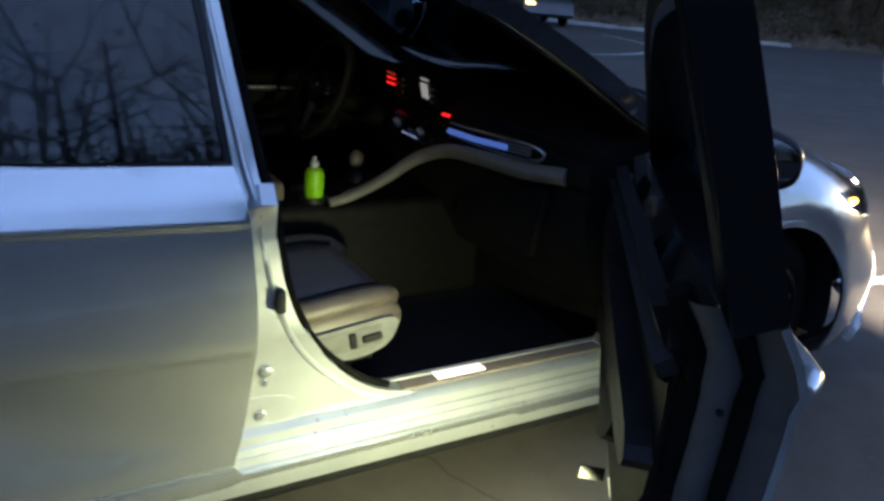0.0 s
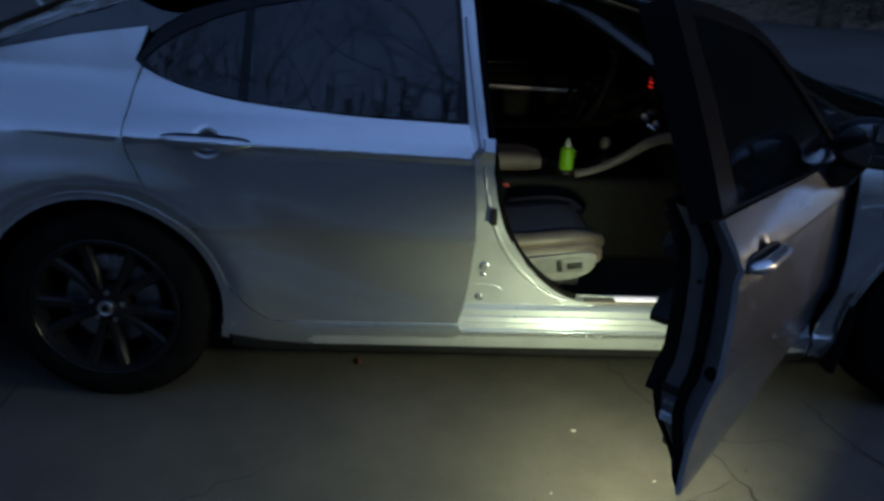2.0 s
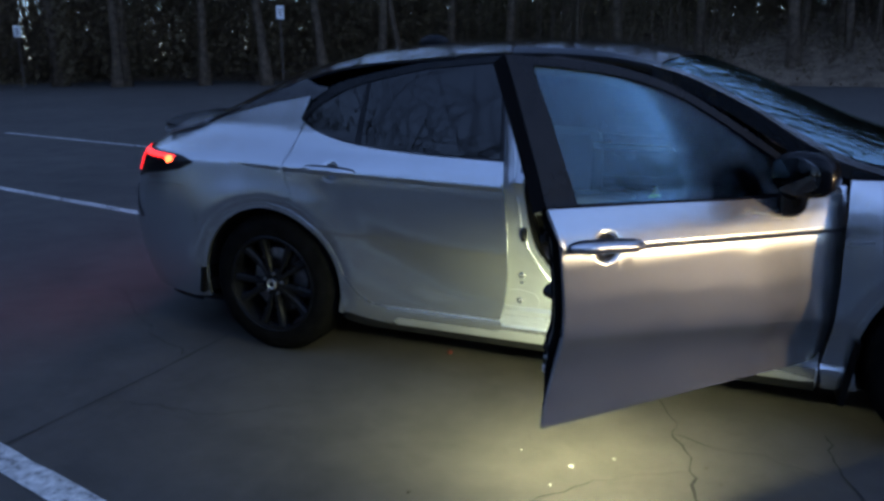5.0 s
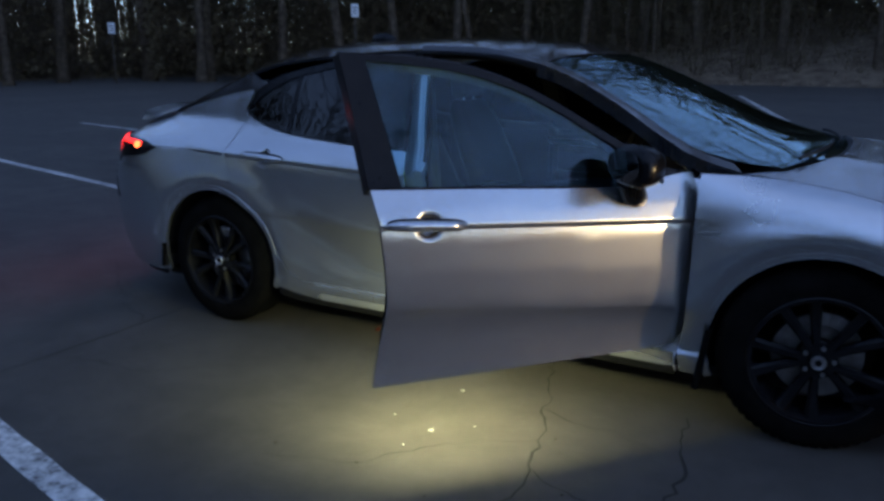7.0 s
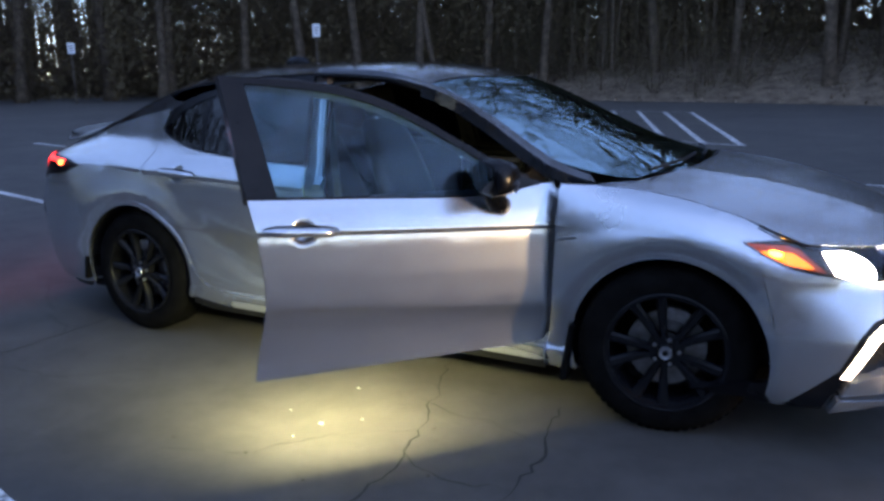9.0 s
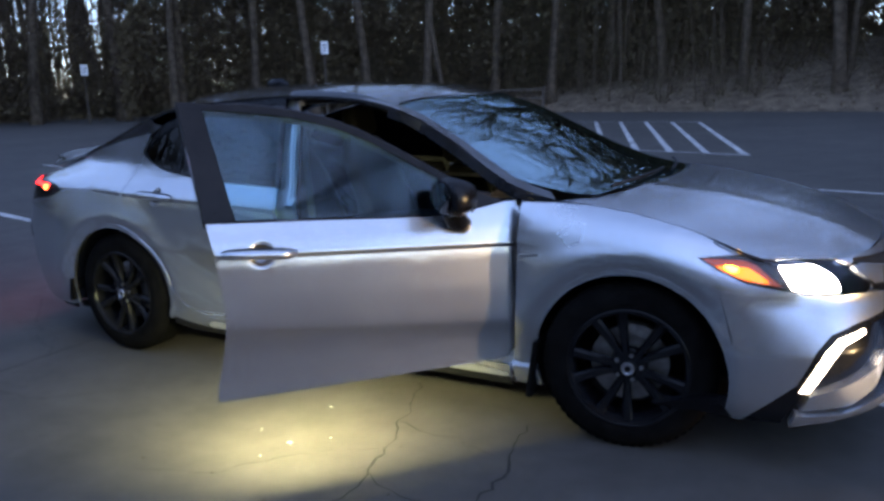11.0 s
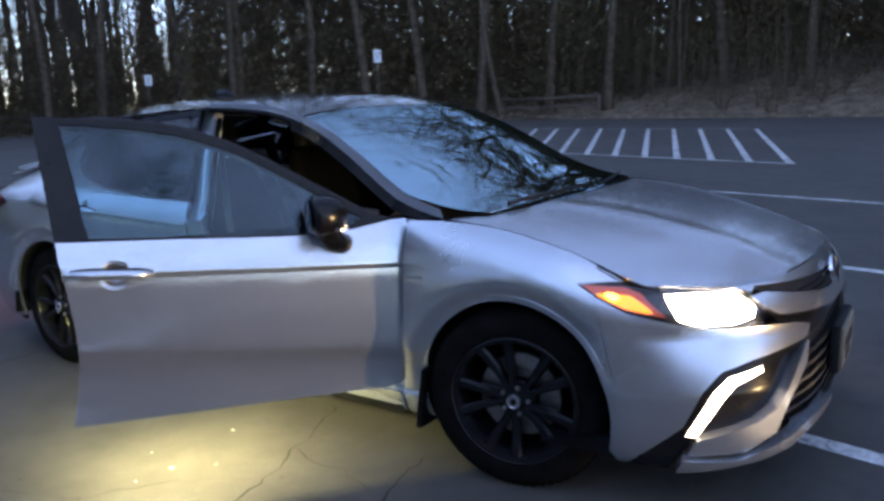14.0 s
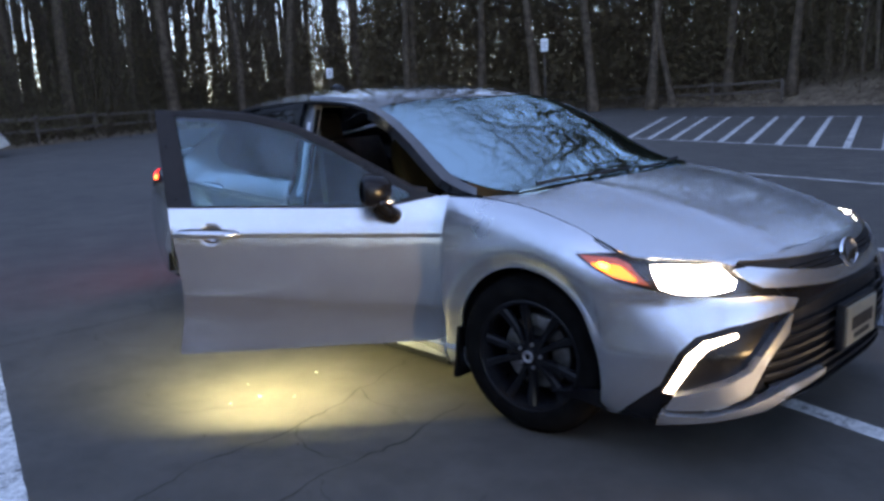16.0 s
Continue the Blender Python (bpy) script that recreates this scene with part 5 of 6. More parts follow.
def cabin_box(name, size, at, mat, parent, label="", bevel=0.004, rx=0, ry=0, rz=0):
    return part(name, box(size, pose(*at, rx, ry, rz), bevel), mat, parent, label)


screen = cabin_box("screen", (0.02, 0.24, 0.125), (0.598, 0.0, 0.985), GLOSS_BLACK, dash, "touch screen showing a map tile", 0.006, ry=-14)
cabin_box("map_tile", (0.002, 0.045, 0.05), (0.5845, -0.055, 0.975), glowing("screen_map", (0.75, 0.80, 0.85), 0.08), screen, "pale map tile", 0, ry=-14)
cabin_box("map_line", (0.002, 0.05, 0.008), (0.578, -0.06, 1.012), glowing("screen_text", (0.8, 0.85, 0.9), 0.06), screen, "", 0, ry=-14)
for k in range(5):
    for sy in (-0.104, 0.104):
        cabin_box("screen_button", (0.004, 0.018, 0.008), (0.588, sy, 0.945 + 0.021 * k), GREY_TRIM, screen, "", 0.001, ry=-14)
RED_GLOW = glowing("red_indicator", (1.0, 0.02, 0.02), 0.32)
cabin_box("hazard_lamp", (0.006, 0.035, 0.010), (0.612, -0.158, 0.915), RED_GLOW, dash, "red lit indicator", 0.002, rz=14)
BLUE_TRIM = glowing("blue_strip", (0.10, 0.26, 1.0), 0.10, (0.1, 0.15, 0.3))
part("blue_strip", tube([(0.585, -0.230, 0.880), (0.600, -0.36, 0.880), (0.632, -0.478, 0.882)], 0.009, 8), BLUE_TRIM, dash, "blue dashboard strip with a weak glow")
part("vent_frame", tube(smooth_line([(0.590, -0.23, 0.905), (0.612, -0.40, 0.908), (0.665, -0.54, 0.902), (0.688, -0.585, 0.885), (0.680, -0.57, 0.862), (0.650, -0.50, 0.858), (0.610, -0.36, 0.862), (0.590, -0.23, 0.864)], False, 5), 0.005, 8), SATIN, dash, "satin metal vent surround")
for k in range(3):
    part("vent_slat", tube([(0.628, -0.44, 0.872 + 0.011 * k), (0.668, -0.55, 0.872 + 0.010 * k)], 0.0035, 6), GREY_TRIM, dash)
# sweeping padded trim from the vents down to the console
sweep = smooth_line([(0.720, -0.66, 0.835), (0.655, -0.54, 0.828), (0.605, -0.40, 0.832), (0.560, -0.27, 0.826), (0.500, -0.19, 0.785), (0.420, -0.145, 0.715), (0.330, -0.122, 0.660), (0.240, -0.112, 0.632)], False, 5)
part("padded_sweep", tube(sweep, [0.030 - 0.013 * (i / (len(sweep) - 1)) for i in range(len(sweep))], 12, 0.9), surface("taupe_leather", (0.13, 0.115, 0.098), (0.18, 0.16, 0.135), 18, rough=0.5, relief=0.2, depth=0.001), dash, "taupe padded trim sweeping to the console")
cabin_box("glovebox", (0.03, 0.42, 0.20), (0.675, -0.42, 0.69), INTERIOR, dash, "closed glovebox lid", 0.012, ry=10)
cabin_box("climate_panel", (0.03, 0.22, 0.09), (0.588, 0.0, 0.84), GLOSS_BLACK, dash, "climate control panel", 0.006, ry=-25)
for sy in (-0.085, 0.085):
    k = bmesh.new()
    add_lathe(k, [(0.0, 0.022), (0.016, 0.022), (0.019, 0.018), (0.019, 0.0)], 20, Matrix.Translation((0.572, sy, 0.845)) @ Matrix.Rotation(radians(-105), 4, "Y"))
    part("climate_knob", k, SATIN, dash)
cabin_box("status_lamp", (0.003, 0.010, 0.006), (0.566, 0.02, 0.872), RED_GLOW, dash, "", 0)
for k in range(2):
    cabin_box("key_row", (0.003, 0.05, 0.006), (0.570, -0.03 + 0.06 * k, 0.818), glowing("key_blue%d" % k, (0.35, 0.5, 1.0), 0.10), dash, "", 0)
# cluster and wheel
cabin_box("gauge_panel", (0.03, 0.32, 0.11), (0.66, 0.37, 0.965), GLOSS_BLACK, dash, "gauge panel with red figures", 0.01, ry=-18)
for i in range(3):
    for j in range(3):
        cabin_box("red_figure", (0.003, 0.018 - 0.004 * (j % 2), 0.007), (0.640, 0.275 + 0.024 * i, 0.945 + 0.019 * j), RED_GLOW if j < 2 else glowing("dim_red%d" % i, (1, 0.1, 0.08), 0.15), dash, "", 0)
whl = new("steering_wheel")
whl.parent = car
tagged(whl, "dark leather steering wheel")
wm = Matrix.Translation((0.395, 0.37, 0.915)) @ Matrix.Rotation(radians(-66), 4, "Y")
rim = bmesh.new()
prof = [(0.183 + 0.0155 * math.cos(a), 0.0175 * math.sin(a)) for a in (2 * math.pi * k / 12 for k in range(12))]
add_lathe(rim, prof, 56, wm, close=True)
bmesh.ops.recalc_face_normals(rim, faces=rim.faces[:])
part("wheel_rim", rim, DARK_LEATHER, whl)
hubm = bmesh.new()
add_lathe(hubm, [(0.0, 0.030), (0.045, 0.028), (0.070, 0.018), (0.078, 0.0), (0.07, -0.03)], 28, wm @ Matrix.Diagonal((0.85, 1.05, 1, 1)))
part("airbag_cover", hubm, INTERIOR, whl)
lg = bmesh.new()
add_lathe(lg, [(0.012, 0.030), (0.016, 0.034), (0.022, 0.034), (0.026, 0.028)], 24, wm @ Matrix.Diagonal((0.8, 1.1, 1, 1)))
part("hub_emblem", lg, CHROME, whl)
for a in (0, 180, 90):
    c, s = math.cos(radians(a + 90)), math.sin(radians(a + 90))
    part("wheel_spoke", tube([wm @ Vector((0.06 * c, 0.06 * s, 0.006)), wm @ Vector((0.175 * c, 0.175 * s, 0.0))], [0.022, 0.014], 10, 0.6), SATIN if a == 90 else INTERIOR, whl)
    if a != 90:
        part("spoke_button", box((0.03, 0.028, 0.008), wm @ Matrix.Translation((0.10 * c, 0.10 * s, 0.016)), 0.003), SATIN, whl)
part("column", tube([wm @ Vector((0, 0, -0.02)), wm @ Vector((0, 0, -0.26))], 0.045, 14), INTERIOR, whl)
for s in (-1, 1):
    part("stalk", tube([wm @ Vector((0, s * 0.04, -0.06)), wm @ Vector((0.02, s * 0.16, -0.045))], 0.009, 8), INTERIOR, whl)
# centre console
con = new("centre_console")
con.parent = car
tagged(con, "centre console with padded lid, cup holder and gear lever")
part("console_body", box((1.24, 0.215, 0.36), Matrix.Translation((0.22, 0, 0.44)), 0.03, 3), INTERIOR, con)
hull([((-0.34, 0, 0.655), 0.08, 0.03), ((-0.31, 0, 0.665), 0.10, 0.042), ((0.04, 0, 0.672), 0.10, 0.042), ((0.10, 0, 0.668), 0.09, 0.03)], LEATHER, "lid", con, "padded taupe lid")
for y in (-0.04, 0.045):
    c = bmesh.new()
    add_lathe(c, [(0.030, -0.02), (0.036, -0.02), (0.043, 0.010), (0.045, 0.014), (0.040, 0.014), (0.036, -0.015)], 24, Matrix.Translation((0.215, y, 0.625)), close=True)
    bmesh.ops.recalc_face_normals(c, faces=c.faces[:])
    part("cup_holder", c, SATIN, con)
part("shift_plate", box((0.15, 0.11, 0.02), Matrix.Translation((0.39, 0.02, 0.655)) @ Matrix.Rotation(radians(-18), 4, "Y"), 0.006), GLOSS_BLACK, con)
part("shift_boot", tube([(0.39, 0.02, 0.66), (0.388, 0.02, 0.70)], [0.03, 0.013], 14), DARK_LEATHER, con)
kn = bmesh.new()
bmesh.ops.create_uvsphere(kn, u_segments=16, v_segments=10, radius=1, matrix=Matrix.Translation((0.388, 0.02, 0.735)) @ Matrix.Diagonal((0.024, 0.022, 0.032, 1)))
part("gear_knob", kn, LEATHER, con)
part("chrome_edge", tube([(0.30, 0.055, 0.70), (0.25, 0.075, 0.672)], 0.006, 8), CHROME, con)
for s in (-1, 1):
    part("belt_buckle", box((0.03, 0.02, 0.07), Matrix.Translation((-0.06, s * 0.165, 0.555)) @ Matrix.Rotation(radians(-20), 4, "Y"), 0.005), BLACK_PLASTIC, con)
    part("buckle_button", box((0.020, 0.014, 0.010), Matrix.Translation((-0.048, s * 0.165, 0.592)), 0.003), glowing("buckle_red%d" % s, (0.9, 0.08, 0.04), 0.04, (0.5, 0.03, 0.02)), con, "red buckle button")
# seat belt from the pillar
belt = bmesh.new()
pa, pb = Vector((-0.27, -0.655, 1.22)), Vector((-0.22, -0.66, 0.62))
q = [belt.verts.new(p + d) for p, d in ((pa, Vector((-0.022, 0, 0))), (pa, Vector((0.022, 0, 0))), (pb, Vector((0.022, 0, 0))), (pb, Vector((-0.022, 0, 0))))]
f = belt.faces.new(q)
ex = bmesh.ops.extrude_face_region(belt, geom=[f])
for v in ex["geom"]:
    if isinstance(v, bmesh.types.BMVert):
        v.co.y += 0.003
part("seat_belt", belt, surface("belt_webbing", (0.05, 0.05, 0.05), (0.08, 0.08, 0.08), 60, rough=0.8), car, "dark seat belt", smooth=False)
part("rear_view_mirror", box((0.03, 0.24, 0.065), Matrix.Translation((0.46, 0.0, 1.295)), 0.02, 3), BLACK_PLASTIC, car)

# the green bottle in the cup holder is a thing of its own
bottle = thing("spray_bottle", "lime green bottle with a clear pump in cup holder", "bottle", Matrix.Translation((0.215, -0.045, 0.612)))
b = bmesh.new()
add_lathe(b, [(0.0, 0.0), (0.028, 0.0), (0.031, 0.004), (0.031, 0.098), (0.027, 0.113), (0.016, 0.120), (0.012, 0.122)], 28)
GREEN = surface("lime_plastic", (0.22, 0.55, 0.012), (0.27, 0.66, 0.02), 25, rough=0.4)
part("bottle_body", b, GREEN, bottle, "lime green plastic body")
b = bmesh.new()
add_lathe(b, [(0.012, 0.120), (0.014, 0.122), (0.014, 0.138), (0.007, 0.141), (0.006, 0.155), (0.0, 0.156)], 20)
part("pump", b, surface("clear_white", (0.4, 0.42, 0.42), (0.5, 0.52, 0.52), 20, rough=0.3), bottle, "pale pump cap")


# ---- ground ----
def asphalt_material():
    m, n, l, b = nodes_of("asphalt")
    big = tex_noise(n, l, 0.35, 5)
    mid = tex_noise(n, l, 2.2, 9, 0.72)
    fine = tex_noise(n, l, 110, 5, 0.75)
    r = ramp(n, l, big.outputs["Fac"], [(0.3, (0.055, 0.049, 0.0425)), (0.7, (0.081, 0.072, 0.062))])
    r2 = ramp(n, l, mid.outputs["Fac"], [(0.3, (0.62,) * 3), (0.7, (1.25,) * 3)])
    mx = n.new("ShaderNodeMix")
    mx.data_type, mx.blend_type = "RGBA", "MULTIPLY"
    mx.inputs[0].default_value = 1.0
    l.new(r.outputs["Color"], mx.inputs[6]), l.new(r2.outputs["Color"], mx.inputs[7])
    l.new(mx.outputs[2], b.inputs["Base Color"])
    b.inputs["Roughness"].default_value = 0.78
    bump(n, l, fine.outputs["Fac"], b, 0.9, 0.006)
    return m


ASPHALT = asphalt_material()


def line_paint():
    """White traffic paint, chipped through to the stone at two scales."""
    m, n, l, b = nodes_of("worn_line_paint")
    wear = tex_noise(n, l, 17, 9, 0.8)
    patch = tex_noise(n, l, 2.3, 4)
    add = n.new("ShaderNodeMath")
    add.operation = "MULTIPLY_ADD"
    l.new(patch.outputs["Fac"], add.inputs[0])
    add.inputs[1].default_value = 0.45
    l.new(wear.outputs["Fac"], add.inputs[2])
    r = ramp(n, l, add.outputs[0], [(0.59, (0.075, 0.072, 0.068)), (0.70, (0.40, 0.40, 0.39)), (0.84, (0.68, 0.68, 0.66))])
    l.new(r.outputs["Color"], b.inputs["Base Color"])
    b.inputs["Roughness"].default_value = 0.75
    bump(n, l, wear.outputs["Fac"], b, 0.5, 0.003)
    return m


LINE_PAINT = line_paint()
bm = bmesh.new()
bmesh.ops.create_grid(bm, x_segments=8, y_segments=8, size=400)
ground = tagged(part("ground", bm, ASPHALT, None, smooth=False), "grey worn asphalt parking lot with cracks", "ground", kind="structure")


def stripe(p, q, width, name="road_marking", label="worn white parking line painted on asphalt"):
    p, q = Vector((*p, 0)), Vector((*q, 0))
    d = (q - p).normalized()
    s = Vector((-d.y, d.x, 0)) * width / 2
    n = max(2, int((q - p).length / 0.12))
    bm = bmesh.new()
    rows = []
    for i in range(n + 1):
        c = p.lerp(q, i / n) + Vector((0, 0, 0.004))
        j = [1 + 0.14 * noise.noise((c.x * 9, c.y * 9, k * 7.1)) for k in (0, 1)]
        rows.append((bm.verts.new(c + s * j[0]), bm.verts.new(c - s * j[1])))
    for a, b in zip(rows, rows[1:]):
        bm.faces.new((a[0], a[1], b[1], b[0]))
    bmesh.ops.recalc_face_normals(bm, faces=bm.faces[:])
    return tagged(part(name, bm, LINE_PAINT, None), label, "road marking", kind="structure")


stripe((-3.6, -1.735), (2.2, -2.935), 0.105)
stripe((-9.2, 2.51), (3.6, -0.24), 0.105)
stripe((-13.5, 7.0), (3.4, 3.15), 0.105)
stripe((-3.0, 8.6), (3.6, 6.95), 0.105)
# hatched zone
for i in range(12):
    near = Vector((0.17 - 0.78 * i, 12.45 + 0.25 * i))
    far = Vector((-3.14 - 1.0 * i, 25.9 + 0.1 * i))
    stripe(near, far, 0.14, label="white slanted hatch stripe on asphalt")
stripe((0.25, 12.42), (-8.6, 15.21), 0.12)
stripe((-3.1, 25.9), (-14.3, 27.02), 0.12)

# ---- cracks, seams, chips ----
CRACK_FILL = surface("crack_dirt", (0.020, 0.018, 0.015), (0.036, 0.032, 0.027), 25, rough=0.95)
PEBBLE = surface("pale_pebble", (0.35, 0.34, 0.31), (0.60, 0.58, 0.54), 30, rough=0.8)
DEBRIS = surface("dark_debris", (0.020, 0.016, 0.012), (0.060, 0.045, 0.030), 30, rough=0.9)
grit = np.random.default_rng(21)


def crack(points, width, label="narrow dark crack in the worn asphalt", jag=0.03):
    """A jagged dark groove along a line, thick and thin by turns."""
    line = []
    for a, b in zip(points, points[1:]):
        a, b = Vector(a), Vector(b)
        k = max(2, round((b - a).length / 0.045))
        side = Vector((-(b - a).y, (b - a).x)).normalized()
        line += [a.lerp(b, i / k) + side * (jag * noise.noise((a.x * 3 + i * 0.45, b.y * 5, 1.3)) + 0.3 * jag * float(grit.normal())) for i in range(k)]
    line.append(Vector(points[-1]))
    bm = bmesh.new()
    rows = []
    for i, p in enumerate(line):
        d = line[min(i + 1, len(line) - 1)] - line[max(i - 1, 0)]
        s = Vector((-d.y, d.x)).normalized() * width * (0.25 + 0.75 * abs(noise.noise((p.x * 6, p.y * 6, 4.0)) + 0.4)) * (0.25 if i in (0, len(line) - 1) else 1)
        rows.append((bm.verts.new((p.x + s.x, p.y + s.y, 0.003)), bm.verts.new((p.x - s.x, p.y - s.y, 0.003))))
    for a, b in zip(rows, rows[1:]):
        bm.faces.new((a[0], a[1], b[1], b[0]))
    bmesh.ops.recalc_face_normals(bm, faces=bm.faces[:])
    return tagged(part("crack", bm, CRACK_FILL, None, smooth=False), label, "crack", kind="structure")


crack([(0.32, -0.54), (0.38, -0.74), (0.47, -1.02), (0.55, -1.29), (0.62, -1.54), (0.60, -1.95), (0.72, -2.3)], 0.006)
crack([(0.98, -0.82), (1.01, -1.08), (1.07, -1.35), (1.05, -1.7), (1.16, -2.1)], 0.006)
crack([(0.47, -1.02), (0.60, -1.10), (0.78, -1.08), (0.98, -1.16)], 0.004)
crack([(0.60, -1.5), (0.80, -1.58), (1.06, -1.55)], 0.004)
crack([(0.55, -1.29), (0.30, -1.44), (0.10, -1.72), (-0.25, -1.85)], 0.003)
crack([(1.05, -1.7), (1.45, -1.82), (1.95, -1.72), (2.5, -1.95)], 0.004)
crack([(1.6, -1.3), (1.72, -1.75), (1.62, -2.2), (1.75, -2.7)], 0.004)
crack([(-1.77, -0.78), (-1.76, -1.4), (-1.78, -2.1)], 0.012, "straight dark seam in the asphalt", 0.006)
crack([(-0.8, -1.2), (-1.2, -1.55), (-1.77, -1.62)], 0.003)
crack([(-3.0, -0.3), (-2.2, -0.9), (-1.77, -1.1)], 0.004)
for k in range(9):
    x0, y0 = grit.uniform(-9, -2), grit.uniform(0, 9)
    a = grit.uniform(0, 6.28)
    crack([(x0, y0), (x0 + 1.3 * math.cos(a), y0 + 1.3 * math.sin(a)), (x0 + 2.9 * math.cos(a + 0.4), y0 + 2.9 * math.sin(a + 0.4))], 0.008, jag=0.08)


def crumb(name, x, y, size, material, label, category):
    bm = bmesh.new()
    bmesh.ops.create_icosphere(bm, subdivisions=1, radius=1.0)
    for v in bm.verts:
        v.co *= 1 + 0.25 * float(grit.normal())
        v.co = Vector((v.co.x * size, v.co.y * size * 0.7, v.co.z * size * 0.4))
    turn = Matrix.Translation((x, y, size * 0.33)) @ Matrix.Rotation(float(grit.uniform(0, 6.28)), 4, "Z")
    bm.transform(turn)
    return tagged(part(name, bm, material, None, smooth=False), label, category)


for x, y, size in ((0.108, -1.04, 0.010), (0.178, -1.41, 0.011), (0.30, -1.30, 0.006), (-0.02, -1.36, 0.005), (0.14, -1.55, 0.006)):
    crumb("pebble", x, y, size, PEBBLE, "small pale stone chip lying on the asphalt", "stone")
for k in range(14):
    crumb("twig_bit", float(grit.uniform(-0.5, 0.8)), float(grit.uniform(-1.9, -0.9)), float(grit.uniform(0.003, 0.009)), DEBRIS, "tiny dark bit of bark on the asphalt", "debris")
crumb("dry_leaf", -0.62, -0.60, 0.022, surface("reddish_leaf", (0.10, 0.02, 0.015), (0.15, 0.03, 0.02), 20, rough=0.8), "small reddish dry leaf beneath the sill", "leaf")


# ---- the woods round the lot ----
LITTER = surface("leaf_litter", (0.12, 0.088, 0.063), (0.25, 0.185, 0.13), 1.6, rough=0.95, relief=1.0, depth=0.03, fine=14, gleam=0.05)
BARK = surface("bark", (0.065, 0.046, 0.032), (0.135, 0.098, 0.070), 5, rough=0.95, relief=0.9, depth=0.02, fine=30, gleam=0.05)
FENCE_WOOD = surface("weathered_wood", (0.075, 0.055, 0.042), (0.13, 0.098, 0.076), 6, rough=0.9, relief=0.6, depth=0.006)


def leaf_material(name, dark, light):
    m, n, l, b = nodes_of(name)
    g = n.new("ShaderNodeNewGeometry")
    r = ramp(n, l, g.outputs["Random Per Island"], [(0.0, dark), (1.0, light)])
    l.new(r.outputs["Color"], b.inputs["Base Color"])
    b.inputs["Roughness"].default_value = 0.9
    b.inputs["Specular IOR Level"].default_value = 0.05
    return m


BRUSH = leaf_material("brush_leaves", (0.088, 0.070, 0.040), (0.140, 0.115, 0.062))
BUDS = leaf_material("spring_buds", (0.045, 0.050, 0.022), (0.095, 0.105, 0.048))
rng = np.random.default_rng(7)


def rods(segments, sides):
    """One mesh out of many tapered rods: rows of (p, q, r0, r1)."""
    p = np.array([s[0] for s in segments]), np.array([s[1] for s in segments])
    r0, r1 = np.array([s[2] for s in segments]), np.array([s[3] for s in segments])
    d = p[1] - p[0]
    d /= np.linalg.norm(d, axis=1, keepdims=True) + 1e-9
    ref = np.where(np.abs(d[:, 2:3]) > 0.9, [[1.0, 0, 0]], [[0, 0, 1.0]])
    a = np.cross(d, ref)
    a /= np.linalg.norm(a, axis=1, keepdims=True) + 1e-9
    b = np.cross(d, a)
    verts, n = [], len(segments)
    for end, r in ((p[0], r0), (p[1], r1)):
        for k in range(sides):
            t = 2 * math.pi * k / sides
            verts.append(end + (a * math.cos(t) + b * math.sin(t)) * r[:, None])
    verts = np.stack(verts, 1).reshape(-1, 3)
    base = np.arange(n)[:, None] * 2 * sides
    faces = []
    for k in range(sides):
        j = (k + 1) % sides
        faces.append(np.concatenate([base + k, base + j, base + sides + j, base + sides + k], 1))
    return verts, np.concatenate(faces).tolist()


def cards(centres, size, squash=1.0):
    """Small folded leaves, turned every way."""
    n = len(centres)
    c = np.asarray(centres)
    u = rng.normal(size=(n, 3))
    u /= np.linalg.norm(u, axis=1, keepdims=True)
    v = np.cross(u, rng.normal(size=(n, 3)))
    v /= np.linalg.norm(v, axis=1, keepdims=True) + 1e-9
    s = (size * rng.uniform(0.5, 1.5, n))[:, None]
    w = np.cross(u, v) * s * 0.35
    verts = np.stack([c - u * s, c + v * s * 0.45 + w, c + u * s, c - v * s * 0.45 + w], 1).reshape(-1, 3)
    k = np.arange(n)[:, None] * 4
    return verts, np.concatenate([np.concatenate([k, k + 1, k + 2], 1), np.concatenate([k, k + 2, k + 3], 1)]).tolist()


def grow(r, p, d, length, radius, depth, out, tips, droop=0.0):
    """Limbs that bend, taper and fork."""
    steps = 4 if depth > 1 else 3
    for i in range(steps):
        d = d + Vector(r.normal(size=3)) * 0.13 + Vector((0, 0, 0.05 - droop))
        d.normalize()
        q = p + d * (length / steps)
        r1 = radius * (1 - 0.16)
        out.append((tuple(p), tuple(q), radius, r1))
        p, radius = q, r1
        if depth > 0 and (i > 0 or depth < 3):
            side = Vector(r.normal(size=3))
            side = (side - d * side.dot(d)).normalized()
            k = r.uniform(0.45, 0.9)
            grow(r, p, (d * k + side * 0.9).normalized(), length * r.uniform(0.45, 0.7), radius * r.uniform(0.45, 0.65), depth - 1, out, tips, droop)
    if depth == 0:
        tips.append(tuple(p))
    else:
        grow(r, p, d, length * 0.6, radius * 0.8, depth - 1, out, tips, droop)


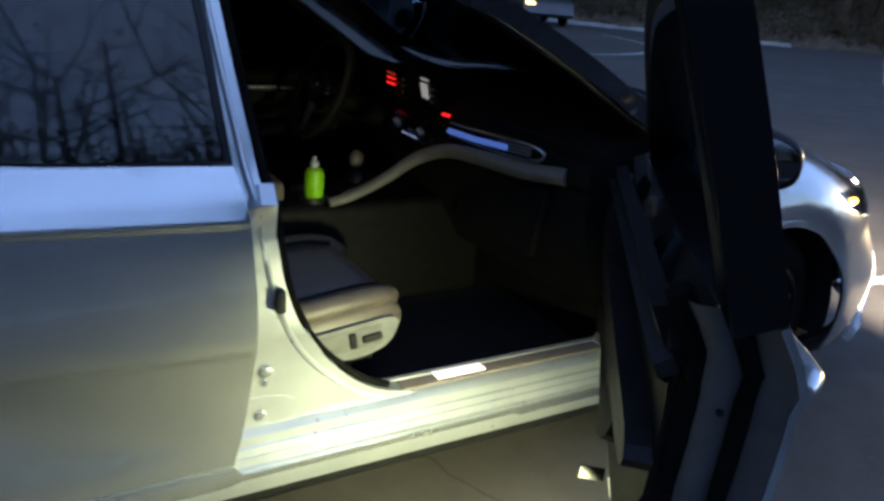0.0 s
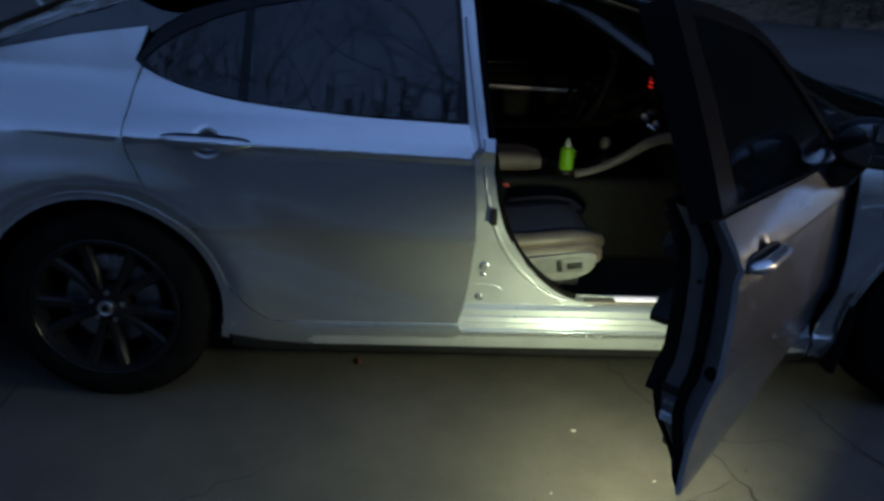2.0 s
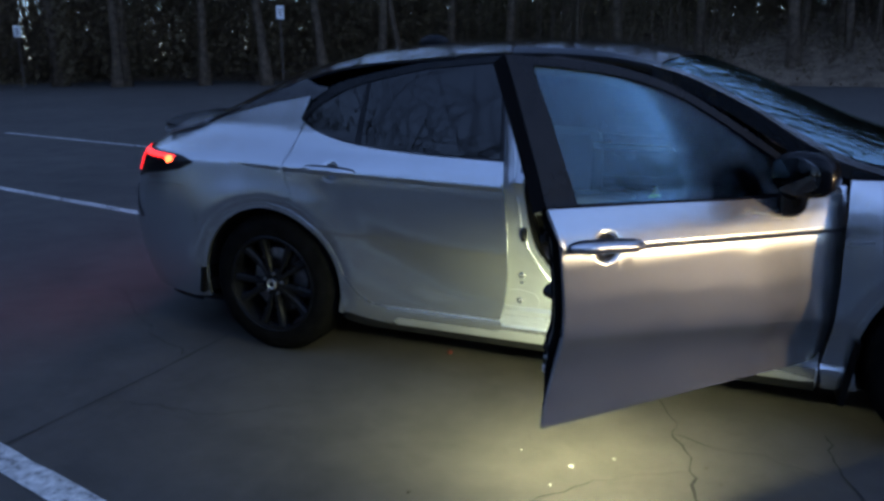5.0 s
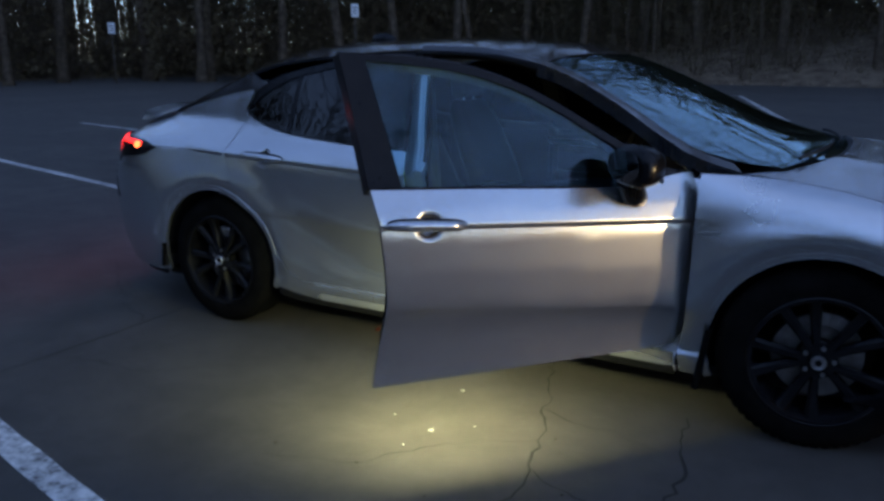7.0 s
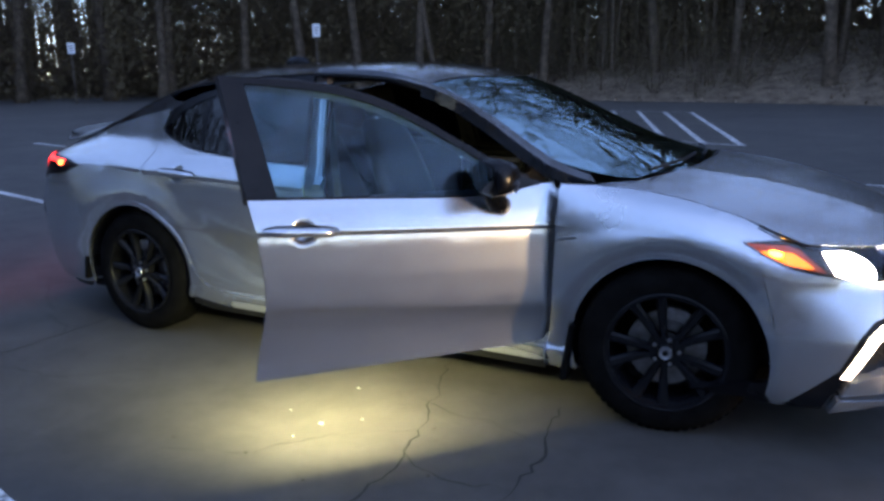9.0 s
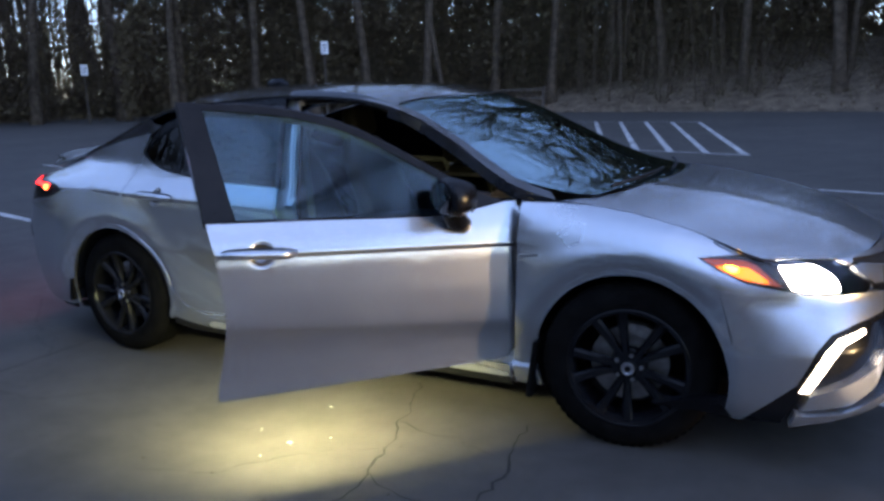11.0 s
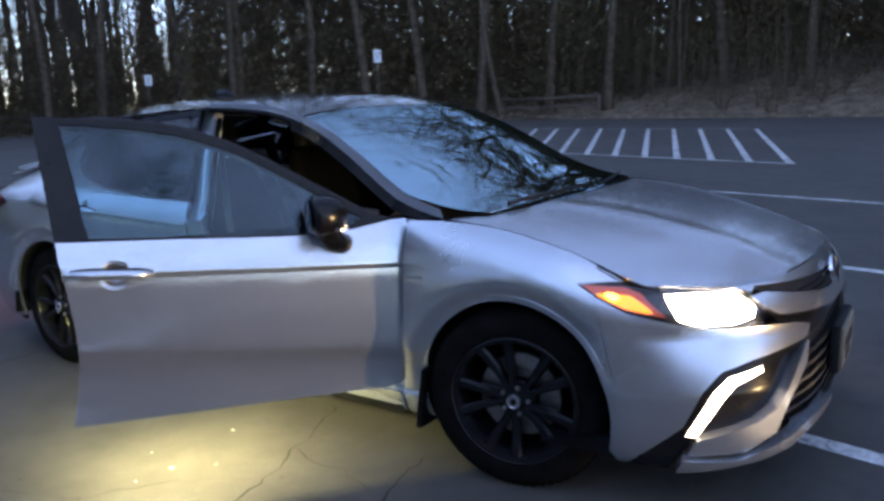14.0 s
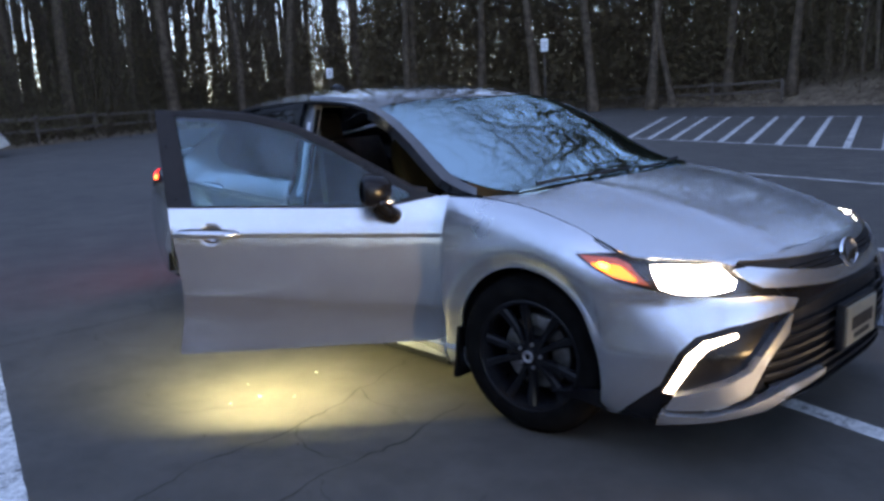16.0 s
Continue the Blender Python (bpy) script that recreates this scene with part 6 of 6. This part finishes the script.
def tree_kind(seed, height, girth, first=0.45, limbs=11, depth=2, limb=0.45, reach=1.0):
    r = np.random.default_rng(seed)
    trunk, wood, tips = [], [], []
    p, lean = Vector((0, 0, -0.3)), Vector((r.normal() * 0.04, r.normal() * 0.04, 1))
    n = 12
    for i in range(n):
        lean = (lean + Vector((r.normal() * 0.025, r.normal() * 0.025, 0))).normalized()
        q = p + lean * ((height * 0.85 + 0.3) / n)
        k0, k1 = i / n, (i + 1) / n
        flare = 1.5 if i == 0 else 1.0
        trunk.append((tuple(p), tuple(q), girth * (1 - 0.8 * k0) * flare, girth * (1 - 0.8 * k1)))
        p = q
        for _ in range(round(limbs / n + 0.5)):
            if k1 > first:
                a = r.uniform(0, 2 * math.pi)
                d = Vector((math.cos(a), math.sin(a), r.uniform(0.25, 0.9))).normalized()
                grow(r, p, d, reach * height * r.uniform(0.10, 0.22), girth * (1 - 0.8 * k1) * limb, depth, wood, tips)
    grow(r, p, Vector((0, 0, 1)), height * 0.15, girth * 0.2, depth, wood, tips)
    return trunk, wood, tips, r


def make_tree(name, seed, height, girth, label, bud=0.06, **more):
    trunk, wood, tips, r = tree_kind(seed, height, girth, **more)
    t = thing(name, label, "tree", group="trees round the lot")
    v, f = rods(trunk, 9)
    mesh_of("trunk", v, f, BARK, t)
    v, f = rods(wood, 3)
    crown = mesh_of("crown", v, f, BARK, t, "bare branching twigs")
    if tips:
        tp = np.array(tips)
        pick = tp[rng.integers(0, len(tp), len(tp))] + rng.normal(size=(len(tp), 3)) * 0.25
        v, f = cards(pick, bud * 1.4)
        tagged(mesh_of("buds", v, f, BUDS, crown, "small greenish spring buds"), kind="stuff")
    return t


EDGE = smooth_line([(60, -30), (44, -8), (33, 8), (25, 15.5), (20, 21.5), (16.5, 26), (9, 32.5), (-2, 36.5), (-15, 38.0), (-28, 40.5), (-40, 38.5), (-45, 29), (-38, 15), (-29, 4), (-26, -10), (-25, -24), (-8, -27), (10, -26), (30, -28), (50, -36)], False, 6)
EDGE = [Vector((*p, 0)) for p in EDGE]
CENTRE = Vector((2, 4, 0))


def beyond(i, d):
    """A place d metres outside the lot's edge."""
    a, b = EDGE[max(0, i - 1)], EDGE[min(len(EDGE) - 1, i + 1)]
    t = (b - a).normalized()
    out = Vector((t.y, -t.x, 0))
    if out.dot(EDGE[i] - CENTRE) < 0:
        out = -out
    return EDGE[i] + out * d


def rise(p, d):
    """Height of the ground outside the lot: a bank to the north-east, level to the west."""
    az = math.degrees(math.atan2(p.y + 3, p.x - 2))
    k = max(0.0, min(1.0, (134 - az) / 24)) * max(0.0, min(1.0, (az - 20) / 20))
    return (0.06 + k * 0.05) * min(1, d / 0.6) + (0.25 + 3.6 * k) * max(0, min(1, (d - 0.5) / 15)) ** 0.85 + 0.22 * min(1, d / 2) * noise.noise((p.x * 0.35, p.y * 0.35, 2.0))


bm = bmesh.new()
rows = []
for i in range(len(EDGE)):
    row = []
    for d in (-0.15, 0.12, 0.6, 1.4, 2.6, 4.2, 6.4, 9, 12, 16, 24, 40, 80):
        p = beyond(i, d)
        row.append(bm.verts.new((p.x, p.y, rise(p, max(0, d)) if d > 0 else -0.03)))
    rows.append(row)
for a, b in zip(rows, rows[1:]):
    for k in range(12):
        bm.faces.new((a[k], b[k], b[k + 1], a[k + 1]))
bmesh.ops.recalc_face_normals(bm, faces=bm.faces[:])
if sum(f.normal.z for f in bm.faces) < 0:
    bmesh.ops.reverse_faces(bm, faces=bm.faces[:])
tagged(part("bank", bm, LITTER, None, angle=180), "brown leaf-littered bank at the edge of the woods", "ground", kind="structure")

kinds = [
    make_tree("tree", 11, 16, 0.21, "tall bare tree with dark bark at the lot edge"),
    make_tree("tree", 12, 18, 0.27, "tall thick bare tree in the dark woods"),
    make_tree("tree", 13, 17, 0.13, "slender bare tree in the woods", limbs=8),
    make_tree("tree", 14, 17, 0.16, "tall straight bare tree in the woods", first=0.55),
    make_tree("tree", 15, 15, 0.10, "thin young bare tree with greenish buds", limbs=14, first=0.25),
]
homes = []
r = random.Random(5)
for i in range(6, len(EDGE)):
    for _ in range(3 if EDGE[i].y > -6 else 1):
        j = i
        d = 1.5 + 26 * r.random() ** 1.3
        p = beyond(j, d) + Vector((r.uniform(-2, 2), r.uniform(-2, 2), 0))
        if 84 < math.degrees(math.atan2(p.y + 3, p.x - 2)) < 140 and d < 14:
            continue
        homes.append((p, d))
# a few that stand out: thick trunks on the west side and a leaning one by the fence
for az, dist in ((164.2, 44), (154.7, 47), (150.2, 46), (141.6, 52), (157.5, 50), (146.5, 55), (138.5, 48)):
    homes.append((Vector((3.3 + dist * math.cos(radians(az)), -3.2 + dist * math.sin(radians(az)), 0)), 6))
for k, (p, d) in enumerate(homes):
    kind = kinds[k % 5] if k < len(homes) - 7 else kinds[1 if k % 3 else 0]
    m = Matrix.Translation((p.x, p.y, rise(p, d) - 0.1)) @ Matrix.Rotation(r.uniform(0, 6.28), 4, "Z") @ Matrix.Rotation(r.uniform(-0.05, 0.05), 4, "X") @ Matrix.Scale(r.uniform(0.95, 1.45), 4)
    if k < 5:
        kinds[k].matrix_world = m
    else:
        c = copy_thing(kind, m)
        c.matrix_world = m
# the leaning tree by the fence and the spreading one whose limbs reach over the lot
az = radians(119.6)
lean = make_tree("leaning_tree", 31, 14, 0.17, "slim leaning bare tree beside the wooden fence", limbs=6, first=0.5)
lean.matrix_world = Matrix.Translation((3.3 + 43 * math.cos(az), -3.2 + 43 * math.sin(az), 0.6)) @ Matrix.Rotation(radians(-11), 4, "Y") @ Matrix.Rotation(radians(6), 4, "X")
big = make_tree("spreading_tree", 40, 26, 0.19, "tall spreading bare tree at the lot edge", limbs=16, first=0.24, depth=2, limb=1.15, reach=2.0, bud=0.05)
BIG = [(104, 47), (112, 46), (121, 46), (129, 46), (108, 49), (116, 48), (125, 47), (133, 48), (99, 45), (93, 42), (81, 33), (68, 31), (54, 33), (138, 49), (147, 50), (196, 30), (214, 27), (232, 26), (248, 27), (263, 25), (279, 27), (296, 26), (312, 29), (330, 32)]
for k, (az, dist) in enumerate(BIG):
    m = Matrix.Translation((3.3 + dist * math.cos(radians(az)), -3.2 + dist * math.sin(radians(az)), 0.3)) @ Matrix.Rotation(k * 2.1, 4, "Z") @ Matrix.Scale(r.uniform(0.72, 0.92) if 190 < az < 300 else r.uniform(1.35, 1.65), 4)
    t = big if k == 0 else copy_thing(big, m)
    t.matrix_world = m

# far thin trunks, too many to count
seg = []
for i in range(6, len(EDGE)):
    bearing = math.degrees(math.atan2(EDGE[i].y + 3, EDGE[i].x - 2))
    for _ in range(12 if 92 < bearing < 140 else 60 if EDGE[i].y > -6 else 30):
        d = r.uniform(6, 46)
        p = beyond(i, d) + Vector((r.uniform(-3, 3), r.uniform(-3, 3), 0))
        h, g = r.uniform(12, 22), r.uniform(0.07, 0.23)
        z = rise(p, d) - 0.2
        q = (p.x + r.uniform(-1, 1), p.y + r.uniform(-1, 1), z + h)
        seg.append(((p.x, p.y, z), q, g, g * 0.4))
        for _ in range(3):
            t = r.uniform(0.35, 0.95)
            s = [p.x + (q[0] - p.x) * t, p.y + (q[1] - p.y) * t, z + h * t]
            seg.append((tuple(s), (s[0] + r.uniform(-2, 2), s[1] + r.uniform(-2, 2), s[2] + r.uniform(0.5, 2.5)), g * 0.4, 0.01))
v, f = rods(seg, 5)
tagged(mesh_of("far_woods", v, f, BARK, None), "far dark bare trunks filling the woods", "woods", kind="stuff")

# the haze of far twigs and buds between the trunks
n = 95000
az = rng.uniform(24, 182, n)
south = rng.random(n) < 0.25
az = np.radians(np.where(south, rng.uniform(186, 386, n), az))
dist, hz = np.where(south, rng.uniform(30, 50, n), rng.uniform(47, 84, n)), np.where(south, rng.uniform(0.5, 13, n), 0.4 + 12.5 * rng.random(n))
keep = rng.random(n) < np.clip(1.05 - 0.02 * hz - 0.45 * np.sin(az * 57) * np.sin(az * 17 + hz * 0.2), 0.32, 1)
az, dist, hz = az[keep], dist[keep], hz[keep]
p = np.stack([2 + dist * np.cos(az), -3 + dist * np.sin(az), hz], 1)
way = np.concatenate([rng.normal(size=(len(p), 2)) * 0.5, np.ones((len(p), 1)) * rng.uniform(0.3, 1.2, (len(p), 1))], 1)
q = p + way * rng.uniform(0.8, 2.8, (len(p), 1))
g = rng.uniform(0.010, 0.034, len(p))
v, f = rods([(p[k], q[k], g[k], g[k] * 0.35) for k in range(len(p))], 3)
tagged(mesh_of("far_thicket", v, f, BARK, None), "dark haze of far bare twigs", "woods", kind="stuff")
n = 250000
az = np.radians(np.where(rng.random(n) < 0.62, rng.uniform(90, 141, n), rng.uniform(24, 182, n)))
dist, hz = rng.uniform(46, 76, n), 0.4 + 15.5 * rng.random(n) ** 0.95
hz = np.where(np.degrees(az) > 140, hz * 0.36, hz)
v, f = cards(np.stack([2 + dist * np.cos(az), -3 + dist * np.sin(az), hz], 1), 0.125)
# a farther, coarser layer that closes the wood to the north
wall_az, wall_d, wall_h = np.radians(rng.uniform(60, 141, 60000)), rng.uniform(72, 88, 60000), 19 * rng.random(60000)
v2, f2 = cards(np.stack([2 + wall_d * np.cos(wall_az), -3 + wall_d * np.sin(wall_az), wall_h], 1), 0.34)
f = f + (np.array(f2) + len(v)).tolist()
v = np.concatenate([v, v2])
# undergrowth on the south side
south_az, south_d, south_h = np.radians(rng.uniform(184, 330, 60000)), rng.uniform(28, 46, 60000), 0.3 + 15 * rng.random(60000) ** 1.2
v2, f2 = cards(np.stack([2 + south_d * np.cos(south_az), -3 + south_d * np.sin(south_az), south_h], 1), 0.21)
f = f + (np.array(f2) + len(v)).tolist()
v = np.concatenate([v, v2])
tagged(mesh_of("far_leaves", v, f, leaf_material("far_leaf", (0.092, 0.066, 0.038), (0.150, 0.112, 0.064)), None), "dark olive haze of far undergrowth", "woods", kind="stuff")

# undergrowth: twigs and small leaves, denser and taller to the north
seg, pts = [], []
for i in range(6, len(EDGE)):
    for _ in range(70 if EDGE[i].y > -6 else 12):
        d = 0.8 + 14 * r.random() ** 1.2
        p = beyond(i, d) + Vector((r.uniform(-2.0, 2.0), r.uniform(-1.5, 1.5), 0))
        az = math.degrees(math.atan2(p.y + 3, p.x - 2))
        if az < 20 and r.random() < 0.7:
            continue
        litter = 60 < az < 108
        if 108 < az < 136 and d < 3.0:
            continue
        if litter and r.random() < 0.75:
            continue
        z = rise(p, d)
        h = r.uniform(0.6, 2.6) * (0.5 if d < 3 else 1) * (1.7 if az > 138 else 1)
        for _ in range(5):
            tip = (p.x + r.gauss(0, 0.5) * h, p.y + r.gauss(0, 0.5) * h, z + h * r.uniform(0.6, 1.1))
            seg.append(((p.x, p.y, z - 0.05), tip, 0.018, 0.004))
            for _ in range(7):
                t = r.uniform(0.3, 1.1)
                pts.append((p.x + (tip[0] - p.x) * t + r.gauss(0, 0.22), p.y + (tip[1] - p.y) * t + r.gauss(0, 0.22), z + (tip[2] - z) * t + r.gauss(0, 0.15)))
        if 96 < az < 182 and r.random() < (1.0 if az < 142 else 0.35):
            # saplings in first leaf
            h = r.uniform(3, 9)
            seg.append(((p.x, p.y, z - 0.05), (p.x + r.gauss(0, 0.5), p.y + r.gauss(0, 0.5), z + h), 0.04, 0.01))
            for _ in range(75):
                t = r.uniform(0.25, 1.0)
                w = 0.25 + 1.1 * math.sin(math.pi * min(1, t * 0.9))
                pts.append((p.x + r.gauss(0, w), p.y + r.gauss(0, w), z + h * t))
v, f = rods(seg, 3)
tagged(mesh_of("brush_twigs", v, f, BARK, None), "tangled bare twigs of the undergrowth", "undergrowth", kind="stuff")
v, f = cards(pts, 0.065)
tagged(mesh_of("brush_leaves", v, f, BRUSH, None), "dark green and brown undergrowth leaves", "undergrowth", kind="stuff")
# dead leaves on the bank
pts = []
for i in range(6, len(EDGE)):
    p0 = EDGE[i]
    az = math.degrees(math.atan2(p0.y + 3, p0.x - 2))
    for _ in range(330 if 40 < az < 135 else 60):
        d = r.uniform(0.05, 11)
        p = beyond(i, d) + Vector((r.uniform(-1.6, 1.6), r.uniform(-1.2, 1.2), 0))
        pts.append((p.x, p.y, rise(p, max(0.3, d)) + 0.05))
v, f = cards(pts, 0.085)
tagged(mesh_of("dead_leaves", v, f, leaf_material("dead_leaf", (0.11, 0.078, 0.054), (0.34, 0.25, 0.175)), None), "brown dead leaves strewn on the bank", "leaves", kind="stuff")


# ---- fence, signs, far cars ----
def polar(az, dist, eye=(3.336, -3.166)):
    return Vector((eye[0] + dist * math.cos(radians(az)), eye[1] + dist * math.sin(radians(az)), 0))


def fence_run(posts, label):
    fence = thing("rail_fence", label, "fence")
    for p in posts:
        part("post", box((0.14, 0.14, 1.25), Matrix.Translation((p.x, p.y, p.z + 0.55)) @ Matrix.Rotation(r.uniform(0, 0.3), 4, "Z"), 0.02, 1), FENCE_WOOD, fence)
    for a, b in zip(posts, posts[1:]):
        for z in (0.52, 1.02):
            d = b - a
            mid = (a + b) / 2 + Vector((0, 0, z))
            rm = Matrix.Translation(mid) @ d.to_track_quat("X", "Z").to_matrix().to_4x4() @ Matrix.Rotation(r.uniform(-0.01, 0.01), 4, "Y")
            part("rail", box((d.length + 0.1, 0.07, 0.13), rm, 0.02, 1), FENCE_WOOD, fence)
    return fence


def edge_place(az, inset=0.0):
    """Where a bearing from the end of the walk meets the lot's edge."""
    e = Vector((3.336, -3.166, 0))
    d = Vector((math.cos(radians(az)), math.sin(radians(az)), 0))
    best = None
    for a, b in zip(EDGE, EDGE[1:]):
        m = Matrix(((d.x, a.x - b.x), (d.y, a.y - b.y)))
        if abs(m.determinant()) > 1e-9:
            t, k = m.inverted() @ Vector((a.x - e.x, a.y - e.y))
            if t > 0 and 0 <= k <= 1 and (best is None or t < best):
                best = t
    p = e + d * (best + inset)
    p.z = rise(p, max(0.0, inset))
    return p


fence_run([edge_place(a, 0.8) for a in (112.6, 117.0, 121.3, 125.4, 129.4, 133.2)], "weathered brown split-rail fence at the lot edge")
fence_run([edge_place(a, 0.9) for a in (146, 149.5, 153, 156.5, 160, 163.5, 167)], "dark split-rail fence below the woods")
fence_run([edge_place(a, 1.2) for a in (52, 56, 60, 64, 68)], "dark split-rail fence at the far lot edge")
SIGN_WHITE = surface("sign_white", (0.62, 0.62, 0.62), (0.74, 0.74, 0.74), 8, rough=0.45)
SIGN_INK = surface("sign_ink", (0.10, 0.10, 0.11), (0.14, 0.14, 0.15), 8, rough=0.5)


def sign(az, dist, base, height, w, h):
    p = polar(az, dist)
    s = thing("parking_sign", "small white parking sign on a thin metal post", "sign", Matrix.Translation((p.x, p.y, base)) @ Matrix.Rotation(radians(az - 90 + 8), 4, "Z"), group="parking signs")
    part("sign_post", tube([(0, 0, -0.3), (0, 0, height)], 0.035, 8), FENCE_WOOD, s)
    plate = part("sign_plate", box((w, 0.02, h), Matrix.Translation((0, -0.045, height - h / 2)), 0.008), SIGN_WHITE, s, "white sign plate")
    for k in range(3):
        part("print_bar", box((w * (0.62 - 0.12 * k), 0.004, h * 0.09), Matrix.Translation((0, -0.057, height - h * (0.28 + 0.22 * k)))), SIGN_INK, plate)
    return s


sign(128.5, 39.0, 0.35, 3.45, 0.36, 0.60)
sign(144.0, 47.0, 0.20, 2.95, 0.36, 0.56)


def far_car(m, paint, label, lights="front"):
    """A plain parked car seen from afar."""
    c = thing("parked_car", label, "car", m)
    prof = smooth_line([(-2.2, 0.35), (-2.25, 0.75), (-1.9, 0.98), (-1.2, 1.42), (0.1, 1.46), (0.95, 1.0), (1.9, 0.88), (2.25, 0.65), (2.2, 0.32), (0, 0.28)], True, 3)
    bm = bmesh.new()
    a = [bm.verts.new((x, -0.86 + 0.22 * max(0, z - 0.9), z)) for x, z in prof]
    b = [bm.verts.new((x, 0.86 - 0.22 * max(0, z - 0.9), z)) for x, z in prof]
    n = len(prof)
    for k in range(n):
        bm.faces.new((a[k], a[(k + 1) % n], b[(k + 1) % n], b[k]))
    bm.faces.new(a[::-1]), bm.faces.new(b)
    bmesh.ops.recalc_face_normals(bm, faces=bm.faces[:])
    part("body", bm, paint, c, angle=50)
    part("windshield", box((0.02, 1.3, 0.55), pose(0.62, 0, 1.23, 0, -62, 0), 0.01), DARK_GLASS, c)
    for s in (-1, 1):
        part("side_window", box((1.5, 0.02, 0.32), Matrix.Translation((-0.5, s * 0.80, 1.18)) @ Matrix.Rotation(radians(12 * s), 4, "X"), 0.03), GLOSS_BLACK, c)
        for x in (-1.35, 1.35):
            w = bmesh.new()
            add_lathe(w, [(0.0, 0.0), (0.20, 0.01), (0.32, 0.0), (0.33, -0.1), (0.32, -0.2), (0.0, -0.2)], 24, Matrix.Translation((x, s * 0.89, 0.33)) @ Matrix.Rotation(radians(-90 * s), 4, "X"))
            part("wheel", w, RUBBER, c)
        part("headlamp", box((0.06, 0.30, 0.14), Matrix.Translation((2.20, s * 0.62, 0.70)), 0.02), glowing("far_beam", (1.0, 0.52, 0.15), 3.0) if lights == "front" and s < 0 else LENS, c)
        part("tail_lamp", box((0.06, 0.34, 0.12), Matrix.Translation((-2.21, s * 0.60, 0.78)), 0.02), glowing("far_tail", (1.0, 0.10, 0.03), 2.0) if lights == "rear" else RED_LENS, c)
    return c


DARK_PAINT = surface("dark_car_paint", (0.02, 0.02, 0.024), (0.03, 0.03, 0.035), 5, rough=0.3, coat=0.8)
GREY_PAINT = surface("grey_car_paint", (0.12, 0.12, 0.125), (0.17, 0.17, 0.175), 5, rough=0.35, metal=0.5, coat=0.6)
q = Vector((-0.62, -2.7, 0)) + 27.5 * Vector((math.cos(radians(54.8)), math.sin(radians(54.8)), 0))
far_car(Matrix.Translation((q.x + 1.7, q.y + 1.6, 0)) @ Matrix.Rotation(radians(54.8 + 180 + 12), 4, "Z"), DARK_PAINT, "dark parked car with its headlights on")
q = Vector((-0.67, -2.28, 0)) + 40 * Vector((math.cos(radians(34.0)), math.sin(radians(34.0)), 0))
far_car(Matrix.Translation((q.x, q.y, 0.0)) @ Matrix.Rotation(radians(-22), 4, "Z"), DARK_PAINT, "dark parked car with lit red tail lamps", "rear")
q = polar(169.9, 29)
far_car(Matrix.Translation((q.x, q.y, 0)) @ Matrix.Rotation(radians(75), 4, "Z"), GREY_PAINT, "grey parked car at the edge of the woods", "none")
# pale kerb lumps and a worn arc far off in the lot
KERB = surface("pale_kerb", (0.38, 0.38, 0.37), (0.55, 0.55, 0.54), 3, rough=0.85, relief=0.4, depth=0.01)
for a in (44, 46.5, 49, 51.5, 54, 56.5, 59, 61.5):
    p = edge_place(a, -0.7)
    part_ob = part("wheel_stop", box((1.7, 0.16, 0.13), Matrix.Translation((p.x, p.y, 0.062)) @ Matrix.Rotation(radians(a - 90 + r.uniform(-6, 6)), 4, "Z"), 0.025), KERB, None)
    tagged(part_ob, "pale concrete wheel stop at the lot edge", "wheel stop", group="wheel stops")
arc = [Vector((10.2 + 6.2 * math.sin(t), 17.4 - 6.6 * math.cos(t) * 1.0)) for t in np.linspace(0.0, 1.5, 12)]
for a, b in zip(arc, arc[1:]):
    stripe(a, b, 0.12, label="worn curved white line on asphalt")
stripe((15.5, 7.0), (24.0, 12.1), 0.12)
stripe((11.5, 7.4), (17.0, 13.9), 0.12)
